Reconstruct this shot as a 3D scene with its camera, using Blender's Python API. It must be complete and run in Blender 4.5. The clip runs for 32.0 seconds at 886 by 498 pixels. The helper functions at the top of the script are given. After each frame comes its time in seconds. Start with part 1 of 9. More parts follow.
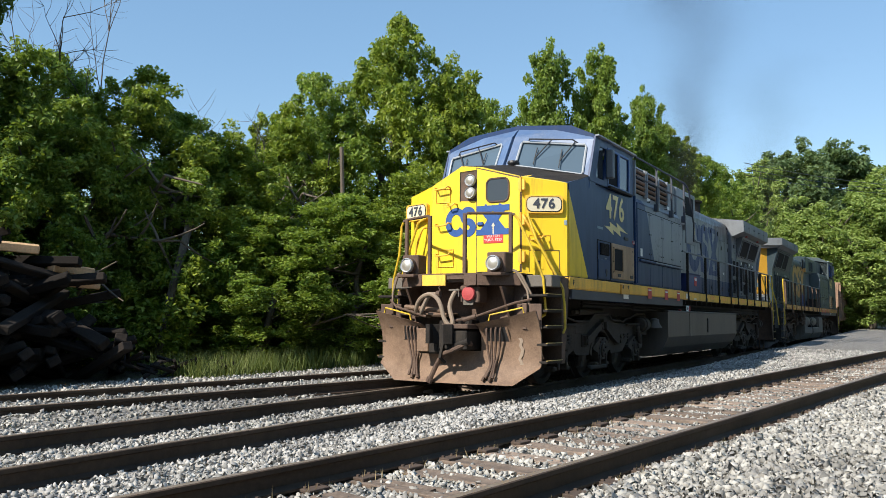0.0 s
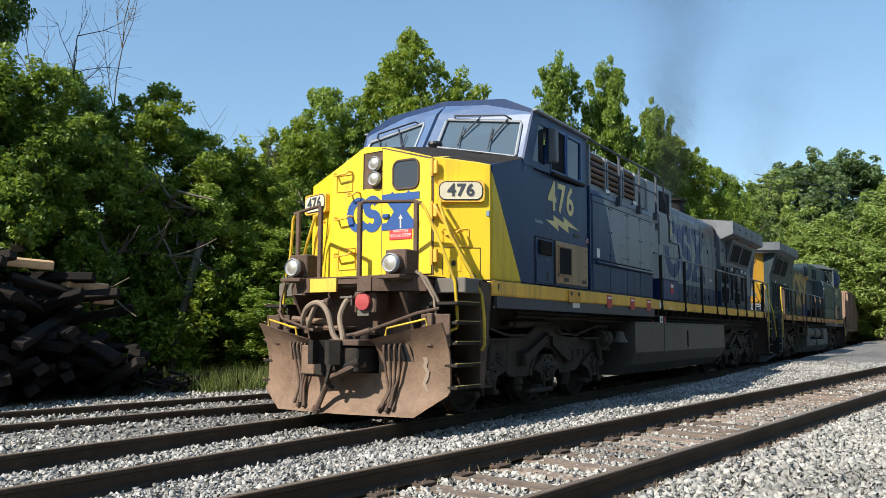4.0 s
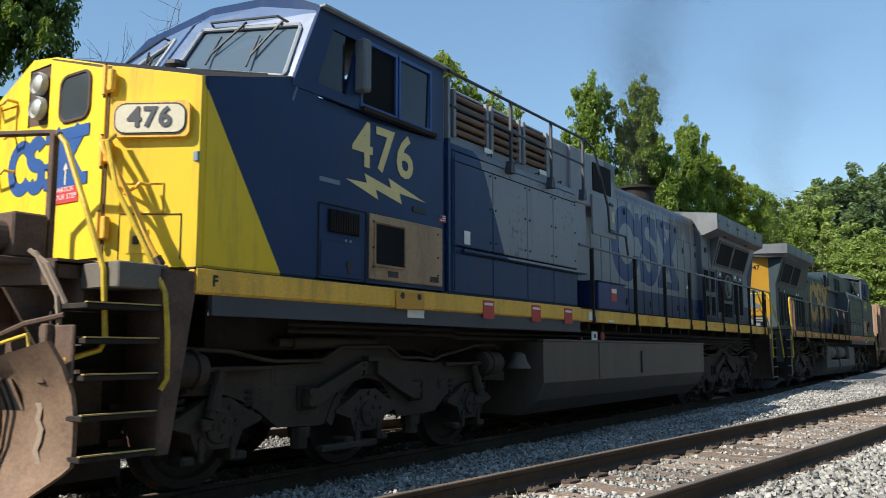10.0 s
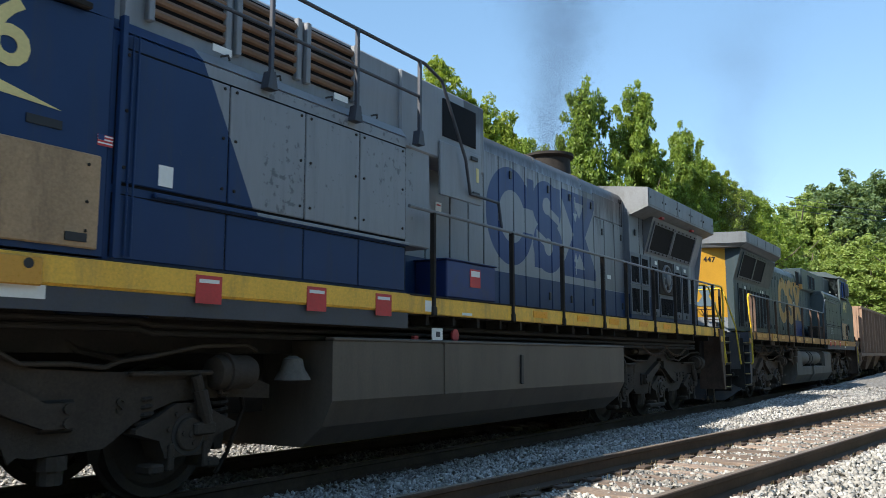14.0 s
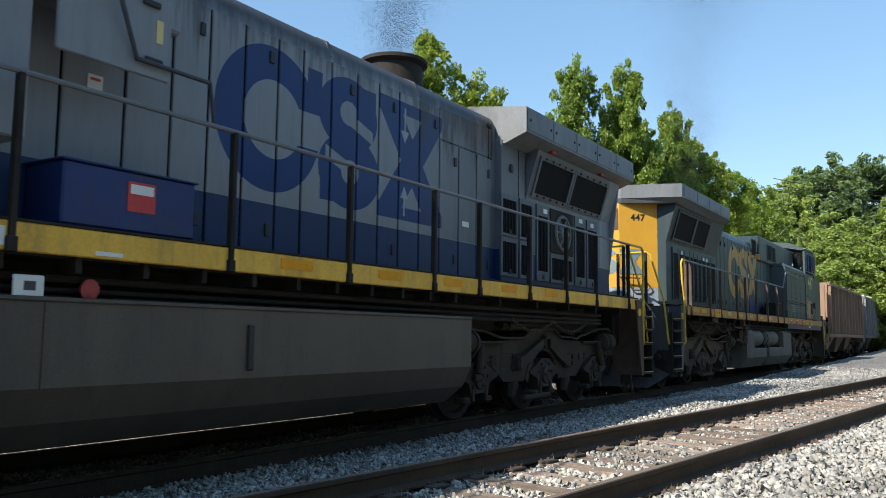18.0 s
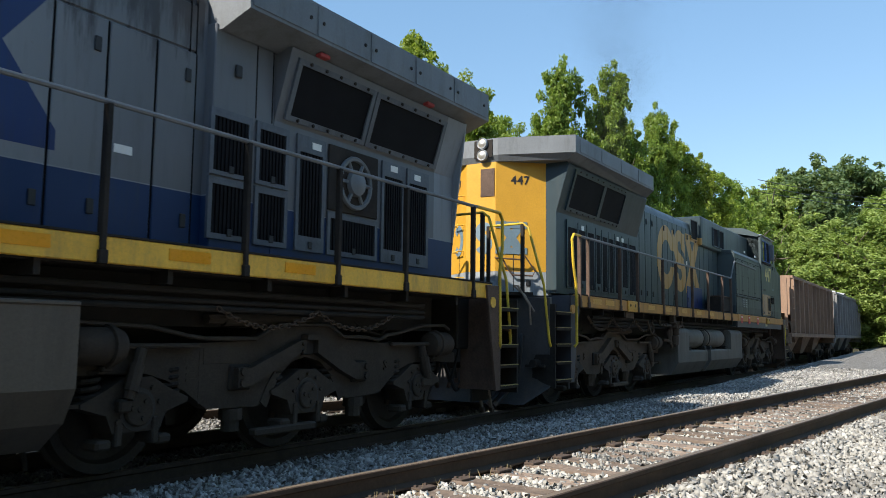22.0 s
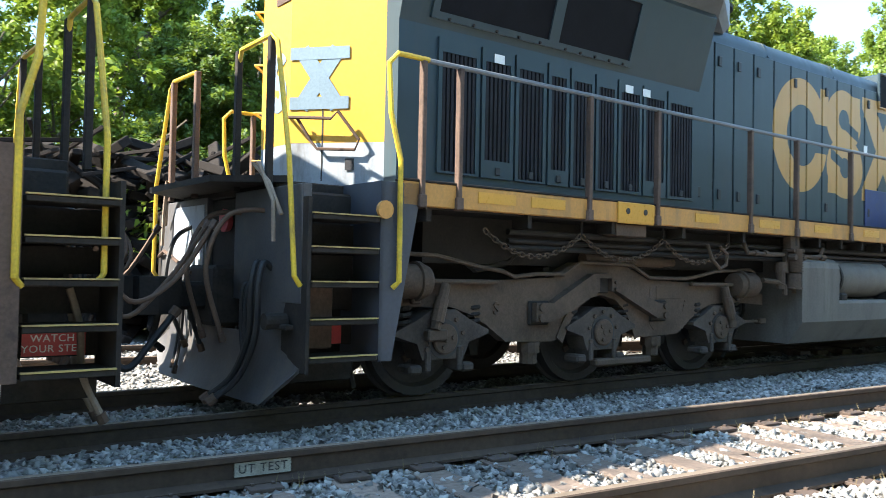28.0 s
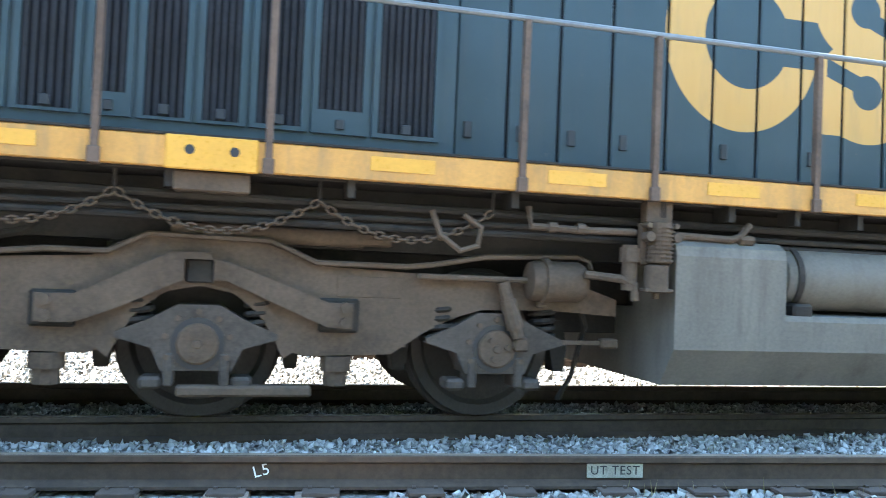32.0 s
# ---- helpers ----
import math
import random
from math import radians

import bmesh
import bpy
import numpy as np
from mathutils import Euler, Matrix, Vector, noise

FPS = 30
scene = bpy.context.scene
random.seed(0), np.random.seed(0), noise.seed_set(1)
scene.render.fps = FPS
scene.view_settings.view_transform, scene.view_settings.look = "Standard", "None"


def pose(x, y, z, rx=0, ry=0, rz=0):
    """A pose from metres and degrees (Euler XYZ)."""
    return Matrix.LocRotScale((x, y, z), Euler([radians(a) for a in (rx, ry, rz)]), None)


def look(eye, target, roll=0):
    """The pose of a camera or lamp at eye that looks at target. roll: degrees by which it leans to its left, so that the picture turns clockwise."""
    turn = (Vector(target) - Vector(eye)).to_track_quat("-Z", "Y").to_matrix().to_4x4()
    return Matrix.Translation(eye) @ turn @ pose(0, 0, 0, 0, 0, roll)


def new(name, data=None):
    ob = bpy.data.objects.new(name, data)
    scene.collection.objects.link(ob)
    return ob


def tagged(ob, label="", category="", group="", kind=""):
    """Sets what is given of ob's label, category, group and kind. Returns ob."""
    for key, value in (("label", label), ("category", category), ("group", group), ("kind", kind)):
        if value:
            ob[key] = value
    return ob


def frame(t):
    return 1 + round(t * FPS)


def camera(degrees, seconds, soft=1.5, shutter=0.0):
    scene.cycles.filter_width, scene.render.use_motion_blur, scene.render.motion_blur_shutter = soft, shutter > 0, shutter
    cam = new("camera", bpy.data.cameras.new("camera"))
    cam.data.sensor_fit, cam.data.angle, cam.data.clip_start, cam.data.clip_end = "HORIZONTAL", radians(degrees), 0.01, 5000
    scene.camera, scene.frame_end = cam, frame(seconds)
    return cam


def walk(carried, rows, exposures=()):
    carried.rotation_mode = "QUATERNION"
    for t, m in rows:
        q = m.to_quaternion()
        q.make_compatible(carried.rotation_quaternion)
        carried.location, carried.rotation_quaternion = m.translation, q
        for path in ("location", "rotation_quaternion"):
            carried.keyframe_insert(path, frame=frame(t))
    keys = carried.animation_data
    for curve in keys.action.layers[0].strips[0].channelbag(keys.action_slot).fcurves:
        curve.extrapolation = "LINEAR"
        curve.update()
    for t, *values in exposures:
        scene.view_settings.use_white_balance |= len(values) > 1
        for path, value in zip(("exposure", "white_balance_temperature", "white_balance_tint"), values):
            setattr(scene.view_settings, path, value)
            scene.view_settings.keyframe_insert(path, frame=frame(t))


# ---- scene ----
EXPO = ((0.0, 0.48), (3.0, 0.48), (7.0, 0.45), (9.0, 0.4), (10.5, 0.4), (12.0, 0.6), (13.0, 0.74), (14.5, 0.8), (17.0, 0.75), (19.0, 0.63), (21.0, 0.62), (24.5, 0.62), (26.5, 1.0), (27.2, 1.55), (28.0, 2.2), (29.0, 2.65), (30.0, 2.65), (31.0, 2.85), (32.0, 3.5))
SUN, SKY = 5.0, 0.13

# Camera: (seconds, x, y, z, yaw, pitch, lean)
PATH = [
    (0.0, 0.033, 0.051, 1.109, -51.38, 4.03, 0.20),
    (0.5, 0.031, 0.051, 1.113, -51.16, 4.29, 0.06),
    (1.0, 0.029, 0.052, 1.118, -50.94, 4.42, 0.10),
    (1.5, 0.021, 0.048, 1.123, -51.02, 4.54, 0.21),
    (2.0, 0.013, 0.044, 1.128, -51.01, 4.58, 0.19),
    (2.5, 0.006, 0.041, 1.130, -50.90, 4.73, 0.14),
    (3.0, -0.002, 0.038, 1.131, -50.93, 4.77, 0.10),
    (3.5, -0.008, 0.034, 1.138, -50.83, 4.77, 0.05),
    (5.5, -0.039, 0.018, 1.151, -49.96, 5.32, -0.30),
    (6.0, -0.040, 0.009, 1.153, -49.58, 5.25, -0.35),
    (6.5, -0.052, 0.002, 1.161, -49.47, 5.46, -0.40),
    (7.0, -0.063, -0.004, 1.168, -48.30, 5.45, -0.37),
    (7.5, -0.069, -0.005, 1.170, -47.91, 5.61, -0.38),
    (8.0, -0.076, -0.006, 1.172, -48.55, 5.62, -0.44),
    (8.5, -0.072, -0.010, 1.170, -47.95, 5.82, -0.41),
    (9.0, -0.069, -0.015, 1.168, -49.13, 5.94, -0.58),
    (9.5, -0.068, -0.012, 1.168, -47.59, 6.13, -0.35),
    (10.0, -0.067, -0.009, 1.167, -48.28, 6.31, -0.38),
    (10.5, -0.062, -0.005, 1.169, -49.91, 6.33, -0.29),
    (11.0, -0.058, -0.000, 1.172, -49.30, 6.35, -0.11),
    (11.5, -0.052, 0.004, 1.170, -48.46, 6.44, -0.20),
    (12.0, -0.046, 0.008, 1.169, -48.75, 6.40, -0.07),
    (12.5, -0.034, 0.009, 1.161, -49.42, 6.51, -0.10),
    (13.0, -0.022, 0.010, 1.154, -49.52, 6.60, -0.31),
    (13.5, -0.019, 0.009, 1.150, -48.69, 6.64, -0.26),
    (14.0, -0.015, 0.009, 1.146, -48.66, 6.70, -0.33),
    (14.5, -0.014, 0.010, 1.147, -49.44, 6.67, -0.38),
    (16.5, 0.060, 0.068, 1.117, -49.59, 5.33, -0.01),
    (17.0, 0.058, 0.070, 1.120, -48.65, 5.16, 0.36),
    (17.5, 0.056, 0.069, 1.117, -48.93, 5.08, 0.44),
    (18.0, 0.053, 0.069, 1.115, -49.55, 5.15, 0.36),
    (18.5, 0.056, 0.060, 1.115, -50.32, 5.09, 0.37),
    (19.0, 0.058, 0.052, 1.114, -50.15, 5.01, 0.40),
    (19.5, 0.051, 0.058, 1.118, -49.58, 4.90, 0.56),
    (20.0, 0.044, 0.064, 1.122, -49.80, 4.91, 0.59),
    (20.5, 0.043, 0.066, 1.125, -50.44, 5.02, 0.50),
    (21.0, 0.043, 0.067, 1.128, -49.69, 5.03, 0.63),
    (21.5, 0.039, 0.064, 1.131, -50.30, 5.07, 0.44),
    (22.0, 0.036, 0.060, 1.135, -50.50, 5.14, 0.38),
    (22.5, 0.023, 0.051, 1.136, -49.24, 5.27, 0.37),
    (23.0, 0.011, 0.043, 1.136, -50.12, 5.34, 0.17),
    (23.5, 0.004, 0.037, 1.138, -50.00, 5.35, 0.15),
    (24.0, -0.002, 0.032, 1.139, -48.50, 5.29, 0.53),
    (24.5, -0.005, 0.018, 1.141, -48.10, 5.37, 0.16),
    (26.5, 0.145, -0.104, 1.104, -40.57, 2.02, -0.65),
    (27.0, 0.127, -0.103, 1.102, -38.00, 1.08, 0.65),
    (27.5, 0.085, -0.087, 1.105, -34.20, 0.93, 0.67),
    (28.0, 0.039, -0.082, 1.099, -29.53, 0.97, 0.60),
    (28.5, 0.017, -0.078, 1.088, -24.70, 1.24, 0.68),
    (29.0, -0.005, -0.068, 1.084, -17.57, 1.21, 0.72),
    (29.5, -0.024, -0.070, 1.084, -13.64, 0.94, 0.94),
    (30.0, -0.053, -0.060, 1.084, -10.06, 0.89, 1.11),
    (30.5, -0.076, -0.045, 1.079, -6.75, 0.95, 1.25),
    (31.0, -0.081, -0.057, 1.068, -7.14, 1.04, 1.32),
    (31.5, -0.086, -0.057, 1.065, -5.87, 1.06, 2.03),
    (32.0, -0.071, -0.049, 1.061, -6.63, 1.17, 1.67),
]
cam = camera(56.52, 32.0, soft=0.8, shutter=0.3)
walk(cam, [(t, pose(x, y, z, 0, 0, yaw) @ pose(0, 0, 0, 90 + pitch) @ pose(0, 0, 0, 0, 0, lean)) for t, x, y, z, yaw, pitch, lean in PATH],
     exposures=EXPO)

# How far the coupling between the two engines has come along the line (seconds, metres)
RUN = [
    (0.0, -32.25), (0.5, -31.88), (1.0, -31.50), (1.5, -31.13), (2.0, -30.74), (2.5, -30.36),
    (3.0, -29.97), (3.5, -29.57), (5.5, -27.90), (6.0, -27.46), (6.5, -27.01), (7.0, -26.56),
    (7.5, -26.11), (8.0, -25.65), (8.5, -25.19), (9.0, -24.71), (9.5, -24.22), (10.0, -23.72),
    (10.5, -23.22), (11.0, -22.72), (11.5, -22.21), (12.0, -21.70), (12.5, -21.18), (13.0, -20.65),
    (13.5, -20.10), (14.0, -19.52), (14.5, -18.98), (16.5, -16.70), (17.0, -16.11), (17.5, -15.52),
    (18.0, -14.92), (18.5, -14.32), (19.0, -13.72), (19.5, -13.09), (20.0, -12.44), (20.5, -11.80),
    (21.0, -11.14), (21.5, -10.46), (22.0, -9.77), (22.5, -9.09), (23.0, -8.39), (23.5, -7.69),
    (24.0, -6.99), (24.5, -6.27), (26.5, -3.25), (27.0, -2.51), (27.5, -1.77), (28.0, -0.99),
    (28.5, -0.22), (29.0, 0.57), (29.5, 1.36), (30.0, 2.18), (30.5, 3.02), (31.0, 3.86),
    (31.5, 4.71), (32.0, 5.57),
]

# Light: morning sun from ahead of the train, clear sky
world = bpy.data.worlds.new("sky")
scene.world = world
world.use_nodes = True
wn = world.node_tree.nodes
sky = wn.new("ShaderNodeTexSky")
sky.sky_type, sky.sun_disc = "NISHITA", False
sky.sun_elevation, sky.sun_rotation = radians(41), radians(-78)
sky.air_density, sky.dust_density, sky.ozone_density = 1.1, 0.2, 2.2
tint = wn.new("ShaderNodeMix")
tint.data_type, tint.blend_type = "RGBA", "MULTIPLY"
tint.inputs[0].default_value = 1.0
tint.inputs[7].default_value = (1.02, 1.0, 0.96, 1.0)
haze = wn.new("ShaderNodeMix")
haze.data_type = "RGBA"
haze.inputs[0].default_value = 0.42
haze.inputs[7].default_value = (1.15, 2.55, 4.5, 1.0)
world.node_tree.links.new(sky.outputs["Color"], haze.inputs[6])
world.node_tree.links.new(haze.outputs[2], tint.inputs[6])
world.node_tree.links.new(tint.outputs[2], wn["Background"].inputs["Color"])
wn["Background"].inputs["Strength"].default_value = SKY
sun_data = bpy.data.lights.new("sun", "SUN")
sun_data.energy, sun_data.angle, sun_data.color = SUN, radians(0.55), (1.0, 0.93, 0.82)
sun = new("sun", sun_data)
sun.matrix_world = look((-40, 4, 40), (-40 + 1.117, 4 - 0.23, 39))


# Materials
def nodes_of(name):
    m = bpy.data.materials.new(name)
    m.use_nodes = True
    return m, m.node_tree, m.node_tree.nodes["Principled BSDF"]


def calc(nt, op, a, b=None, c=None):
    n = nt.nodes.new("ShaderNodeMath")
    n.operation = op
    for i, v in enumerate((a, b, c)):
        if v is None:
            continue
        if isinstance(v, (int, float)):
            n.inputs[i].default_value = v
        else:
            nt.links.new(v, n.inputs[i])
    return n.outputs[0]


def mixed(nt, fac, a, b, mode="MIX"):
    n = nt.nodes.new("ShaderNodeMix")
    n.data_type, n.blend_type = "RGBA", mode
    for sock, v in ((n.inputs["Factor"], fac), (n.inputs["A"], a), (n.inputs["B"], b)):
        if isinstance(v, (int, float)):
            sock.default_value = v
        elif isinstance(v, tuple):
            sock.default_value = (*v, 1)
        else:
            nt.links.new(v, sock)
    return n.outputs["Result"]


def noisy(nt, scale, detail=4.0, rough=0.6, coords=None, stretch=None):
    n = nt.nodes.new("ShaderNodeTexNoise")
    n.inputs["Scale"].default_value, n.inputs["Detail"].default_value, n.inputs["Roughness"].default_value = scale, detail, rough
    if coords is not None:
        if stretch:
            mp = nt.nodes.new("ShaderNodeMapping")
            mp.inputs["Scale"].default_value = stretch
            nt.links.new(coords, mp.inputs["Vector"])
            coords = mp.outputs["Vector"]
        nt.links.new(coords, n.inputs["Vector"])
    return n.outputs["Fac"]


def ramp(nt, fac, stops):
    n = nt.nodes.new("ShaderNodeValToRGB")
    while len(n.color_ramp.elements) < len(stops):
        n.color_ramp.elements.new(0.5)
    for e, (p, c) in zip(n.color_ramp.elements, stops):
        e.position, e.color = p, (*c, 1)
    nt.links.new(fac, n.inputs["Fac"])
    return n.outputs["Color"]


def objco(nt):
    return nt.nodes.new("ShaderNodeTexCoord").outputs["Object"]


def bumped(nt, bsdf, height, strength=0.3, dist=0.02):
    n = nt.nodes.new("ShaderNodeBump")
    n.inputs["Strength"].default_value, n.inputs["Distance"].default_value = strength, dist
    nt.links.new(height, n.inputs["Height"])
    nt.links.new(n.outputs["Normal"], bsdf.inputs["Normal"])


def plain(name, col, rough=0.5, metal=0.0, vary=0.25, scale=6.0, dirt=None, bump=0.1, spread=0.0, streak=None):
    """A surface with fine and broad variation, dirt, and some spread from piece to piece."""
    m, nt, b = nodes_of(name)
    co = objco(nt)
    fine, broad = noisy(nt, scale * 7, 5, 0.65, co), noisy(nt, scale * 0.35, 3, 0.55, co, streak)
    dark = tuple(c * (1 - vary) for c in col)
    light = tuple(min(1, c * (1 + vary)) for c in col)
    c = ramp(nt, calc(nt, "ADD", calc(nt, "MULTIPLY", fine, 0.5), calc(nt, "MULTIPLY", broad, 0.5)), [(0.36, dark), (0.5, col), (0.64, light)])
    if dirt:
        k = calc(nt, "MULTIPLY", calc(nt, "SUBTRACT", noisy(nt, scale * 0.8, 6, 0.7, co, streak), 0.5), 4.0)
        n = nt.nodes.new("ShaderNodeClamp")
        nt.links.new(k, n.inputs["Value"])
        c = mixed(nt, calc(nt, "MULTIPLY", n.outputs[0], 0.75), c, dirt)
    if spread:
        info = nt.nodes.new("ShaderNodeObjectInfo")
        hs = nt.nodes.new("ShaderNodeHueSaturation")
        nt.links.new(calc(nt, "ADD", calc(nt, "MULTIPLY", info.outputs["Random"], spread), 1 - spread / 2), hs.inputs["Value"])
        nt.links.new(c, hs.inputs["Color"])
        c = hs.outputs["Color"]
    nt.links.new(c, b.inputs["Base Color"])
    b.inputs["Metallic"].default_value = metal
    nt.links.new(calc(nt, "ADD", calc(nt, "MULTIPLY", fine, 0.25), rough - 0.12), b.inputs["Roughness"])
    bumped(nt, b, fine, bump, 0.01)
    return m


def islands(name, lo, mid, hi, rough=0.85, translucent=0.0, bump=0.4, scale=30):
    """Small pieces joined in one mesh: each island has its own shade."""
    m, nt, b = nodes_of(name)
    geo = nt.nodes.new("ShaderNodeNewGeometry")
    c = ramp(nt, geo.outputs["Random Per Island"], [(0.0, lo), (0.5, mid), (1.0, hi)])
    co = objco(nt)
    fine = noisy(nt, scale, 3, 0.6, co)
    big = noisy(nt, 0.35, 2, 0.5, co)
    c = mixed(nt, 0.35, c, ramp(nt, big, [(0.35, lo), (0.65, hi)]))
    nt.links.new(c, b.inputs["Base Color"])
    b.inputs["Roughness"].default_value = rough
    if bump:
        bumped(nt, b, fine, bump, 0.01)
    if translucent:
        tr = nt.nodes.new("ShaderNodeBsdfTranslucent")
        nt.links.new(mixed(nt, 0.5, c, (0.25, 0.32, 0.02)), tr.inputs["Color"])
        mx = nt.nodes.new("ShaderNodeMixShader")
        mx.inputs[0].default_value = translucent
        nt.links.new(b.outputs[0], mx.inputs[1])
        nt.links.new(tr.outputs[0], mx.inputs[2])
        nt.links.new(mx.outputs[0], nt.nodes["Material Output"].inputs["Surface"])
    return m


def glassy(name, col, rough=0.05):
    m, nt, b = nodes_of(name)
    b.inputs["Base Color"].default_value = (*col, 1)
    b.inputs["Roughness"].default_value = rough
    b.inputs["Specular IOR Level"].default_value = 0.45
    b.inputs["Transmission Weight"].default_value = 0.0
    bumped(nt, b, noisy(nt, 3, 2, 0.5, objco(nt)), 0.04, 0.01)
    return m


def lamp_glass(name, col, power):
    m, nt, b = nodes_of(name)
    b.inputs["Base Color"].default_value = (*col, 1)
    b.inputs["Roughness"].default_value = 0.3
    b.inputs["Metallic"].default_value = 0.7
    b.inputs["Emission Color"].default_value = (*col, 1)
    b.inputs["Emission Strength"].default_value = power
    return m


def less(nt, a, b):
    return calc(nt, "LESS_THAN", a, b)


def both(nt, *items):
    r = items[0]
    for i in items[1:]:
        r = calc(nt, "MULTIPLY", r, i)
    return r


def either(nt, *items):
    r = items[0]
    for i in items[1:]:
        r = calc(nt, "MAXIMUM", r, i)
    return r


def emblem(nt, x, z, x0, z0, w, h):
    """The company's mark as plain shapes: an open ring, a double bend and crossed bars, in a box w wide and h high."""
    u = calc(nt, "DIVIDE", calc(nt, "SUBTRACT", x, x0), w)
    v = calc(nt, "DIVIDE", calc(nt, "SUBTRACT", z, z0), h)

    def oval(cx, cz, rx, rz):
        a = calc(nt, "DIVIDE", calc(nt, "SUBTRACT", u, cx), rx)
        b = calc(nt, "DIVIDE", calc(nt, "SUBTRACT", v, cz), rz)
        return calc(nt, "ADD", calc(nt, "MULTIPLY", a, a), calc(nt, "MULTIPLY", b, b))
    above = lambda a, c: calc(nt, "GREATER_THAN", a, c)
    off = lambda a: calc(nt, "SUBTRACT", 1.0, a)
    ring = both(nt, less(nt, oval(0.19, 0.5, 0.19, 0.5), 1), above(oval(0.2, 0.5, 0.105, 0.27), 1))
    block = lambda a, b, c, e: both(nt, above(u, a), less(nt, u, b), above(v, c), less(nt, v, e))
    ring = either(nt, ring, block(0.325, 0.385, 0.60, 0.96))
    # double bend: two stacked ovals, each with a round hole and a slot open to one side
    lean = lambda c: calc(nt, "ABSOLUTE", calc(nt, "ADD", calc(nt, "SUBTRACT", v, c), calc(nt, "MULTIPLY", calc(nt, "SUBTRACT", u, 0.5), 0.9)))
    slot1 = either(nt, both(nt, above(u, 0.5), less(nt, u, 0.62), less(nt, lean(0.70), 0.05)), less(nt, oval(0.505, 0.73, 0.04, 0.095), 1))
    slot2 = either(nt, both(nt, above(u, 0.405), less(nt, u, 0.515), less(nt, lean(0.31), 0.05)), less(nt, oval(0.515, 0.28, 0.04, 0.095), 1))
    bend = either(nt, less(nt, oval(0.505, 0.72, 0.135, 0.285), 1), less(nt, oval(0.515, 0.285, 0.14, 0.29), 1), block(0.565, 0.632, 0.64, 0.97), block(0.385, 0.455, 0.03, 0.36))
    lobes = both(nt, bend, off(slot1), off(slot2))
    du = calc(nt, "SUBTRACT", u, 0.83)
    dv = calc(nt, "MULTIPLY", calc(nt, "SUBTRACT", v, 0.5), 0.3)
    bar1 = less(nt, calc(nt, "ABSOLUTE", calc(nt, "SUBTRACT", du, dv)), 0.062)
    bar2 = less(nt, calc(nt, "ABSOLUTE", calc(nt, "ADD", du, dv)), 0.062)
    cap = both(nt, calc(nt, "GREATER_THAN", calc(nt, "ABSOLUTE", dv), 0.118), less(nt, calc(nt, "ABSOLUTE", du), 0.17))
    inside = both(nt, less(nt, calc(nt, "ABSOLUTE", dv), 0.15), less(nt, calc(nt, "ABSOLUTE", du), 0.18))
    ring = both(nt, ring, calc(nt, "SUBTRACT", 1.0, both(nt, calc(nt, "GREATER_THAN", u, 0.25), less(nt, calc(nt, "ABSOLUTE", calc(nt, "SUBTRACT", v, 0.5)), 0.13))))
    return either(nt, ring, lobes, both(nt, either(nt, bar1, bar2, cap), inside))


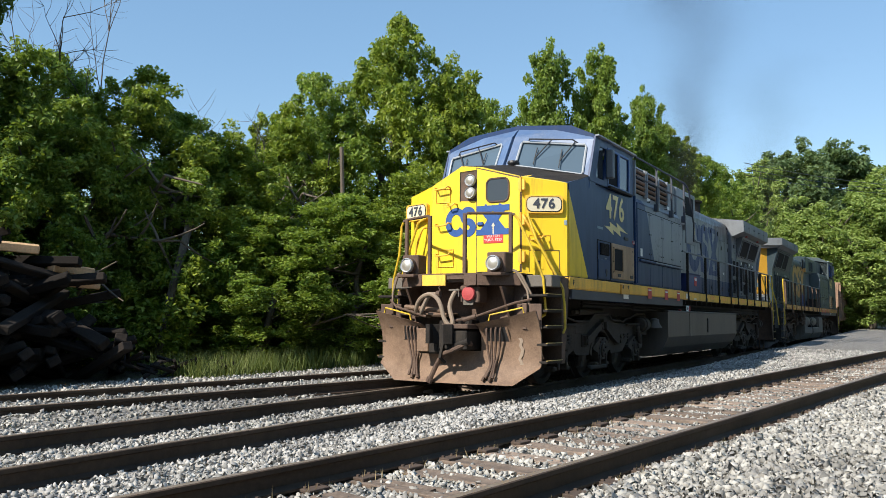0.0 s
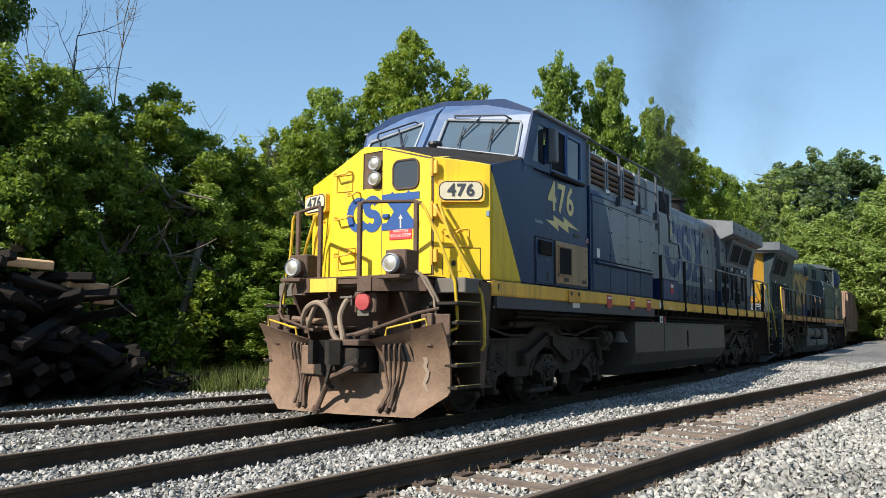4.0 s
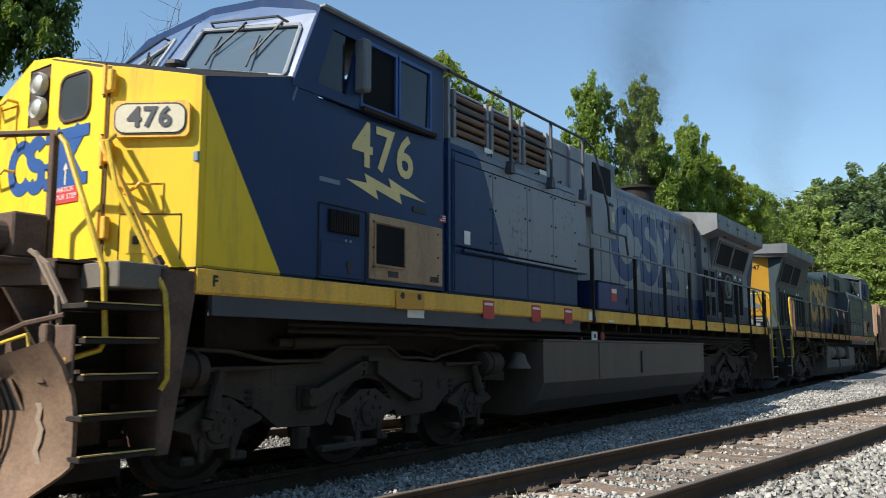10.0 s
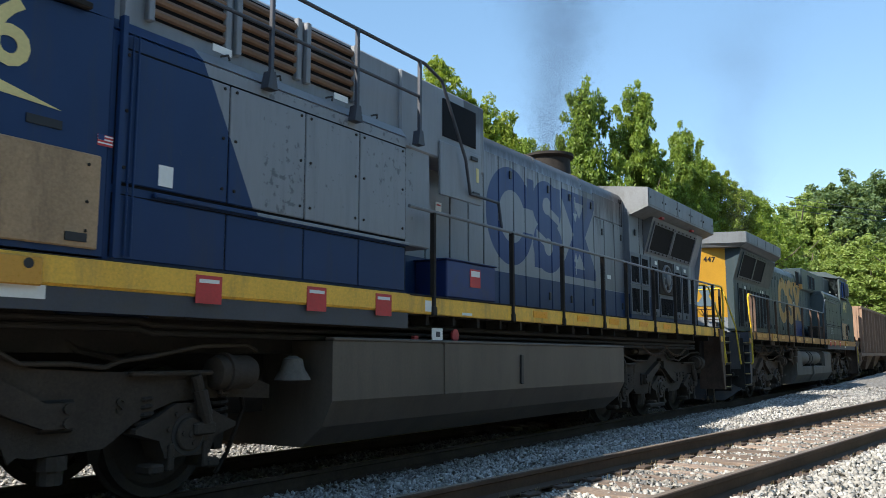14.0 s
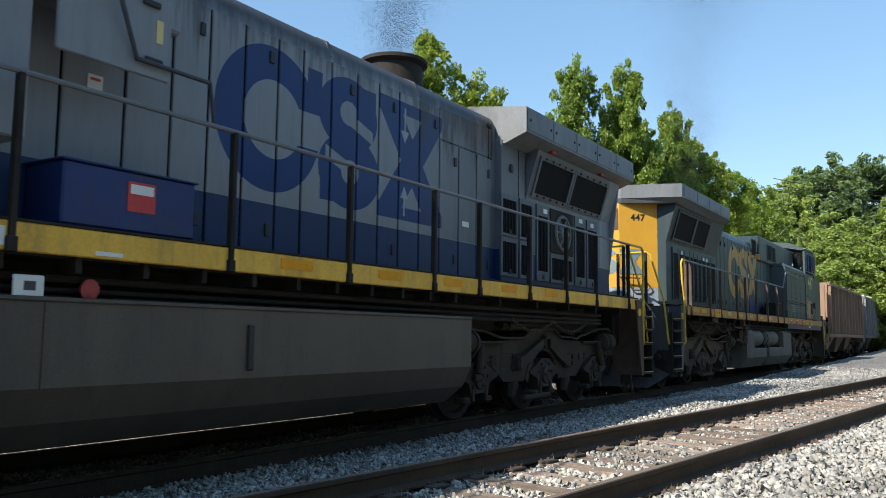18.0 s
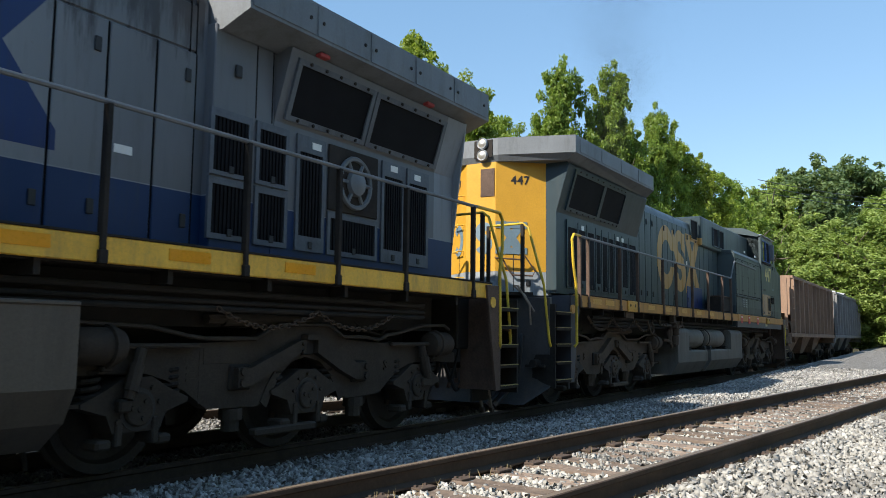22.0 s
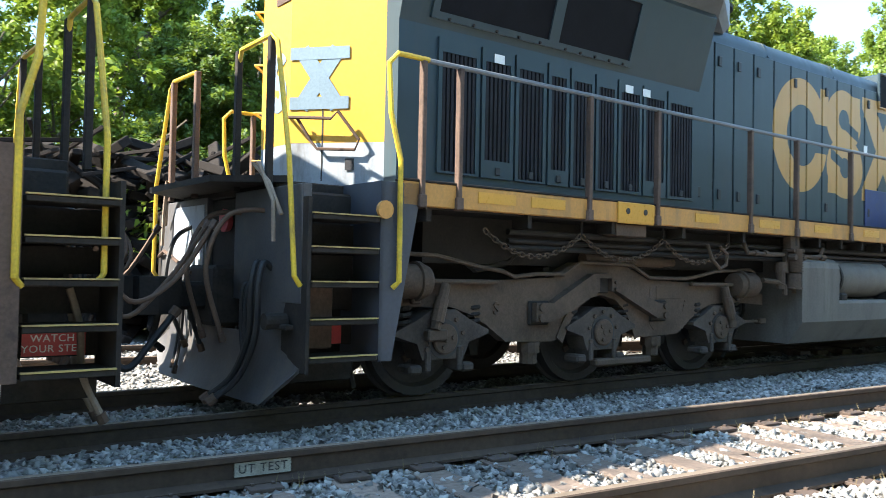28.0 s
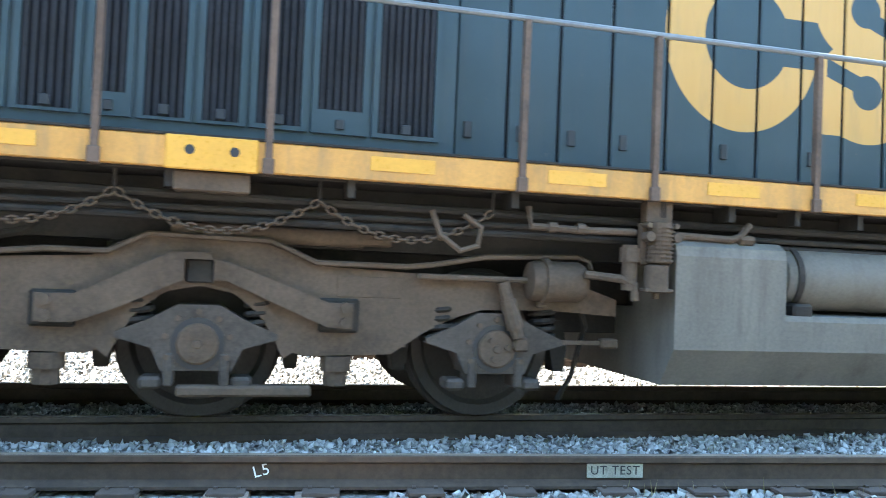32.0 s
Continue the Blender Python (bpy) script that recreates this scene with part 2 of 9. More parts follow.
def engine_paint(name, scheme, flip=False):
    """Paint of a whole engine, laid out in the engine's own space."""
    m, nt, b = nodes_of(name)
    co = objco(nt)
    sep = nt.nodes.new("ShaderNodeSeparateXYZ")
    nt.links.new(co, sep.inputs[0])
    x, y, z = sep.outputs
    fine, broad = noisy(nt, 40, 5, 0.65, co), noisy(nt, 1.1, 5, 0.6, co)
    streaks = noisy(nt, 2.2, 6, 0.7, co, (3.0, 3.0, 0.35))
    more = lambda a, c: calc(nt, "GREATER_THAN", a, c)
    if scheme == "old":
        col = mixed(nt, broad, (0.0075, 0.026, 0.086), (0.018, 0.05, 0.138))
        edge = calc(nt, "SUBTRACT", x, calc(nt, "MULTIPLY", calc(nt, "SUBTRACT", 3.6, z), 0.5))
        grey = either(nt, both(nt, more(z, 2.33), more(edge, -5.1)), both(nt, more(z, 3.62), more(x, -5.88)))
        grey = both(nt, grey, more(z, 2.33))
        col = mixed(nt, grey, col, mixed(nt, streaks, (0.165, 0.18, 0.20), (0.325, 0.345, 0.37)))
        col = mixed(nt, both(nt, emblem(nt, x, z, 0.26, 2.45, 3.75, 1.42), more(x, 0.2), less(nt, x, 4.1)), col, mixed(nt, broad, (0.009, 0.03, 0.125), (0.02, 0.055, 0.18)))
        nose = less(nt, x, calc(nt, "ADD", -9.4, calc(nt, "MULTIPLY", calc(nt, "SUBTRACT", 3.42, z), 0.6)))
        nose = either(nt, nose, less(nt, x, -9.33))
        col = mixed(nt, both(nt, nose, less(nt, z, 3.9)), col, mixed(nt, broad, (0.80, 0.54, 0.028), (0.90, 0.64, 0.042)))
        roofdirt = nt.nodes.new("ShaderNodeClamp")
        nt.links.new(calc(nt, "ADD", calc(nt, "MULTIPLY", calc(nt, "SUBTRACT", z, 3.95), 6.0), calc(nt, "MULTIPLY", calc(nt, "SUBTRACT", streaks, 0.45), 2.0)), roofdirt.inputs["Value"])
        col = mixed(nt, both(nt, calc(nt, "MULTIPLY", roofdirt.outputs[0], 0.85), more(x, -0.95)), col, (0.045, 0.04, 0.04))
        near = nt.nodes.new("ShaderNodeClamp")
        nt.links.new(calc(nt, "MULTIPLY", calc(nt, "SUBTRACT", x, 3.3), calc(nt, "ADD", streaks, 0.2)), near.inputs["Value"])
        col = mixed(nt, both(nt, calc(nt, "MULTIPLY", near.outputs[0], 0.5), more(z, 2.34), less(nt, x, 9.2)), col, (0.05, 0.052, 0.06))
        sooty = nt.nodes.new("ShaderNodeClamp")
        nt.links.new(calc(nt, "MULTIPLY", calc(nt, "ADD", calc(nt, "SUBTRACT", z, 3.5), calc(nt, "MULTIPLY", calc(nt, "SUBTRACT", streaks, 0.5), 2.8)), 2.4), sooty.inputs["Value"])
        col = mixed(nt, both(nt, calc(nt, "MULTIPLY", sooty.outputs[0], 0.75), more(x, 3.55), less(nt, x, 5.44)), col, (0.035, 0.033, 0.036))
        run_ = nt.nodes.new("ShaderNodeClamp")
        nt.links.new(calc(nt, "MULTIPLY", calc(nt, "ADD", calc(nt, "SUBTRACT", z, 3.78), calc(nt, "MULTIPLY", calc(nt, "SUBTRACT", noisy(nt, 2.6, 5, 0.7, co, (3.4, 3.4, 0.22)), 0.5), 3.2)), 2.0), run_.inputs["Value"])
        col = mixed(nt, both(nt, calc(nt, "MULTIPLY", run_.outputs[0], 0.6), more(x, -0.6), less(nt, x, 3.8), more(z, 2.5)), col, (0.045, 0.043, 0.046))
        spot = nt.nodes.new("ShaderNodeClamp")
        nt.links.new(calc(nt, "MULTIPLY", calc(nt, "SUBTRACT", noisy(nt, 13, 3, 0.6, co), calc(nt, "SUBTRACT", 0.83, calc(nt, "MULTIPLY", broad, 0.45))), 14), spot.inputs["Value"])
        col = mixed(nt, both(nt, calc(nt, "MULTIPLY", spot.outputs[0], 0.6), more(x, -4.4), less(nt, x, -2.0), more(z, 2.4), less(nt, z, 3.5)), col, (0.06, 0.065, 0.075))
        soot, sootc = 0.5, (0.055, 0.053, 0.052)
    else:
        col = mixed(nt, broad, (0.024, 0.041, 0.05), (0.043, 0.067, 0.077))
        patch = both(nt, more(x, -9.0), less(nt, x, -0.3), more(z, 2.05))
        col = mixed(nt, calc(nt, "MULTIPLY", patch, 0.3), col, mixed(nt, streaks, (0.05, 0.09, 0.10), (0.22, 0.24, 0.22)))
        cu = calc(nt, "MULTIPLY", x, -1.0)
        col = mixed(nt, both(nt, emblem(nt, cu, z, -3.45, 2.25, 3.62, 1.5), less(nt, calc(nt, "ABSOLUTE", calc(nt, "ADD", cu, 1.63)), 2.0)), col,
                    mixed(nt, streaks, (0.44, 0.235, 0.07), (0.57, 0.33, 0.105)))
        soot, sootc = 0.4, (0.07, 0.068, 0.062)
    k = nt.nodes.new("ShaderNodeClamp")
    nt.links.new(calc(nt, "MULTIPLY", calc(nt, "SUBTRACT", streaks, 0.52), 3.5), k.inputs["Value"])
    col = mixed(nt, calc(nt, "MULTIPLY", k.outputs[0], soot), col, sootc)
    chip = nt.nodes.new("ShaderNodeClamp")
    nt.links.new(calc(nt, "MULTIPLY", calc(nt, "SUBTRACT", noisy(nt, 7, 8, 0.75, co), 0.66), 12), chip.inputs["Value"])
    col = mixed(nt, calc(nt, "MULTIPLY", chip.outputs[0], 0.5), col, (0.16, 0.12, 0.09))
    b.inputs["Specular IOR Level"].default_value = 0.33
    nt.links.new(col, b.inputs["Base Color"])
    nt.links.new(calc(nt, "ADD", calc(nt, "MULTIPLY", streaks, 0.4), 0.2), b.inputs["Roughness"])
    bumped(nt, b, calc(nt, "ADD", calc(nt, "MULTIPLY", fine, 0.1), broad), 0.12, 0.02)
    return m


M_OLD = engine_paint("blue grey engine paint", "old")
M_NEW = engine_paint("dark blue engine paint", "new")
M_NOSE = plain("yellow paint", (0.85, 0.59, 0.034), 0.35, vary=0.06, dirt=None, bump=0.05)
M_ENDYEL = plain("golden end paint", (0.60, 0.32, 0.035), 0.4, vary=0.1, bump=0.05)
M_STRIPE = plain("dirty yellow sill", (0.86, 0.49, 0.06), 0.5, vary=0.2, dirt=(0.35, 0.2, 0.07), streak=(1, 1, 0.2))
M_TAN = plain("tan sill", (0.50, 0.24, 0.055), 0.55, vary=0.2, dirt=(0.16, 0.11, 0.06), streak=(1, 1, 0.2))
M_RAILYEL = plain("yellow handrail", (0.62, 0.42, 0.03), 0.45, dirt=(0.2, 0.13, 0.05))
M_REFL1 = plain("amber strip", (0.88, 0.36, 0.008), 0.3, vary=0.1)
# Cab blue made lighter: sun glare on the front is put into colour
M_FRONT = plain("glare-lightened blue front paint", (0.058, 0.115, 0.235), 0.48, vary=0.2, dirt=(0.15, 0.19, 0.28), bump=0.03)
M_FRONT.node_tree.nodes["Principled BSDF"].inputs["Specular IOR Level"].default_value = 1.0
M_REFL = plain("reflector strip", (0.62, 0.31, 0.05), 0.3, vary=0.1)
M_DBLUE = plain("emblem blue", (0.03, 0.09, 0.28), 0.4, vary=0.15)
M_EGREY = plain("emblem grey blue", (0.16, 0.23, 0.28), 0.45, vary=0.15)
M_LGREY = plain("light grey paint", (0.30, 0.33, 0.36), 0.45, vary=0.12, dirt=(0.12, 0.11, 0.1), streak=(1, 1, 0.25))
M_WGREY = plain("wing grey", (0.155, 0.167, 0.178), 0.5, vary=0.15, dirt=(0.09, 0.09, 0.085), streak=(1, 1, 0.3))
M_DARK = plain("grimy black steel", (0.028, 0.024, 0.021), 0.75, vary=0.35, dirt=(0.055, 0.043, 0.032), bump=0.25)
M_TRUCK = plain("dusty truck steel", (0.10, 0.07, 0.05), 0.8, vary=0.3, dirt=(0.05, 0.037, 0.028), bump=0.3)
# Truck steel darkened for the shadow that lies on the journal boxes
M_BOX = plain("shade-darkened journal steel", (0.075, 0.06, 0.05), 0.75, vary=0.35, dirt=(0.03, 0.025, 0.02), bump=0.3)
# First engine's trucks: grime, plus the underbody shade put into the colour
M_TRUCKD = plain("dark greasy shaded truck steel", (0.058, 0.046, 0.036), 0.75, vary=0.3, dirt=(0.038, 0.03, 0.024), bump=0.3)
M_TANKD = plain("dark dusty tank steel", (0.10, 0.081, 0.064), 0.5, vary=0.2, dirt=(0.055, 0.048, 0.041), bump=0.12, streak=(1, 1, 0.2))
M_TANK = plain("dusty tank steel", (0.15, 0.135, 0.115), 0.65, vary=0.2, dirt=(0.075, 0.064, 0.052), bump=0.12, streak=(1, 1, 0.2))
# Pale blue base carries the sky's reflection as well as dust
M_SCREEN = glassy("dusty windshield glass with sky sheen", (0.09, 0.13, 0.17), 0.08)
M_CREAM = plain("yellowed cream board", (0.66, 0.6, 0.44), 0.4, vary=0.1)
M_PLOW = plain("rusty brown plow steel", (0.215, 0.142, 0.096), 0.6, vary=0.3, dirt=(0.10, 0.062, 0.045), bump=0.2)
M_STEEL = plain("brown pilot steel", (0.12, 0.08, 0.06), 0.7, vary=0.3, dirt=(0.04, 0.03, 0.028), bump=0.25)
M_WHEEL = plain("wheel steel", (0.05, 0.042, 0.037), 0.7, metal=0.0, vary=0.3, bump=0.2)
M_HOSEL = plain("dusty tan hose", (0.27, 0.205, 0.15), 0.75, vary=0.2)
M_HOSE = plain("brown rubber hose", (0.13, 0.085, 0.06), 0.75, vary=0.2)
M_RUBBER = plain("black rubber", (0.02, 0.02, 0.021), 0.6, vary=0.3)
M_GRILLE = plain("black grille", (0.008, 0.008, 0.010), 0.7, vary=0.3)
M_GRILLE.node_tree.nodes["Principled BSDF"].inputs["Specular IOR Level"].default_value = 0.08
M_SLAT2 = plain("brown grey slats", (0.025, 0.025, 0.028), 0.7, vary=0.3)
for m_ in (M_GRILLE, M_SLAT2):
    m_.node_tree.nodes["Principled BSDF"].inputs["Specular IOR Level"].default_value = 0.12
M_SLAT = plain("dusty dark slats", (0.027, 0.024, 0.025), 0.7, vary=0.3)
M_COIL = plain("brown grid bars", (0.20, 0.12, 0.075), 0.6, vary=0.25)
M_GLASS = glassy("tinted cab glass", (0.012, 0.016, 0.02))
M_PANE = glassy("grey door glass", (0.05, 0.06, 0.07))
M_SILVER = plain("window gasket", (0.36, 0.38, 0.40), 0.4, vary=0.1)
M_WHITE = plain("white board", (0.8, 0.8, 0.76), 0.4, vary=0.06)
M_BLACK = plain("black lettering", (0.02, 0.02, 0.022), 0.5, vary=0.1)
M_NUM = plain("cream lettering", (0.75, 0.62, 0.26), 0.45, vary=0.1)
M_RED = plain("red sign", (0.55, 0.05, 0.05), 0.5, vary=0.15)
M_GLAD = plain("faded red cap", (0.42, 0.06, 0.06), 0.6, vary=0.2)
M_LAMP = lamp_glass("lamp lens", (0.72, 0.66, 0.56), 0.02)
M_SANDBOX = plain("beige cabinet", (0.40, 0.265, 0.145), 0.6, vary=0.25, dirt=(0.13, 0.08, 0.045), streak=(1, 1, 0.3))
M_RAIL = plain("rusty rail", (0.072, 0.05, 0.036), 0.7, vary=0.3, scale=3, dirt=(0.035, 0.026, 0.02), bump=0.2)
M_RAILTOP = plain("worn rail head", (0.24, 0.185, 0.135), 0.5, metal=0.35, vary=0.2, scale=3)
M_STICKER = plain("weathered sticker", (0.36, 0.345, 0.28), 0.6, vary=0.35, scale=20.0, dirt=(0.12, 0.10, 0.07))
M_PLATE = plain("rusty tie plate", (0.07, 0.048, 0.036), 0.8, vary=0.3)
M_TIE = plain("weathered tie wood", (0.215, 0.165, 0.13), 0.9, vary=0.35, scale=3, dirt=(0.10, 0.07, 0.055), bump=0.5, spread=0.7, streak=(0.3, 6, 6))
M_OLDTIE = plain("old stacked tie", (0.021, 0.017, 0.0145), 0.92, vary=0.4, scale=3, dirt=(0.02, 0.016, 0.014), bump=0.5, spread=0.9, streak=(0.4, 5, 5))
M_FRESH = plain("split pale wood", (0.62, 0.40, 0.22), 0.8, vary=0.2, scale=4, bump=0.4, streak=(0.3, 6, 6))
M_BARK = plain("bark", (0.13, 0.105, 0.08), 0.9, vary=0.35, scale=5, bump=0.5, streak=(1, 1, 0.3))
M_STONE = islands("ballast stone", (0.13, 0.125, 0.115), (0.32, 0.305, 0.28), (0.56, 0.54, 0.49))
M_STONE2 = islands("small ballast stone", (0.14, 0.137, 0.13), (0.34, 0.328, 0.308), (0.57, 0.55, 0.515))
M_LEAF = islands("leaves", (0.06, 0.125, 0.018), (0.17, 0.28, 0.04), (0.40, 0.50, 0.085), 0.5, 0.46, 0)
M_LEAF2 = islands("yellow green leaves", (0.075, 0.14, 0.017), (0.22, 0.315, 0.04), (0.46, 0.52, 0.075), 0.5, 0.48, 0)
# Darker leaf colour with the shade of the wood put into it
M_LEAF3 = islands("shade-darkened leaves", (0.04, 0.09, 0.02), (0.095, 0.17, 0.032), (0.20, 0.29, 0.052), 0.5, 0.4, 0)
M_LEAF6 = islands("maple leaves", (0.06, 0.12, 0.02), (0.15, 0.255, 0.038), (0.34, 0.44, 0.07), 0.5, 0.46, 0)
# The next two leaf colours have the haze of distance mixed in
M_LEAF4 = islands("haze-paled far leaves", (0.15, 0.235, 0.055), (0.27, 0.37, 0.09), (0.42, 0.50, 0.15), 0.6, 0.45, 0)
M_LEAF5 = islands("haze-tinted darker leaves", (0.065, 0.12, 0.05), (0.11, 0.175, 0.075), (0.19, 0.26, 0.105), 0.6, 0.35, 0)
M_STRAW = islands("dry straw", (0.10, 0.075, 0.035), (0.27, 0.20, 0.10), (0.48, 0.38, 0.20), 0.7, 0.2, 0)
M_GRASS = islands("grass", (0.05, 0.09, 0.015), (0.10, 0.15, 0.03), (0.20, 0.22, 0.07), 0.7, 0.3, 0)
M_HOPPER = plain("rusty hopper steel", (0.26, 0.165, 0.11), 0.75, vary=0.3, dirt=(0.07, 0.045, 0.035), streak=(1, 1, 0.2))
M_HOPPER2 = plain("grey hopper steel", (0.20, 0.195, 0.19), 0.7, vary=0.25, dirt=(0.09, 0.075, 0.06), streak=(1, 1, 0.2))
M_COAL = plain("pale load", (0.5, 0.5, 0.5), 0.9, vary=0.4, scale=4, bump=0.6)
M_ORANGE = plain("orange placard", (0.5, 0.11, 0.03), 0.5, vary=0.2)
M_SOOT = plain("soot", (0.02, 0.02, 0.022), 0.9, vary=0.1, bump=0.0)
M_BOXBLUE = plain("box blue", (0.016, 0.035, 0.14), 0.45, vary=0.2, dirt=(0.05, 0.05, 0.06))
M_DOOR = plain("slate door paint", (0.10, 0.113, 0.135), 0.5, vary=0.25, dirt=(0.035, 0.037, 0.045), streak=(1, 1, 0.3))
M_EDGE = plain("worn step edge", (0.42, 0.30, 0.10), 0.6, vary=0.3, dirt=(0.12, 0.09, 0.06))
M_PILOT = plain("dusty dark grey pilot steel", (0.07, 0.067, 0.068), 0.6, vary=0.3, dirt=(0.12, 0.10, 0.08), bump=0.15)
M_SLATE = plain("slate blue panel", (0.05, 0.056, 0.072), 0.5, vary=0.2, dirt=(0.06, 0.055, 0.05))
M_WIRE = plain("wire", (0.05, 0.05, 0.055), 0.6)


for m_ in (M_DARK, M_TRUCK, M_TRUCKD, M_TANK, M_BOX, M_WHEEL, M_RAIL, M_OLDTIE, M_PLOW, M_STEEL, M_HOSE, M_TIE):
    m_.node_tree.nodes["Principled BSDF"].inputs["Specular IOR Level"].default_value = 0.2


def ground_material():
    m, nt, b = nodes_of("ballast and soil")
    co = objco(nt)
    sep = nt.nodes.new("ShaderNodeSeparateXYZ")
    nt.links.new(co, sep.inputs[0])
    vo = nt.nodes.new("ShaderNodeTexVoronoi")
    vo.inputs["Scale"].default_value = 23
    nt.links.new(co, vo.inputs["Vector"])
    stone = ramp(nt, vo.outputs["Color"], [(0.1, (0.10, 0.097, 0.092)), (0.5, (0.22, 0.215, 0.205)), (0.9, (0.40, 0.39, 0.375))])
    gaps = nt.nodes.new("ShaderNodeClamp")
    nt.links.new(calc(nt, "MULTIPLY", calc(nt, "SUBTRACT", vo.outputs["Distance"], 0.45), 3.0), gaps.inputs["Value"])
    stone = mixed(nt, gaps.outputs[0], stone, (0.09, 0.08, 0.07))
    dusty = noisy(nt, 0.8, 4, 0.6, co)
    stone = mixed(nt, calc(nt, "MULTIPLY", dusty, 0.4), stone, (0.27, 0.25, 0.22))
    soil = ramp(nt, noisy(nt, 2.5, 7, 0.7, co), [(0.3, (0.03, 0.026, 0.018)), (0.5, (0.06, 0.052, 0.032)), (0.7, (0.075, 0.085, 0.03))])
    k = nt.nodes.new("ShaderNodeClamp")
    far = calc(nt, "ADD", calc(nt, "SUBTRACT", sep.outputs[1], 13.6), calc(nt, "MULTIPLY", noisy(nt, 0.9, 4, 0.6, co), 1.2))
    nt.links.new(far, k.inputs["Value"])
    nt.links.new(mixed(nt, k.outputs[0], stone, soil), b.inputs["Base Color"])
    b.inputs["Roughness"].default_value = 0.95
    bumped(nt, b, calc(nt, "MULTIPLY", vo.outputs["Distance"], -1.0), 0.9, 0.04)
    return m


M_GROUND = ground_material()


# Mesh helpers
class Shape:
    """Collects simple solids into one mesh."""

    def __init__(self):
        self.v, self.f = [], []

    def add(self, verts, faces):
        n = len(self.v)
        self.v += [tuple(p) for p in verts]
        self.f += [tuple(i + n for i in q) for q in faces]
        return self

    def box(self, x0, x1, y0, y1, z0, z1, c=0.0):
        """A box; c: width of the chamfer on all edges."""
        x0, x1 = min(x0, x1), max(x0, x1)
        y0, y1 = min(y0, y1), max(y0, y1)
        z0, z1 = min(z0, z1), max(z0, z1)
        if c <= 0:
            return self.add([(x, y, z) for x in (x0, x1) for y in (y0, y1) for z in (z0, z1)],
                            [(0, 1, 3, 2), (4, 6, 7, 5), (0, 4, 5, 1), (2, 3, 7, 6), (0, 2, 6, 4), (1, 5, 7, 3)])
        c = min(c, (x1 - x0) * 0.45, (y1 - y0) * 0.45, (z1 - z0) * 0.45)
        a, b = [], []
        for (xs_, ys_, zs_) in ((0, c, c), (c, 0, c), (c, c, 0)):
            for x in (x0 + xs_, x1 - xs_):
                for y in (y0 + ys_, y1 - ys_):
                    for z in (z0 + zs_, z1 - zs_):
                        a.append((x, y, z))
        X, Y, Z = 0, 8, 16
        b += [(X + 0, X + 1, X + 3, X + 2), (X + 4, X + 6, X + 7, X + 5), (Y + 0, Y + 4, Y + 5, Y + 1), (Y + 2, Y + 3, Y + 7, Y + 6),
              (Z + 0, Z + 2, Z + 6, Z + 4), (Z + 1, Z + 5, Z + 7, Z + 3)]
        for k in range(2):
            for j in range(2):
                i0, i1 = k * 4 + j * 2, k * 4 + j * 2 + 1
                b.append((X + i0, Y + i0, Y + i1, X + i1) if k == j else (X + i0, X + i1, Y + i1, Y + i0))
                i0, i1 = k * 4 + j, k * 4 + 2 + j
                b.append((X + i0, X + i1, Z + i1, Z + i0) if k == j else (X + i0, Z + i0, Z + i1, X + i1))
                i0, i1 = k * 2 + j, 4 + k * 2 + j
                b.append((Y + i0, Z + i0, Z + i1, Y + i1) if k == j else (Y + i0, Y + i1, Z + i1, Z + i0))
        for i in range(8):
            odd = bin(i).count("1") % 2
            b.append((X + i, Z + i, Y + i) if odd == 0 else (X + i, Y + i, Z + i))
        return self.add(a, b)

    def tube(self, pts, r, n=8, closed=False):
        pts = [Vector(p) for p in pts]
        rings = []
        side = None
        for i, p in enumerate(pts):
            d = (pts[min(i + 1, len(pts) - 1)] - pts[max(i - 1, 0)]).normalized()
            if side is None:
                side = d.orthogonal().normalized()
            side = (side - d * side.dot(d)).normalized()
            up = d.cross(side)
            rings.append([p + (side * math.cos(2 * math.pi * k / n) + up * math.sin(2 * math.pi * k / n)) * r for k in range(n)])
        vs = [v for ring in rings for v in ring]
        fs = [(i * n + k, i * n + (k + 1) % n, (i + 1) * n + (k + 1) % n, (i + 1) * n + k) for i in range(len(pts) - 1) for k in range(n)]
        fs += [tuple(range(n - 1, -1, -1)), tuple((len(pts) - 1) * n + k for k in range(n))]
        return self.add(vs, fs)

    def cyl(self, p0, p1, r, n=16, r1=None):
        p0, p1 = Vector(p0), Vector(p1)
        d = (p1 - p0).normalized()
        s = d.orthogonal().normalized()
        u = d.cross(s)
        r1 = r if r1 is None else r1
        vs = [p + (s * math.cos(2 * math.pi * k / n) + u * math.sin(2 * math.pi * k / n)) * q for p, q in ((p0, r), (p1, r1)) for k in range(n)]
        fs = [(k, (k + 1) % n, n + (k + 1) % n, n + k) for k in range(n)] + [tuple(range(n - 1, -1, -1)), tuple(range(n, 2 * n))]
        return self.add(vs, fs)

    def lathe(self, p0, axis, prof, n=24):
        """prof: (distance along axis, radius) pairs, open shell with closed ends."""
        p0, d = Vector(p0), Vector(axis).normalized()
        s = d.orthogonal().normalized()
        u = d.cross(s)
        vs = [p0 + d * a + (s * math.cos(2 * math.pi * k / n) + u * math.sin(2 * math.pi * k / n)) * max(r, 0.001) for a, r in prof for k in range(n)]
        fs = [(i * n + k, i * n + (k + 1) % n, (i + 1) * n + (k + 1) % n, (i + 1) * n + k) for i in range(len(prof) - 1) for k in range(n)]
        fs += [tuple(range(n - 1, -1, -1)), tuple((len(prof) - 1) * n + k for k in range(n))]
        return self.add(vs, fs)

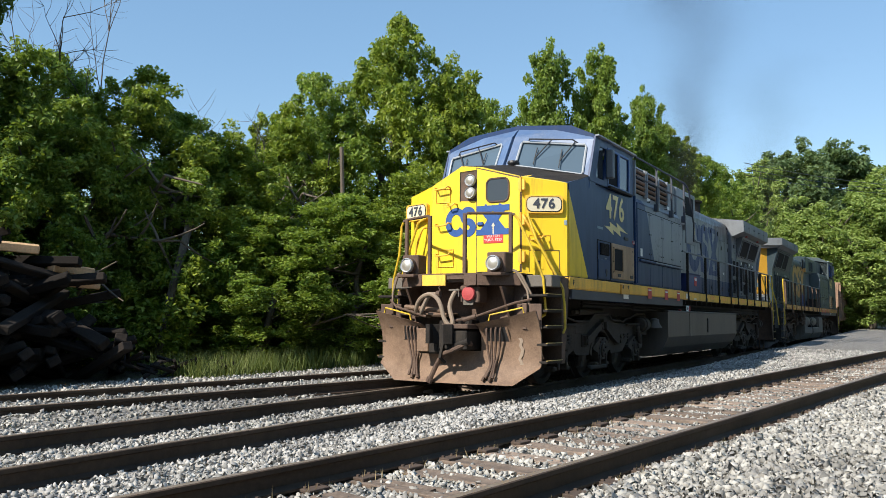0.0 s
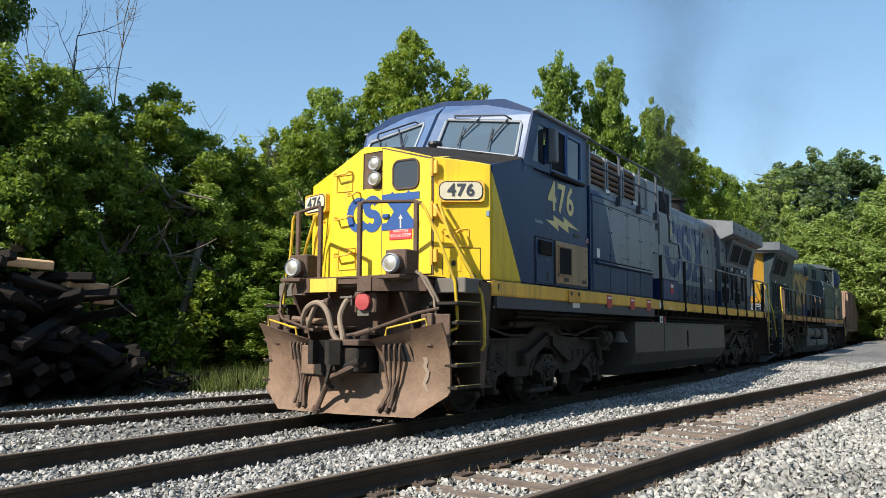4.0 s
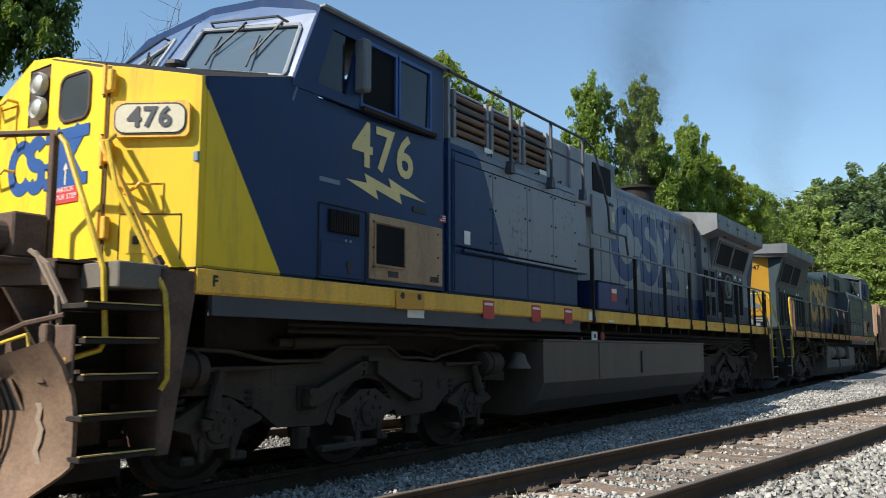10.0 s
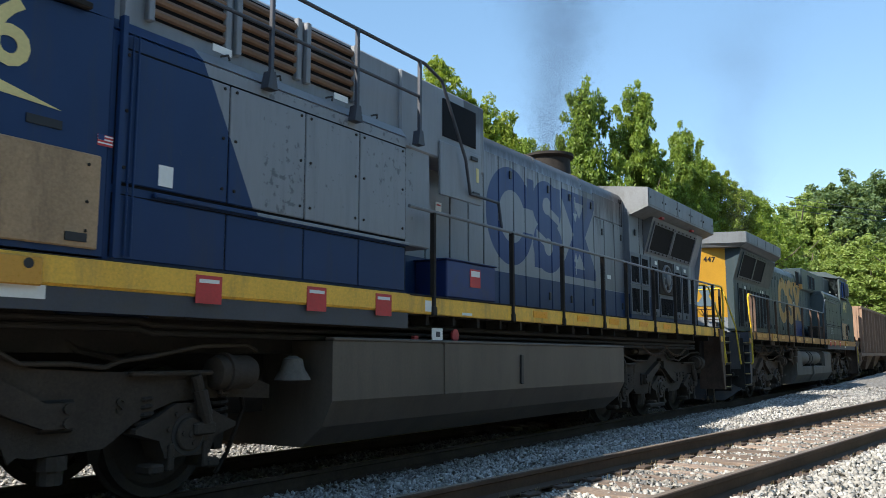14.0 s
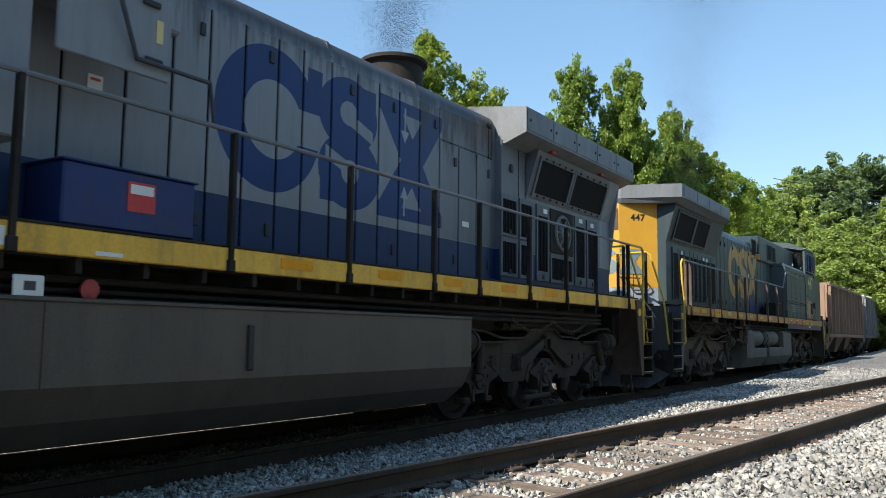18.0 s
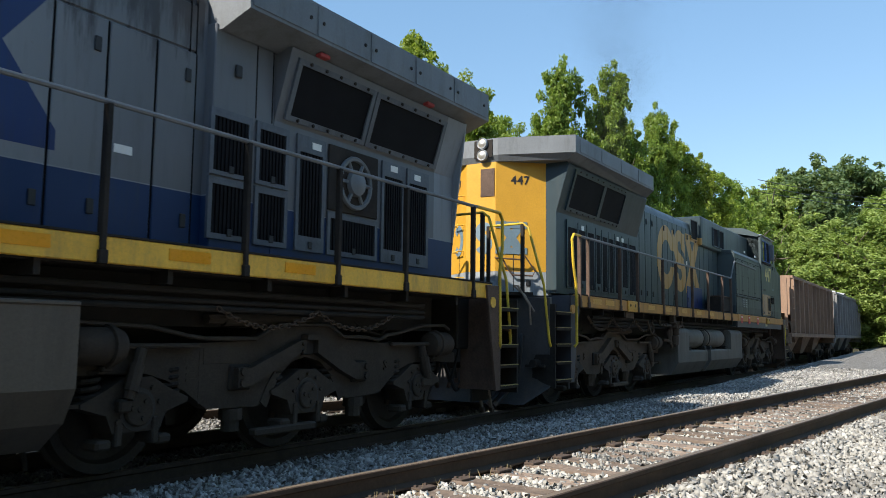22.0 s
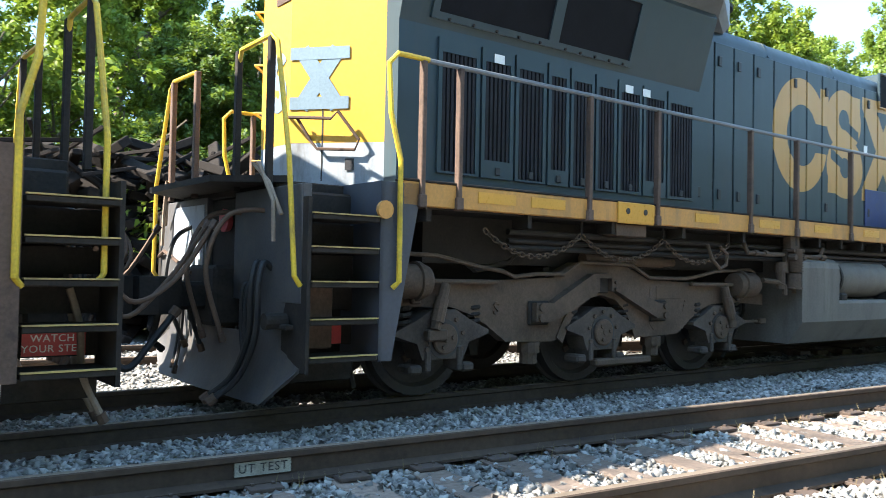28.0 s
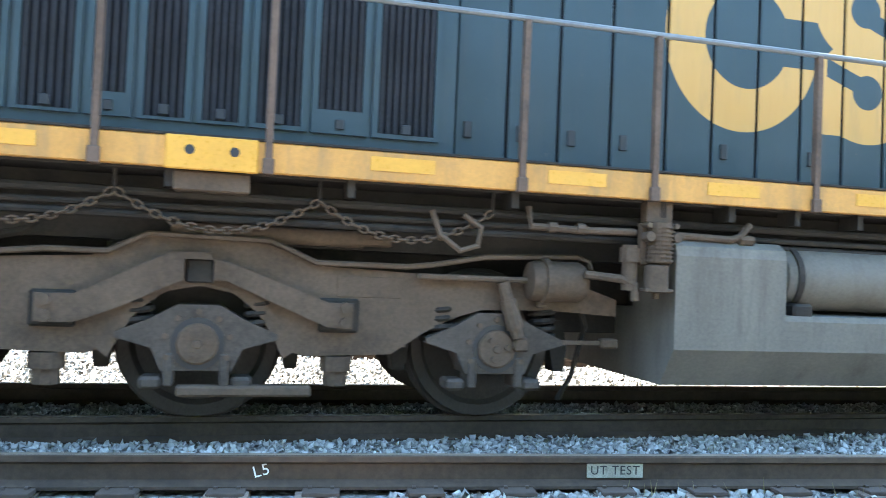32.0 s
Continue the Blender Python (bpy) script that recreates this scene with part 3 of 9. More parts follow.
    def prism(self, prof, axis, a, b):
        """A polygon (pairs in the plane across the axis, in the order x, y, z) drawn out from a to b."""
        n = len(prof)
        put = {"x": lambda p, t: (t, p[0], p[1]), "y": lambda p, t: (p[0], t, p[1]), "z": lambda p, t: (p[0], p[1], t)}[axis]
        return self.add([put(p, t) for t in (a, b) for p in prof],
                        [(k, (k + 1) % n, n + (k + 1) % n, n + k) for k in range(n)] + [tuple(range(n - 1, -1, -1)), tuple(range(n, 2 * n))])

    def sheet(self, p00, p10, p11, p01, thick, holes=()):
        """A flat plate on four corners with rectangular holes (u0, u1, v0, v1 in 0..1), of some thickness."""
        P = [Vector(p) for p in (p00, p10, p11, p01)]
        nrm = (P[1] - P[0]).cross(P[3] - P[0]).normalized()
        us = sorted({0.0, 1.0, *[h[0] for h in holes], *[h[1] for h in holes]})
        vs = sorted({0.0, 1.0, *[h[2] for h in holes], *[h[3] for h in holes]})
        at_ = lambda u, v: (P[0] * (1 - u) + P[1] * u) * (1 - v) + (P[3] * (1 - u) + P[2] * u) * v
        solid = lambda i, j: 0 <= i < len(us) - 1 and 0 <= j < len(vs) - 1 and not any(
            h[0] - 1e-6 <= us[i] and us[i + 1] <= h[1] + 1e-6 and h[2] - 1e-6 <= vs[j] and vs[j + 1] <= h[3] + 1e-6 for h in holes)
        nu = len(us)
        grid = [at_(u, v) for v in vs for u in us]
        m = len(grid)
        fs = []
        for j in range(len(vs) - 1):
            for i in range(nu - 1):
                if not solid(i, j):
                    continue
                a, b, c, d = j * nu + i, j * nu + i + 1, (j + 1) * nu + i + 1, (j + 1) * nu + i
                fs += [(a, b, c, d), (m + d, m + c, m + b, m + a)]
                for (di, dj, e) in ((0, -1, (b, a)), (1, 0, (c, b)), (0, 1, (d, c)), (-1, 0, (a, d))):
                    if not solid(i + di, j + dj):
                        fs.append((e[0], e[1], m + e[1], m + e[0]))
        return self.add(grid + [p - nrm * thick for p in grid], fs)

    def mesh(self, name, mats):
        me = bpy.data.meshes.new(name)
        me.from_pydata(self.v, [], self.f)
        bm = bmesh.new()
        bm.from_mesh(me)
        bmesh.ops.recalc_face_normals(bm, faces=bm.faces)
        bm.to_mesh(me)
        bm.free()
        for m in (mats if isinstance(mats, (list, tuple)) else [mats]):
            me.materials.append(m)
        return me


def part(name, shape, mat, parent, label="", smooth=False):
    """Links a shape as one mesh under a thing or a part."""
    me = shape.mesh(name, mat) if isinstance(shape, Shape) else shape
    if smooth:
        me.shade_smooth()
        me.set_sharp_from_angle(angle=radians(40))
    ob = new(name, me)
    ob.parent = parent
    if label:
        ob["label"] = label
    return ob


def thing(name, label, category, group="", kind="", m=None):
    ob = new(name)
    ob.empty_display_size = 0.1
    if m is not None:
        ob.matrix_world = m
    return tagged(ob, label, category, group, kind)


def lettering(name, text, size, depth, mat, parent, m, bold=0.0, label=""):
    cu = bpy.data.curves.new(name, "FONT")
    cu.body, cu.size, cu.extrude, cu.offset, cu.align_x, cu.align_y = text, size, depth, bold, "CENTER", "CENTER"
    cu.resolution_u = 3
    cu.space_character = 1.1
    tmp = bpy.data.objects.new(name, cu)
    me = bpy.data.meshes.new_from_object(tmp)
    bpy.data.objects.remove(tmp)
    me.transform(m)
    me.materials.clear()
    me.materials.append(mat)
    return part(name, me, mat, parent, label)


def fast_mesh(name, verts, faces, mat):
    """A mesh of many small pieces from number arrays; faces all with the same count of corners."""
    me = bpy.data.meshes.new(name)
    nv, nf, k = len(verts), len(faces), faces.shape[1]
    me.vertices.add(nv)
    me.vertices.foreach_set("co", np.ascontiguousarray(verts, dtype=np.float32).ravel())
    me.loops.add(nf * k)
    me.loops.foreach_set("vertex_index", np.ascontiguousarray(faces, dtype=np.int32).ravel())
    me.polygons.add(nf)
    me.polygons.foreach_set("loop_start", np.arange(0, nf * k, k, dtype=np.int32))
    me.polygons.foreach_set("loop_total", np.full(nf, k, dtype=np.int32))
    me.update(calc_edges=True)
    me.materials.append(mat)
    return me


# The line of the train: a straight with a slight bend and grade; near track along x
A0, A1, A2, Z0, ZG, CANT = 6.710, 0.1462, 0.0004, -0.034, -0.0145, -0.0033
NEAR_RAILS, GAUGE = (4.577, 3.072), 1.505
BOLSTER, HALF = 13.6, 11.15


def line_y(x):
    k = min(max(x, -25.0), 40.0)
    y = A0 + A1 * k - A2 * k * k / 2
    return y + (x - k) * (A1 - A2 * k)


def line_z(x):
    return Z0 + ZG * min(max(x, -30.0), 60.0)


TAB_X = np.arange(-80, 220, 0.25)
TAB_Y = np.array([line_y(v) for v in TAB_X])
TAB_S = np.concatenate([[0], np.cumsum(np.hypot(np.diff(TAB_X), np.diff(TAB_Y)))])
TAB_S -= np.interp(0, TAB_X, TAB_S)


def on_line(s):
    x = float(np.interp(s, TAB_S, TAB_X))
    return Vector((x, line_y(x), line_z(x)))


def vehicle_pose(centre, base, turned=False):
    """The pose of a vehicle whose two pivots, base metres apart, stand on the line."""
    a, b = on_line(centre - base / 2), on_line(centre + base / 2)
    e = (b - a).normalized()
    lat = Vector((0, 0, 1)).cross(e).normalized()
    up = e.cross(lat)
    lat2 = lat * math.cos(CANT) + up * math.sin(CANT)
    up2 = up * math.cos(CANT) - lat * math.sin(CANT)
    o = (a + b) / 2
    if turned:
        e, lat2 = -e, -lat2
    return Matrix(((e.x, lat2.x, up2.x, o.x), (e.y, lat2.y, up2.y, o.y), (e.z, lat2.z, up2.z, o.z), (0, 0, 0, 1)))


def run_at(t):
    """Smooth run of the train between the given times."""
    ts, ss = np.array([r[0] for r in RUN]), np.array([r[1] for r in RUN])
    sl = np.gradient(ss, ts)
    i = int(np.clip(np.searchsorted(ts, t) - 1, 0, len(ts) - 2))
    h = ts[i + 1] - ts[i]
    u = (t - ts[i]) / h
    return float((2 * u**3 - 3 * u**2 + 1) * ss[i] + (u**3 - 2 * u**2 + u) * h * sl[i] + (-2 * u**3 + 3 * u**2) * ss[i + 1] + (u**3 - u**2) * h * sl[i + 1])


# Engines. Own space: nose at -x, rail head at z = 0
MOVERS = []


def wheel_shape():
    s = Shape()
    s.lathe((0, 0, 0), (0, 1, 0), [(-0.07, 0.10), (-0.07, 0.14), (-0.02, 0.16), (-0.015, 0.42), (-0.065, 0.45), (-0.07, 0.525), (0.03, 0.533), (0.04, 0.56), (0.065, 0.565), (0.07, 0.45), (0.015, 0.42), (0.01, 0.16), (0.07, 0.14), (0.07, 0.1)], 36)
    return s.mesh("wheel", [M_WHEEL])


WHEEL = wheel_shape()
WHEEL.shade_smooth()
WHEEL.set_sharp_from_angle(angle=radians(35))


def add_wheels(parent, xs, sides=(-1, 1), r=0.533):
    for x in xs:
        for sg in sides:
            w = new("wheel", WHEEL)
            w.parent = parent
            q = r / 0.533
            w.scale = (q, 1, q)
            base = pose(x, sg * 0.76, r, 0, 0, 180 if sg > 0 else 0)
            w.matrix_basis = base @ Matrix.Diagonal((q, 1, q, 1))
            MOVERS.append((w, base, sg, r))
            hub = Shape().cyl((0, -0.075, 0), (0, -0.12, 0), 0.085, 12)
            for k in range(3):
                a = 2.1 * k
                hub.box(0.22 * math.cos(a) - 0.03, 0.22 * math.cos(a) + 0.03, -0.05, -0.01, 0.22 * math.sin(a) - 0.03, 0.22 * math.sin(a) + 0.03)
            part("hub", hub, M_TRUCK, w)
        part("axle", Shape().cyl((x, -0.7, r), (x, 0.7, r), 0.09, 10), M_DARK, parent)


def spring(s, x, y, z0, z1, r, turns=4):
    n = turns * 10
    s.tube([(x + r * math.cos(i * 0.628), y + r * math.sin(i * 0.628), z0 + (z1 - z0) * i / n) for i in range(n + 1)], 0.022, 6)


def truck(eng, cx, out, M_TRUCK=M_TRUCK):
    """One three-axle truck centred at cx; out: -1 towards the nose end, 1 towards the rear end."""
    add_wheels(eng, (cx - 2.0, cx, cx + 2.0))
    part("truck_bolster", Shape().box(cx - 2.5, cx + 2.5, -0.5, 0.5, 0.55, 0.95, 0.05).box(cx - 0.6, cx + 0.6, -1.0, 1.0, 0.9, 1.2, 0.04), M_DARK, eng)
    for sg in (-1, 1):
        y0, y1 = sg * 1.04, sg * 1.16
        top = [(-2.93, 0.90), (-2.6, 1.01), (-1.35, 1.04), (-0.75, 1.06), (-0.58, 1.13), (-0.38, 1.2), (0.35, 1.22), (0.5, 1.16), (0.66, 1.07), (1.2, 1.04), (2.6, 1.01), (2.93, 0.90)]
        bot = [(2.93, 0.78), (2.41, 0.81), (1.9, 0.80), (1.7, 0.74), (1.5, 0.64), (1.26, 0.48), (0.68, 0.46), (0.53, 0.50), (0.45, 0.64), (0.36, 0.76), (0.2, 0.86), (0.0, 0.90), (-0.2, 0.86), (-0.36, 0.76), (-0.45, 0.64), (-0.53, 0.50), (-0.68, 0.46), (-1.26, 0.48), (-1.5, 0.64), (-1.7, 0.74), (-1.9, 0.80), (-2.41, 0.81), (-2.93, 0.78)]
        part("truck_side_frame", Shape().prism([(cx + x, z) for x, z in top + bot], "y", y0, y1), M_TRUCK, eng)
        # cast arch rib, links above the middle axle and their pockets
        arch = [(-0.62, 0.50), (-0.53, 0.66), (-0.42, 0.80), (-0.24, 0.92), (0.0, 0.965), (0.24, 0.92), (0.42, 0.80), (0.53, 0.66), (0.62, 0.50)]
        part("arch_rib", Shape().prism([(cx + x, z) for x, z in arch + [(x * 0.87, z - 0.06) for x, z in arch[::-1]]], "y", sg * 1.155, sg * 1.175), M_TRUCK, eng)
        arms = (((0.96, 0.83), (0.74, 0.83), (0.19, 1.11), (-0.06, 1.12), (-0.06, 1.07), (0.10, 1.07), (0.10, 0.94), (0.49, 0.75), (0.74, 0.655), (0.96, 0.655)),
                ((-0.08, 1.07), (-0.17, 1.06), (-0.82, 0.82), (-0.98, 0.82), (-0.98, 0.65), (-0.81, 0.66), (-0.16, 0.94), (-0.08, 0.94)))
        for k, arm in enumerate(arms):
            part("traction_link", Shape().prism([(cx + x, z) for x, z in arm], "y", sg * 1.16, sg * 1.25), M_TRUCK, eng)
            p0 = cx + (0.73 if k == 0 else -1.03)
            pk = part("link_pocket", Shape().box(p0, p0 + 0.27, sg * 1.155, sg * 1.19, 0.62, 0.85, 0.02), M_DARK, eng)
            for zz in (0.69, 0.79):
                xx = cx + (0.90 if k == 0 else -0.93)
                part("pin", Shape().cyl((xx, sg * 1.18, zz), (xx, sg * 1.275, zz), 0.038, 10), M_TRUCK, pk)
        part("link_clevis", Shape().box(cx - 0.08, cx + 0.09, sg * 1.158, sg * 1.2, 0.92, 1.07, 0.01), M_DARK, eng)
        for zz in (0.96, 1.03):
            part("clevis_bolt", Shape().cyl((cx - 0.13, sg * 1.25, zz), (cx - 0.13, sg * 1.27, zz), 0.02, 8), M_TRUCK, eng)
        lettering("cast_letter", "S", 0.16, 0.012, M_TRUCK, eng, pose(cx + 1.38, sg * 1.162, 0.78, 90, 0, 0 if sg < 0 else 180), 0.004)
        for k in range(3):
            part("casting_mark", Shape().box(cx - 1.5, cx - 1.38 + 0.02 * k, sg * 1.158, sg * 1.166, 0.82 - 0.05 * k, 0.845 - 0.05 * k), M_TRUCK, eng)
        part("cast_panel", Shape().prism([(cx - 0.78, 1.0), (cx - 1.36, 1.0), (cx - 1.36, 0.53), (cx - 0.85, 0.53), (cx - 0.78, 0.6)], "y", sg * 1.157, sg * 1.163), M_TRUCK, eng)
        part("cover_plate", Shape().box(cx - 1.32, cx - 0.88, sg * 1.16, sg * 1.168, 0.86, 1.0, 0.004), M_TRUCK, eng)
        part("tail_block", Shape().box(cx - 2.93, cx - 2.8, sg * 1.12, sg * 1.22, 0.55, 0.62, 0.012), M_TRUCK, eng)
        part("tail_rod", Shape().box(cx - 2.85, cx - 2.1, sg * 1.15, sg * 1.18, 0.57, 0.60), M_TRUCK, eng)
        for ax in (-2.0, 0.0, 2.0):
            x = cx + ax
            box = Shape()
            box.prism([(x + a, b) for a, b in ((-0.50, 0.60), (-0.29, 0.69), (-0.13, 0.78), (0.13, 0.78), (0.29, 0.69), (0.50, 0.60), (0.50, 0.565), (0.28, 0.50), (0.22, 0.36), (-0.22, 0.36), (-0.28, 0.50), (-0.50, 0.565))], "y", sg * 0.96, sg * 1.20)
            part("journal_box", box, M_TRUCK if M_TRUCK is M_TRUCKD else M_BOX, eng)
            part("bearing_ring", Shape().lathe((x, sg * 1.198, 0.533), (0, sg, 0), [(0, 0.168), (0.008, 0.168), (0.008, 0.05)], 24), M_BLACK, eng)
            cap = Shape().lathe((x, sg * 1.19, 0.533), (0, sg, 0), [(0, 0.132), (0.035, 0.132), (0.045, 0.12), (0.047, 0.03), (0.055, 0.025)], 24)
            for k in range(3):
                a = k * math.pi / 1.5 + 0.9
                cap.cyl((x + 0.075 * math.cos(a), sg * 1.23, 0.533 + 0.075 * math.sin(a)), (x + 0.075 * math.cos(a), sg * 1.252, 0.533 + 0.075 * math.sin(a)), 0.021, 6)
            for k in range(7):
                a = math.radians(-25 + k * 38.3)
                part("flange_bolt", Shape().cyl((x + 0.205 * math.cos(a), sg * 1.195, 0.533 + 0.205 * math.sin(a)), (x + 0.205 * math.cos(a), sg * 1.222, 0.533 + 0.205 * math.sin(a)), 0.02, 6), M_TRUCK, eng)
            part("bearing_cap", cap, M_TRUCK, eng)
            for k in (-1, 1):
                sp = Shape()
                spring(sp, x + k * 0.38, sg * 1.08, 0.60, 0.84, 0.085)
                part("coil_spring", sp, M_DARK, eng)
                rig = Shape().box(x + k * 0.17 - 0.03, x + k * 0.17 + 0.03, sg * 1.0, sg * 1.22, 0.26, 0.47, 0.01).box(x + k * 0.28 - 0.07, x + k * 0.28 + 0.07, sg * 1.0, sg * 1.2, 0.24, 0.32, 0.02)
                part("brake_hanger", rig, M_TRUCK if M_TRUCK is M_TRUCKD else M_BOX, eng)
                shoe = Shape().prism([(x + k * a, b) for a, b in ((0.56, 0.72), (0.64, 0.72), (0.68, 0.5), (0.66, 0.34), (0.575, 0.34), (0.545, 0.5))], "y", sg * 0.70, sg * 0.86)
                part("brake_shoe", shoe, M_DARK, eng)
        part("cross_tie_bar", Shape().box(cx - 0.73, cx + 0.12, sg * 1.14, sg * 1.24, 0.20, 0.27, 0.015), M_TRUCK, eng)
        for k in (-1, 1):
            x = cx + k * 0.9
            part("pedestal_foot", Shape().cyl((x, sg * 1.08, 0.46), (x, sg * 1.08, 0.36), 0.11, 10).cyl((x, sg * 1.08, 0.36), (x, sg * 1.08, 0.26), 0.085, 10), M_TRUCK, eng)
            # brake cylinder with its rod and the damper
            x0 = cx + k * 2.2
            part("brake_cylinder", Shape().lathe((x0, sg * 1.22, 1.02), (k, 0, 0), [(0, 0.05), (0.02, 0.13), (0.06, 0.145), (0.38, 0.145), (0.43, 0.12), (0.44, 0.04)], 20), M_TRUCK, eng, smooth=True)
            part("cylinder_collar", Shape().lathe((x0 + 0.1 * k, sg * 1.22, 1.02), (k, 0, 0), [(0, 0.15), (0.005, 0.168), (0.045, 0.168), (0.05, 0.15)], 20).box(x0 + 0.08 * k, x0 + 0.17 * k, sg * 1.2, sg * 1.25, 0.83, 0.88, 0.01), M_TRUCK, eng)
            part("piston_rod", Shape().cyl((x0, sg * 1.22, 1.02), (cx + k * 1.6, sg * 1.22, 1.02), 0.022, 8).box(cx + k * 1.42, cx + k * 1.85, sg * 1.18, sg * 1.24, 1.0, 1.04, 0.01), M_TRUCK, eng)
            part("damper", Shape().cyl((cx + k * 2.02, sg * 1.24, 1.0), (cx + k * 2.14, sg * 1.26, 0.62), 0.045, 10).cyl((cx + k * 2.06, sg * 1.245, 0.88), (cx + k * 2.12, sg * 1.258, 0.68), 0.06, 10).box(cx + k * 2.06 - 0.05, cx + k * 2.06 + 0.16 * k, sg * 1.2, sg * 1.28, 0.52, 0.62, 0.015), M_TRUCK, eng)
            part("sand_pipe", Shape().tube([(cx + k * 2.6, sg * 1.1, 1.0), (cx + k * 2.75, sg * 1.02, 0.7), (cx + k * 2.72, sg * 0.86, 0.3), (cx + k * 2.64, sg * 0.8, 0.12)], 0.022, 6), M_DARK, eng)
        pts = [(-2.72, 1.06), (-2.68, 1.17), (-2.59, 1.2), (-1.9, 1.17), (-1.52, 1.10), (-1.34, 1.08), (-0.73, 1.08), (-0.43, 1.21), (0.33, 1.22), (0.56, 1.10), (0.92, 1.10), (1.2, 1.07), (1.35, 1.12), (1.6, 1.15), (2.1, 1.24), (2.6, 1.25), (2.72, 1.2)]
        part("brake_pipe", Shape().tube([(cx + a, sg * 1.2, b) for a, b in pts], 0.02, 6), M_TRUCK, eng)
        part("motor_cable", Shape().tube([(cx + 0.9, sg * 0.95, 1.35), (cx + 1.1, sg * 1.0, 1.2), (cx + 1.5, sg * 1.0, 1.12), (cx + 1.75, sg * 0.95, 1.3)], 0.028, 6), M_DARK, eng)
        part("shock_tube", Shape().cyl((cx + 0.2, sg * 1.1, 1.26), (cx - 1.05, sg * 1.1, 1.25), 0.06, 12).cyl((cx - 1.05, sg * 1.1, 1.25), (cx - 1.24, sg * 1.1, 1.25), 0.045, 8), M_TRUCK, eng, smooth=True)


def stanchions(eng, xs, y, z0, z1, mat):
    for x in xs:
        part("handrail_post", Shape().box(x - 0.022, x + 0.022, y - 0.03, y + 0.03, z0, z1, 0.006).box(x - 0.035, x + 0.035, y - 0.036, y + 0.036, z0, z0 + 0.1, 0.006), mat, eng)


def hood_doors(eng, mat, edges, y, z0, z1, latches=True, skip=()):
    """Doors of the long hood between the given seams, on both sides, each a little proud with dark gaps."""
    for i in range(len(edges) - 1):
        a, b = edges[i] + 0.012, edges[i + 1] - 0.012
        for sg in (-1, 1):
            part("door_gap", Shape().box(b, b + 0.024, sg * (y - 0.01), sg * (y + 0.006), z0, z1), M_GRILLE, eng)
            d = part("hood_door", Shape().box(a, b, sg * y, sg * (y + 0.022), z0, z1, 0.008), mat, eng)
            if latches and i not in skip:
                for zz in (z0 + 0.2, z1 - 0.22):
                    part("latch", Shape().box(b - 0.12, b - 0.06, sg * (y + 0.02), sg * (y + 0.04), zz - 0.06, zz + 0.06, 0.006), M_BLACK, d, "black door latch")


def louver_door(eng, x0, x1, y, z0, z1, mat, zl0=None, zl1=None, upright=True, margin=0.045):
    """A cabinet door with a dark grille of slats, on both sides."""
    zl0, zl1 = (z0 + 0.12 if zl0 is None else zl0), (z1 - 0.1 if zl1 is None else zl1)
    for sg in (-1, 1):
        w = x1 - x0
        m_ = min(margin, w * 0.2)
        hole = [((m_ / w), 1 - m_ / w, (zl0 - z0) / (z1 - z0), (zl1 - z0) / (z1 - z0))]
        d = part("louvered_door", Shape().sheet((x0, sg * (y + 0.025), z0), (x1, sg * (y + 0.025), z0), (x1, sg * (y + 0.025), z1), (x0, sg * (y + 0.025), z1), 0.03 if sg < 0 else -0.03, hole), mat, eng)
        g = Shape()
        if upright:
            n = max(3, int((w - 2 * m_) / 0.045))
            for k in range(n):
                x = x0 + m_ + (k + 0.5) * (w - 2 * m_) / n
                g.box(x - 0.015, x + 0.015, sg * (y - 0.01), sg * (y + 0.018), zl0, zl1)
        else:
            n = int((zl1 - zl0) / 0.05)
            for k in range(n):
                z = zl0 + (k + 0.5) * (zl1 - zl0) / n
                g.box(x0 + m_, x1 - m_, sg * (y - 0.01), sg * (y + 0.018), z - 0.012, z + 0.012)
        part("slats", g, M_GRILLE if mat is M_DOOR else M_SLAT2, d, "dark grille slats")
        part("louver_back", Shape().box(x0 + m_, x1 - m_, sg * (y + 0.001), sg * (y + 0.004), zl0, zl1), M_GRILLE, d)
        part("latch", Shape().box((x0 + x1) / 2 - 0.03, (x0 + x1) / 2 + 0.03, sg * (y + 0.025), sg * (y + 0.04), z0 + 0.03, z0 + 0.1, 0.006), M_BLACK, d)


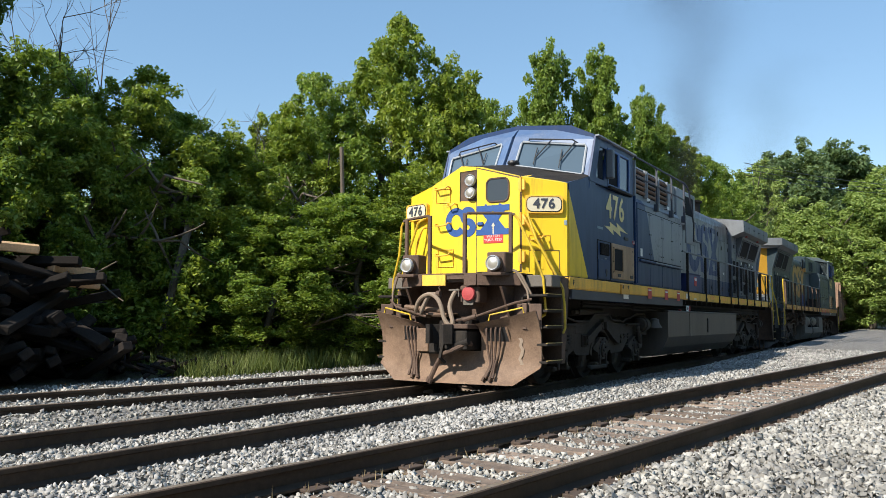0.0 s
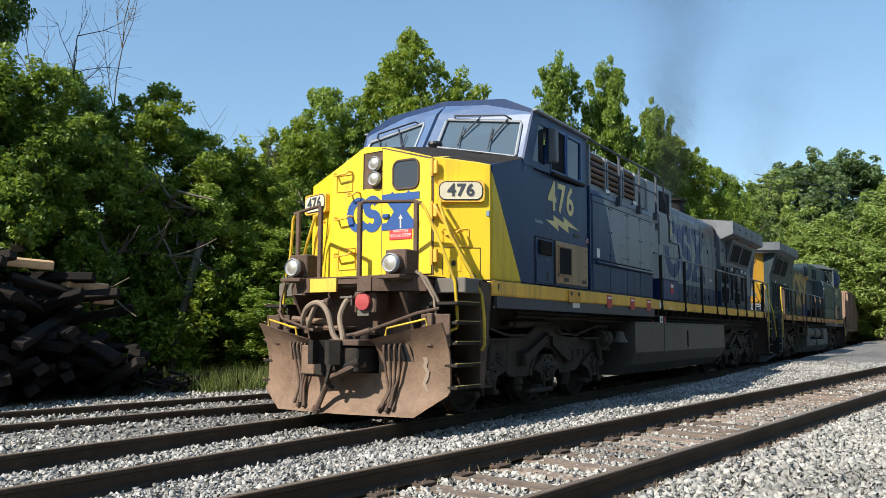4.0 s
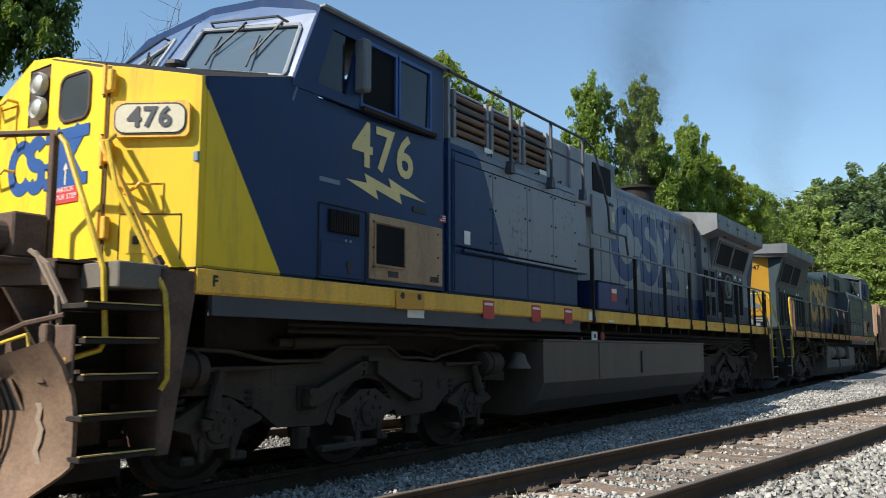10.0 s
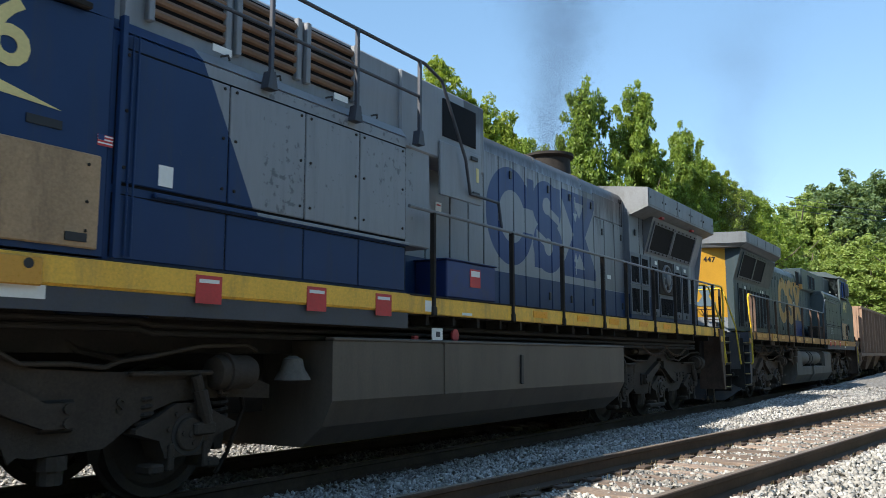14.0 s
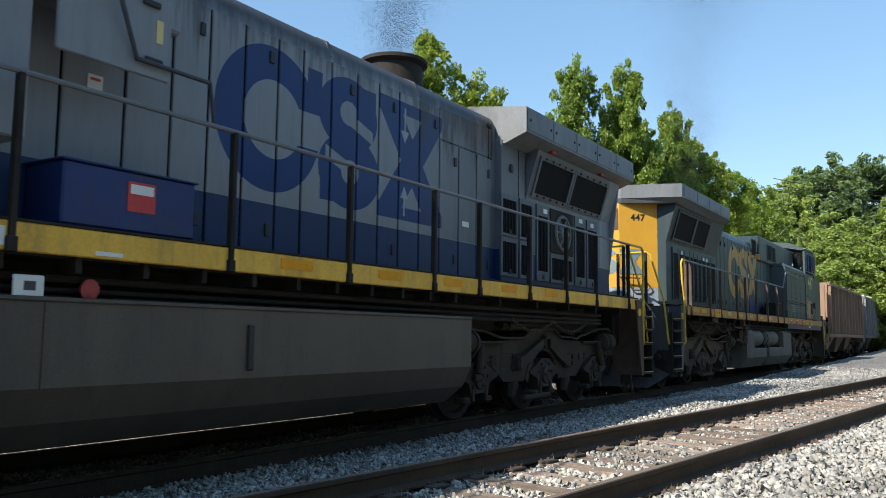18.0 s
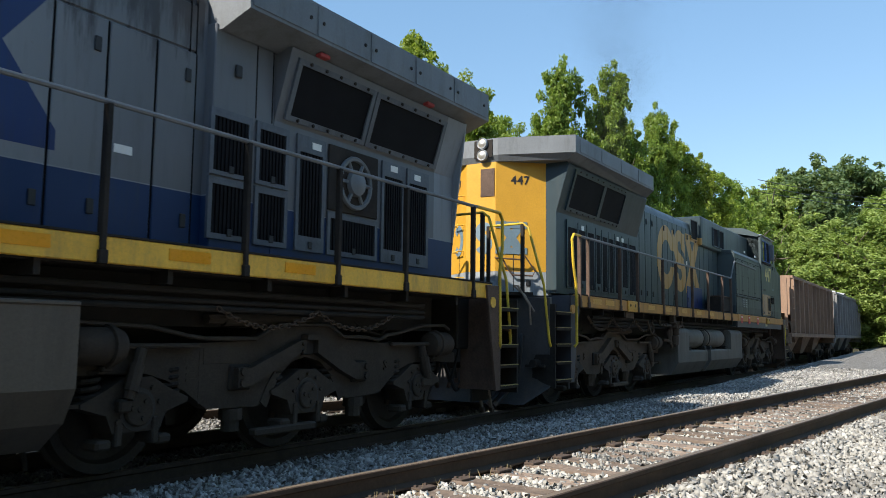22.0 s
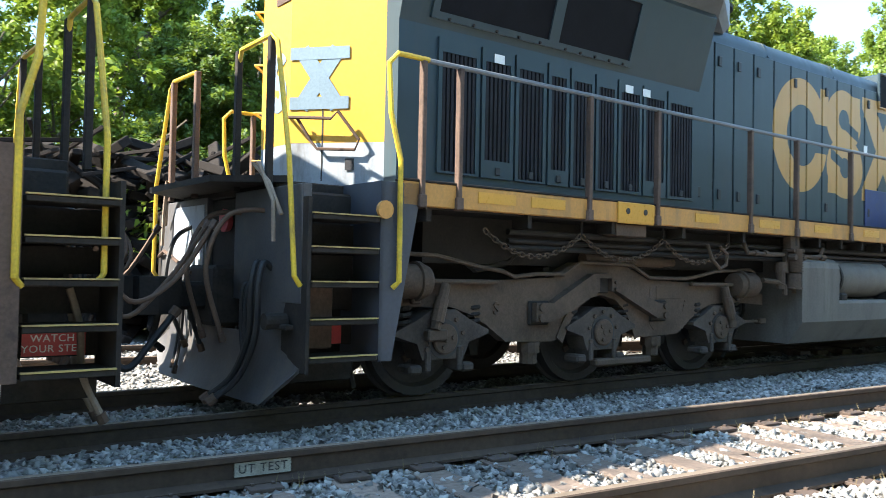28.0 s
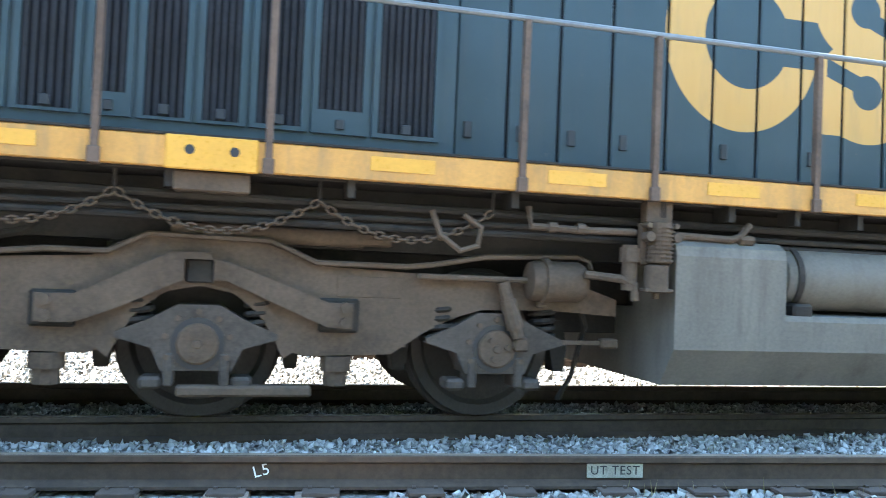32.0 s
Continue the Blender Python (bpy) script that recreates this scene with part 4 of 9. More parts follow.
def stairs(eng, x_in, x_out, mat_panel, sg, sign=True, wide=0.42):
    """Steps in a corner of the frame: treads between an end panel and the sill; x_in nearest the middle of the engine."""
    d = 1 if x_out > x_in else -1
    for z in (0.45, 0.72, 0.99, 1.24, 1.48):
        st = part("step", Shape().box(x_in + 0.02 * d, x_out, sg * 1.18, sg * 1.58, z - 0.02, z + 0.02, 0.006), M_DARK, eng)
        part("step_edge", Shape().box(x_in + 0.02 * d, x_out, sg * 1.555, sg * 1.59, z + 0.02, z + 0.03), M_EDGE, st, "worn pale step edge")
        part("riser", Shape().box(x_in, x_out, sg * 1.14, sg * 1.17, z - 0.2, z - 0.03), M_DARK, st)
    part("stair_side_panel", Shape().sheet((x_in - wide * d, sg * 1.56, 1.78), (x_in, sg * 1.56, 1.78), (x_in, sg * 1.56, 0.42), (x_in - 0.12 * d, sg * 1.56, 0.42), 0.03), mat_panel, eng)
    part("stair_end_panel", Shape().box(x_in - 0.03 * d, x_in, sg * 1.0, sg * 1.56, 0.42, 1.78), mat_panel, eng)
    if d > 0:
        part("stair_outer_panel", Shape().box(x_out, x_out + 0.03 * d, sg * 1.1, sg * 1.56, 0.36, 1.62), M_DARK, eng)
    if sign:
        s = part("warning_plate", Shape().box(x_in + 0.1 * d, x_out - 0.08 * d, sg * 1.175, sg * 1.185, 0.53, 0.67), M_RED, eng, "red warning plate with white lettering")
        if sg < 0:
            lettering("warning_text", "WATCH\nYOUR STEP", 0.065, 0.002, M_WHITE, s, pose((x_in + x_out) / 2, -1.188, 0.605, 90, 0, 0))


def corner_rail(eng, xe, d, y_posts, sg, mat):
    """End handrail: posts across the end platform, sloping down to the outside of the steps."""
    ya, yb = y_posts
    part("end_handrail", Shape().tube([(xe, sg * ya, 2.74), (xe, sg * (ya + 0.05), 2.86), (xe, sg * yb, 2.87), (xe, sg * (yb + 0.1), 2.80), (xe + 0.02 * d, sg * 1.42, 1.9), (xe, sg * 1.5, 1.05), (xe - 0.05 * d, sg * 1.5, 0.98)], 0.02, 8), M_RAILYEL, eng, "yellow end handrail")
    for y in (ya, yb):
        part("end_post", Shape().box(xe - 0.025, xe + 0.025, sg * y - 0.028, sg * y + 0.028, 1.72, 2.86, 0.006), mat, eng, "dark upright post")


def coupler(eng, x0, d):
    s = Shape()
    s.box(x0, x0 + 0.45 * d, -0.13, 0.13, 0.75, 0.98, 0.03)
    s.prism([(x0 + a * d, b) for a, b in ((0.42, -0.18), (0.62, -0.20), (0.72, -0.10), (0.70, -0.02), (0.58, -0.05), (0.52, 0.06), (0.60, 0.16), (0.74, 0.14), (0.76, 0.2), (0.62, 0.24), (0.42, 0.18))], "z", 0.72, 1.02)
    part("coupler", s, M_DARK, eng, "greasy dark knuckle coupler")
    part("coupler_pocket", Shape().box(x0 - 0.1 * d, x0 + 0.2 * d, -0.3, 0.3, 0.62, 1.12, 0.03), M_DARK, eng)
    part("lock_lifter", Shape().tube([(x0 + 0.55 * d, 0.0, 0.72), (x0 + 0.6 * d, 0.03, 0.5), (x0 + 0.5 * d, 0.0, 0.42)], 0.03, 6), M_DARK, eng)


def hose(eng, pts, r=0.028, mat=None):
    n = 24
    P = [Vector(p) for p in pts]
    out = []
    for i in range(n + 1):
        u = i / n * (len(P) - 1)
        k = min(int(u), len(P) - 2)
        f = u - k
        a, b, c, d = P[max(k - 1, 0)], P[k], P[k + 1], P[min(k + 2, len(P) - 1)]
        out.append(0.5 * ((2 * b) + (c - a) * f + (2 * a - 5 * b + 4 * c - d) * f * f + (3 * b - a - 3 * c + d) * f**3))
    h = part("hose", Shape().tube(out, r, 8), mat or M_HOSE, eng, smooth=True)
    part("hose_fitting", Shape().cyl(out[-1], out[-1] + (out[-1] - out[-2]).normalized() * 0.07, r * 1.5, 8), M_STEEL, h)


def plow(eng, xb, d, mat, sweep, power, toe, lip, z_out, hoses=4):
    """Pilot plow of two swept plates with chamfered outer feet and a low plate under the coupler; d: the way it faces."""
    rust = mat is M_PLOW
    prof = ((0.09, toe), (0.17, toe * 0.62), (0.32, toe * 0.18), (0.50, 0.0), (0.72, 0.0), (0.88, lip * 0.12), (1.02, lip * 0.5), (1.0, lip))

    def at(y, z, f, back=0.0):
        return (xb + d * (f - sweep * (y / 1.48) ** power - back), y, z)
    for sg in (-1, 1):
        s = Shape()
        cols = (0.5, 0.7, 0.9, 1.09, 1.3, 1.48)
        n, m = len(cols), len(cols) * len(prof)
        pts = []
        for back in (0.0, 0.035):
            for j, (z, f) in enumerate(prof):
                for y in cols:
                    low = 0.09 + 0.27 * max(0.0, (y - 1.09) / 0.39)
                    top = 1.03 + (z_out - 1.03) * (y - 0.5) / 0.98
                    zz = top if j == len(prof) - 1 else max(z, low + 0.02 * j) if z < 0.5 else z if z < 0.9 else z + (top - 1.03) * 0.45 - 0.04
                    q = at(y, zz, f * (1 - 0.6 * max(0.0, (y - 1.09) / 0.39)) if z < 0.5 else f, back)
                    pts.append((q[0], sg * q[1], q[2]))
        fs = []
        for j in range(len(prof) - 1):
            for i in range(n - 1):
                a, b, c, e = j * n + i, j * n + i + 1, (j + 1) * n + i + 1, (j + 1) * n + i
                fs += [(a, b, c, e), (m + e, m + c, m + b, m + a)]
            for i in (0, n - 1):
                fs.append((j * n + i, (j + 1) * n + i, m + (j + 1) * n + i, m + j * n + i))
        for i in range(n - 1):
            for j in (0, len(prof) - 1):
                fs.append((j * n + i, j * n + i + 1, m + j * n + i + 1, m + j * n + i))
        part("plow_blade", s.add(pts, fs), mat, eng, "rusty brown plow blade with a flared top" if rust else "grimy slate plow blade", smooth=True)
        q0, q1 = at(0.6, 0.5, 0.0, 0.04), at(1.3, 0.5, 0.0, 0.04)
        part("plow_bracket", Shape().box(q0[0] - 0.35 * d, q0[0], sg * 0.5, sg * 0.56, 0.4, 1.0, 0.01), M_STEEL, eng)
        part("plow_bracket", Shape().box(q1[0] - 0.35 * d, q1[0], sg * 1.2, sg * 1.25, 0.5, 1.0, 0.01), M_STEEL, eng)
        if rust:
            rail_ = [at(y, 1.03 + (z_out - 1.03) * (y - 0.5) / 0.98 + k, lip, 0.015) for y, k in ((0.72, 0.0), (0.74, 0.09), (1.27, 0.09), (1.29, 0.0))]
            part("plow_top_rail", Shape().tube([(a, sg * b, c) for a, b, c in rail_], 0.014, 6), M_RAILYEL, eng, "thin yellow rail")
            f0, f1 = at(0.6, 0.76, 0.008), at(0.97, 0.76, 0.008)
            slot = Shape().sheet((f0[0], sg * 0.6, 0.76), (f1[0], sg * 0.97, 0.76), (f1[0] + d * lip * 0.4, sg * 0.93, 0.99), (f0[0] + d * lip * 0.4, sg * 0.6, 0.97), 0.006)
            part("hose_slot", slot, M_BLACK, eng, "dark slot behind hanging hoses")
            part("slot_edge", Shape().sheet((f1[0] + d * 0.005, sg * 0.97, 0.76), (f1[0], sg * 1.0, 0.76), (f1[0] + d * (lip * 0.4), sg * 0.97, 0.98), (f1[0] + d * (lip * 0.4 + 0.005), sg * 0.93, 0.98), 0.008), mat, eng)
        if rust and sg < 0:
            worn = [(1.13, 0.84), (1.17, 0.78), (1.15, 0.70), (1.19, 0.64), (1.17, 0.56), (1.14, 0.50), (1.18, 0.42), (1.13, 0.36)]
            band("worn_streak", [(y, z) for y, z in worn], 0.05, lambda u, v, o: Vector((at(u, v, 0.012 + o)[0], -u, v)), M_HOSEL, eng)["label"] = "pale scraped streak"
        for k in range(hoses):
            yy = 0.64 + 0.075 * k
            p_ = [at(yy, 0.99, lip * 0.3 - 0.01), at(yy, 0.93, lip * 0.3 + 0.05), at(yy - 0.012 * k, 0.62, 0.06), at(0.68 + 0.03 * k, 0.40, toe * 0.15 + 0.05 + 0.012 * (k % 2)), at(0.62 + 0.05 * k, 0.21 + 0.045 * (k % 2), toe * 0.5 + 0.06)]
            hose(eng, [(a, sg * b, c) for a, b, c in p_], 0.017, M_STEEL if rust else M_RUBBER)
    ys = (-0.5, -0.25, 0.0, 0.25, 0.5)
    low = Shape()
    rows = ((0.09, toe), (0.17, toe * 0.62), (0.32, toe * 0.18), (0.50, 0.0), (0.60, 0.0))
    pts = [(at(abs(y), z, f, back)[0], y, z) for back in (0.0, 0.035) for z, f in rows for y in ys]
    k, m = len(ys), len(ys) * len(rows)
    fs = [q for j in range(len(rows) - 1) for i in range(k - 1) for q in ((j * k + i, j * k + i + 1, (j + 1) * k + i + 1, (j + 1) * k + i), (m + (j + 1) * k + i, m + (j + 1) * k + i + 1, m + j * k + i + 1, m + j * k + i))]
    fs += [(j * k + i, j * k + i + 1, m + j * k + i + 1, m + j * k + i) for j in (0, len(rows) - 1) for i in range(k - 1)]
    part("plow_centre_plate", low.add(pts, fs), mat, eng, smooth=True)


def rounded(a0, a1, b0, b1, r, n=5):
    """Corners of a rectangle with rounded corners."""
    out = []
    for ca, cb, q in ((a1 - r, b1 - r, 0), (a0 + r, b1 - r, 90), (a0 + r, b0 + r, 180), (a1 - r, b0 + r, 270)):
        out += [(ca + r * math.cos(math.radians(q + 90 * k / (n - 1))), cb + r * math.sin(math.radians(q + 90 * k / (n - 1)))) for k in range(n)]
    return out


def band(name, pts, width, put, mat, parent):
    """A thin plate of even width along a bent line; put(u, v, o) sets a flat point into its plane."""
    L, R_ = [], []
    for i, p in enumerate(pts):
        a, b = Vector(pts[max(i - 1, 0)]), Vector(pts[min(i + 1, len(pts) - 1)])
        d = (b - a).normalized()
        nn = Vector((-d.y, d.x)) * width / 2
        L.append((p[0] + nn.x, p[1] + nn.y))
        R_.append((p[0] - nn.x, p[1] - nn.y))
    n = len(pts)
    vs = [put(*q, o) for o in (0.004, 0.0) for q in L + R_]
    fs = [q for i in range(n - 1) for q in ((i, i + 1, n + i + 1, n + i), (2 * n + i, 3 * n + i, 3 * n + i + 1, 2 * n + i + 1), (i, 2 * n + i, 2 * n + i + 1, i + 1), (n + i, n + i + 1, 3 * n + i + 1, 3 * n + i))]
    return part(name, Shape().add(vs, fs), mat, parent)


def arc(cx, cy, rx, ry, a0, a1, n=16):
    return [(cx + rx * math.cos(math.radians(a0 + (a1 - a0) * k / n)), cy + ry * math.sin(math.radians(a0 + (a1 - a0) * k / n))) for k in range(n + 1)]


def open_ring(put, cx, h, w, mat, parent):
    band("emblem_ring", arc(cx, 0, h * 0.42 - w / 2, h / 2 - w / 2, 38, 322, 24), w, put, mat, parent)


def double_bend(put, cx, h, w, mat, parent):
    r = (h - w) / 4
    band("emblem_bend", arc(cx, r, r * 0.95, r, 25, 270) + arc(cx, -r, r * 0.95, r, 90, -155)[1:], w, put, mat, parent)


def crossed_bars(put, cx, h, half, mat, parent):
    for k in (-1, 1):
        band("emblem_bar", [(cx - k * half * 0.62, -h / 2 + 0.02), (cx + k * half * 0.62, h / 2 - 0.02)], half * 0.52, lambda u, v, o: put(u, v, o + 0.001 * k), mat, parent)
        band("emblem_cap", [(cx - half, k * (h / 2 - h * 0.1)), (cx + half, k * (h / 2 - h * 0.1))], h * 0.2, lambda u, v, o: put(u, v, o + 0.003), mat, parent)


def chain(eng, x0, x1, y, z, sag):
    s = Shape()
    n = int((x1 - x0) / 0.052)
    for i in range(n):
        u = (i + 0.5) / n
        x = x0 + (x1 - x0) * u
        zz = z - sag * (1 - (2 * u - 1) ** 2)
        sl = -sag * (-4) * (2 * u - 1) / (x1 - x0)
        dx = Vector((1, 0, sl)).normalized()
        nn = Vector((0, 1, 0)) if i % 2 else dx.cross(Vector((0, 1, 0)))
        ring = [Vector((x, y, zz)) + dx * 0.036 * math.cos(a) + nn * 0.022 * math.sin(a) for a in [k * math.pi / 4 for k in range(9)]]
        s.tube(ring, 0.0085, 5)
    part("safety_chain", s, M_TRUCK, eng, "hanging safety chain")


def fuel_tank(eng, x0, x1, notch, M_TANK=M_TANK):
    prof = [(-1.52, 1.30), (-1.52, 0.74), (-1.40, 0.50), (-1.15, 0.30), (1.15, 0.30), (1.40, 0.50), (1.52, 0.74), (1.52, 1.30)]
    if not notch:
        t = part("fuel_tank", Shape().prism(prof, "x", x0, x1), M_TANK, eng, "long dusty grey fuel tank")
        for sg in (-1, 1):
            part("sight_gauge", Shape().box((x0 + x1) / 2 - 0.0, (x0 + x1) / 2 + 0.07, sg * 1.52, sg * 1.545, 0.80, 1.18, 0.01), M_BLACK, t)
            part("tank_seam", Shape().box(x0 + 1.9, x0 + 1.93, sg * 1.52, sg * 1.53, 0.74, 1.30), M_TANK, t)
            part("tank_lip", Shape().box(x0, x1, sg * 1.42, sg * 1.535, 1.30, 1.335, 0.01), M_TANK, t)
        return
    lower = [(-1.2, 0.85), (-1.50, 0.84), (-1.52, 0.80), (-1.52, 0.58), (-1.34, 0.31), (1.34, 0.31), (1.52, 0.58), (1.52, 0.80), (1.50, 0.84), (1.2, 0.85)]
    t = part("fuel_tank", Shape().prism(lower, "x", x0, 0.66).prism(lower, "x", 1.02, x1), M_TANK, eng, "dusty grey fuel tank in two halves")
    part("tank_core", Shape().box(x0 + 0.1, x1 - 0.1, -0.95, 0.95, 0.36, 1.3), M_DARK, t)
    for a, b in ((x0, x0 + 1.38), (x1 - 0.9, x1)):
        for sg in (-1, 1):
            part("tank_shoulder", Shape().prism([(sg * 0.9, 1.36), (sg * 1.42, 1.36), (sg * 1.50, 1.31), (sg * 1.52, 1.24), (sg * 1.52, 0.80), (sg * 0.9, 0.80)], "x", a, b), M_TANK, t)
    for a, b in ((0.97, 2.64), (-1.2, 0.69)):
        for sg in (-1, 1):
            r = part("air_reservoir", Shape().lathe((a, sg * 1.22, 1.12), (1, 0, 0), [(0, 0.05), (0.015, 0.15), (0.06, 0.225), (0.14, 0.245), (b - a - 0.14, 0.245), (b - a - 0.06, 0.225), (b - a - 0.015, 0.15), (b - a, 0.05)], 28), M_TANK, t, "grey air reservoir", smooth=True)
            for xx in (a + 0.12, b - 0.17):
                part("strap", Shape().lathe((xx, sg * 1.22, 1.12), (1, 0, 0), [(0, 0.255), (0.05, 0.255)], 28), M_DARK, r)
                part("saddle", Shape().box(xx - 0.06, xx + 0.11, sg * 1.25, sg * 1.5, 0.82, 0.93, 0.02), M_DARK, r)


def frame_and_sill(eng, x0, x1, mat_stripe, refl, platform=1.80):
    part("underframe", Shape().box(x0 + 0.6, x1 - 0.6, -1.0, 1.0, 1.18, 1.62).box(x0 + 0.2, x1 - 0.2, -1.45, 1.45, 1.6, platform - 0.02), M_DARK, eng)
    for sg in (-1, 1):
        s = part("side_sill", Shape().box(x0, x1, sg * 1.50, sg * 1.56, 1.61, platform, 0.008), mat_stripe, eng, "dirty yellow side sill")
        part("sill_lip", Shape().box(x0, x1, sg * 1.44, sg * 1.565, platform, platform + 0.02, 0.005), M_DARK, s)
        for i, x in enumerate(refl):
            part("reflector", Shape().box(x, x + 0.42, sg * 1.558, sg * 1.565, 1.675, 1.765), M_REFL1 if mat_stripe is M_STRIPE else M_REFL, s, "amber reflector strip")
        n = int((x1 - x0) / 0.55)
        for k in range(n):
            x = x0 + 0.4 + k * 0.55
            if -3.6 < x < 4.0 or k % 2:
                part("sill_bracket", Shape().prism([(x, 1.62), (x + 0.05, 1.62), (x + 0.05, 1.5), (x, 1.5)], "y", sg * 1.3, sg * 1.5), M_DARK, eng)
        for z, r in ((1.50, 0.03), (1.42, 0.022), (1.36, 0.026)):
            part("train_pipe", Shape().tube([(x0 + 1.3, sg * 1.28, z), (x0 + 4.0, sg * 1.30, z), (x0 + 4.1, sg * 1.32, z - 0.03), (x1 - 1.3, sg * 1.32, z - 0.03)], r, 8), M_DARK, eng)


def hood_shell(eng, mat, x0, x1, hw, z0, z1, name="long_hood"):
    prof = [(-hw, z0), (-hw, z1 - 0.22), (-hw + 0.07, z1 - 0.09), (-hw + 0.2, z1 - 0.02), (-hw + 0.5, z1), (hw - 0.5, z1), (hw - 0.2, z1 - 0.02), (hw - 0.07, z1 - 0.09), (hw, z1 - 0.22), (hw, z0)]
    return part(name, Shape().prism(prof, "x", x0, x1), mat, eng, smooth=True)


def radiator(eng, mat, x0, x1, wing0, wing1, tip=0.0):
    """Radiator compartment with its flaring screens and overhanging wings."""
    part("radiator_cab", Shape().prism([(-1.13, 1.84), (-1.13, 3.2), (-1.36, 3.98), (-1.3, 4.12), (1.3, 4.12), (1.36, 3.98), (1.13, 3.2), (1.13, 1.84)], "x", x0, x1), mat, eng)
    plan = [(wing0, -1.0), (wing0 + 0.95, -1.56), (wing1, -1.56), (wing1 + tip, -0.35), (wing1 + tip, 0.35), (wing1, 1.56), (wing0 + 0.95, 1.56), (wing0, 1.0)]
    low = [(wing0 + 0.1, -0.98), (wing0 + 0.7, -1.32), (wing1 - 0.05, -1.40), (wing1 + tip - 0.05, -0.33), (wing1 + tip - 0.05, 0.33), (wing1 - 0.05, 1.40), (wing0 + 0.7, 1.32), (wing0 + 0.1, 0.98)]
    w = part("radiator_wing", Shape().add([(x, y, 4.42) for x, y in plan] + [(x, y, 4.13) for x, y in plan] + [(x, y, 4.03) for x, y in low],
                                          [tuple(range(8)), *[(k, (k + 1) % 8, 8 + (k + 1) % 8, 8 + k) for k in range(8)], *[(8 + k, 8 + (k + 1) % 8, 16 + (k + 1) % 8, 16 + k) for k in range(8)], tuple(range(23, 15, -1))]), M_WGREY, eng, "overhanging grey radiator wing")
    for k in range(4):
        x = wing0 + 1.0 + k * (wing1 - wing0 - 1.1) / 4
        for sg in (-1, 1):
            part("wing_panel", Shape().box(x, x + (wing1 - wing0 - 1.4) / 4, sg * 1.558, sg * 1.57, 4.16, 4.39, 0.006), M_WGREY, w)
    for a, b in ((6.40, 7.45), (7.55, 8.90)):
        for sg in (-1, 1):
            def pt(x, z, out=0.0):
                k = (z - 3.2) / 0.78
                return (x, sg * (1.13 + 0.23 * k + out), z)
            f = part("radiator_screen", Shape().sheet(pt(a - 0.05, 3.26, 0.03), pt(b + 0.05, 3.26, 0.03), pt(b + 0.05, 3.94, 0.03), pt(a - 0.05, 3.94, 0.03), 0.03 * -sg, [(0.05, 0.95, 0.09, 0.91)]), mat, eng, "framed black radiator screen")
            part("mesh_panel", Shape().sheet(pt(a, 3.3, 0.012), pt(b, 3.3, 0.012), pt(b, 3.9, 0.012), pt(a, 3.9, 0.012), 0.01 * -sg), M_GRILLE, f)
            for k in range(5):
                xx = a + (b - a) * (k + 0.5) / 5
                for zz in (3.275, 3.925):
                    q = pt(xx, zz, 0.03)
                    part("bolt", Shape().cyl(q, (q[0], q[1] + sg * 0.015, q[2]), 0.014, 6), M_DARK, f)
    return w


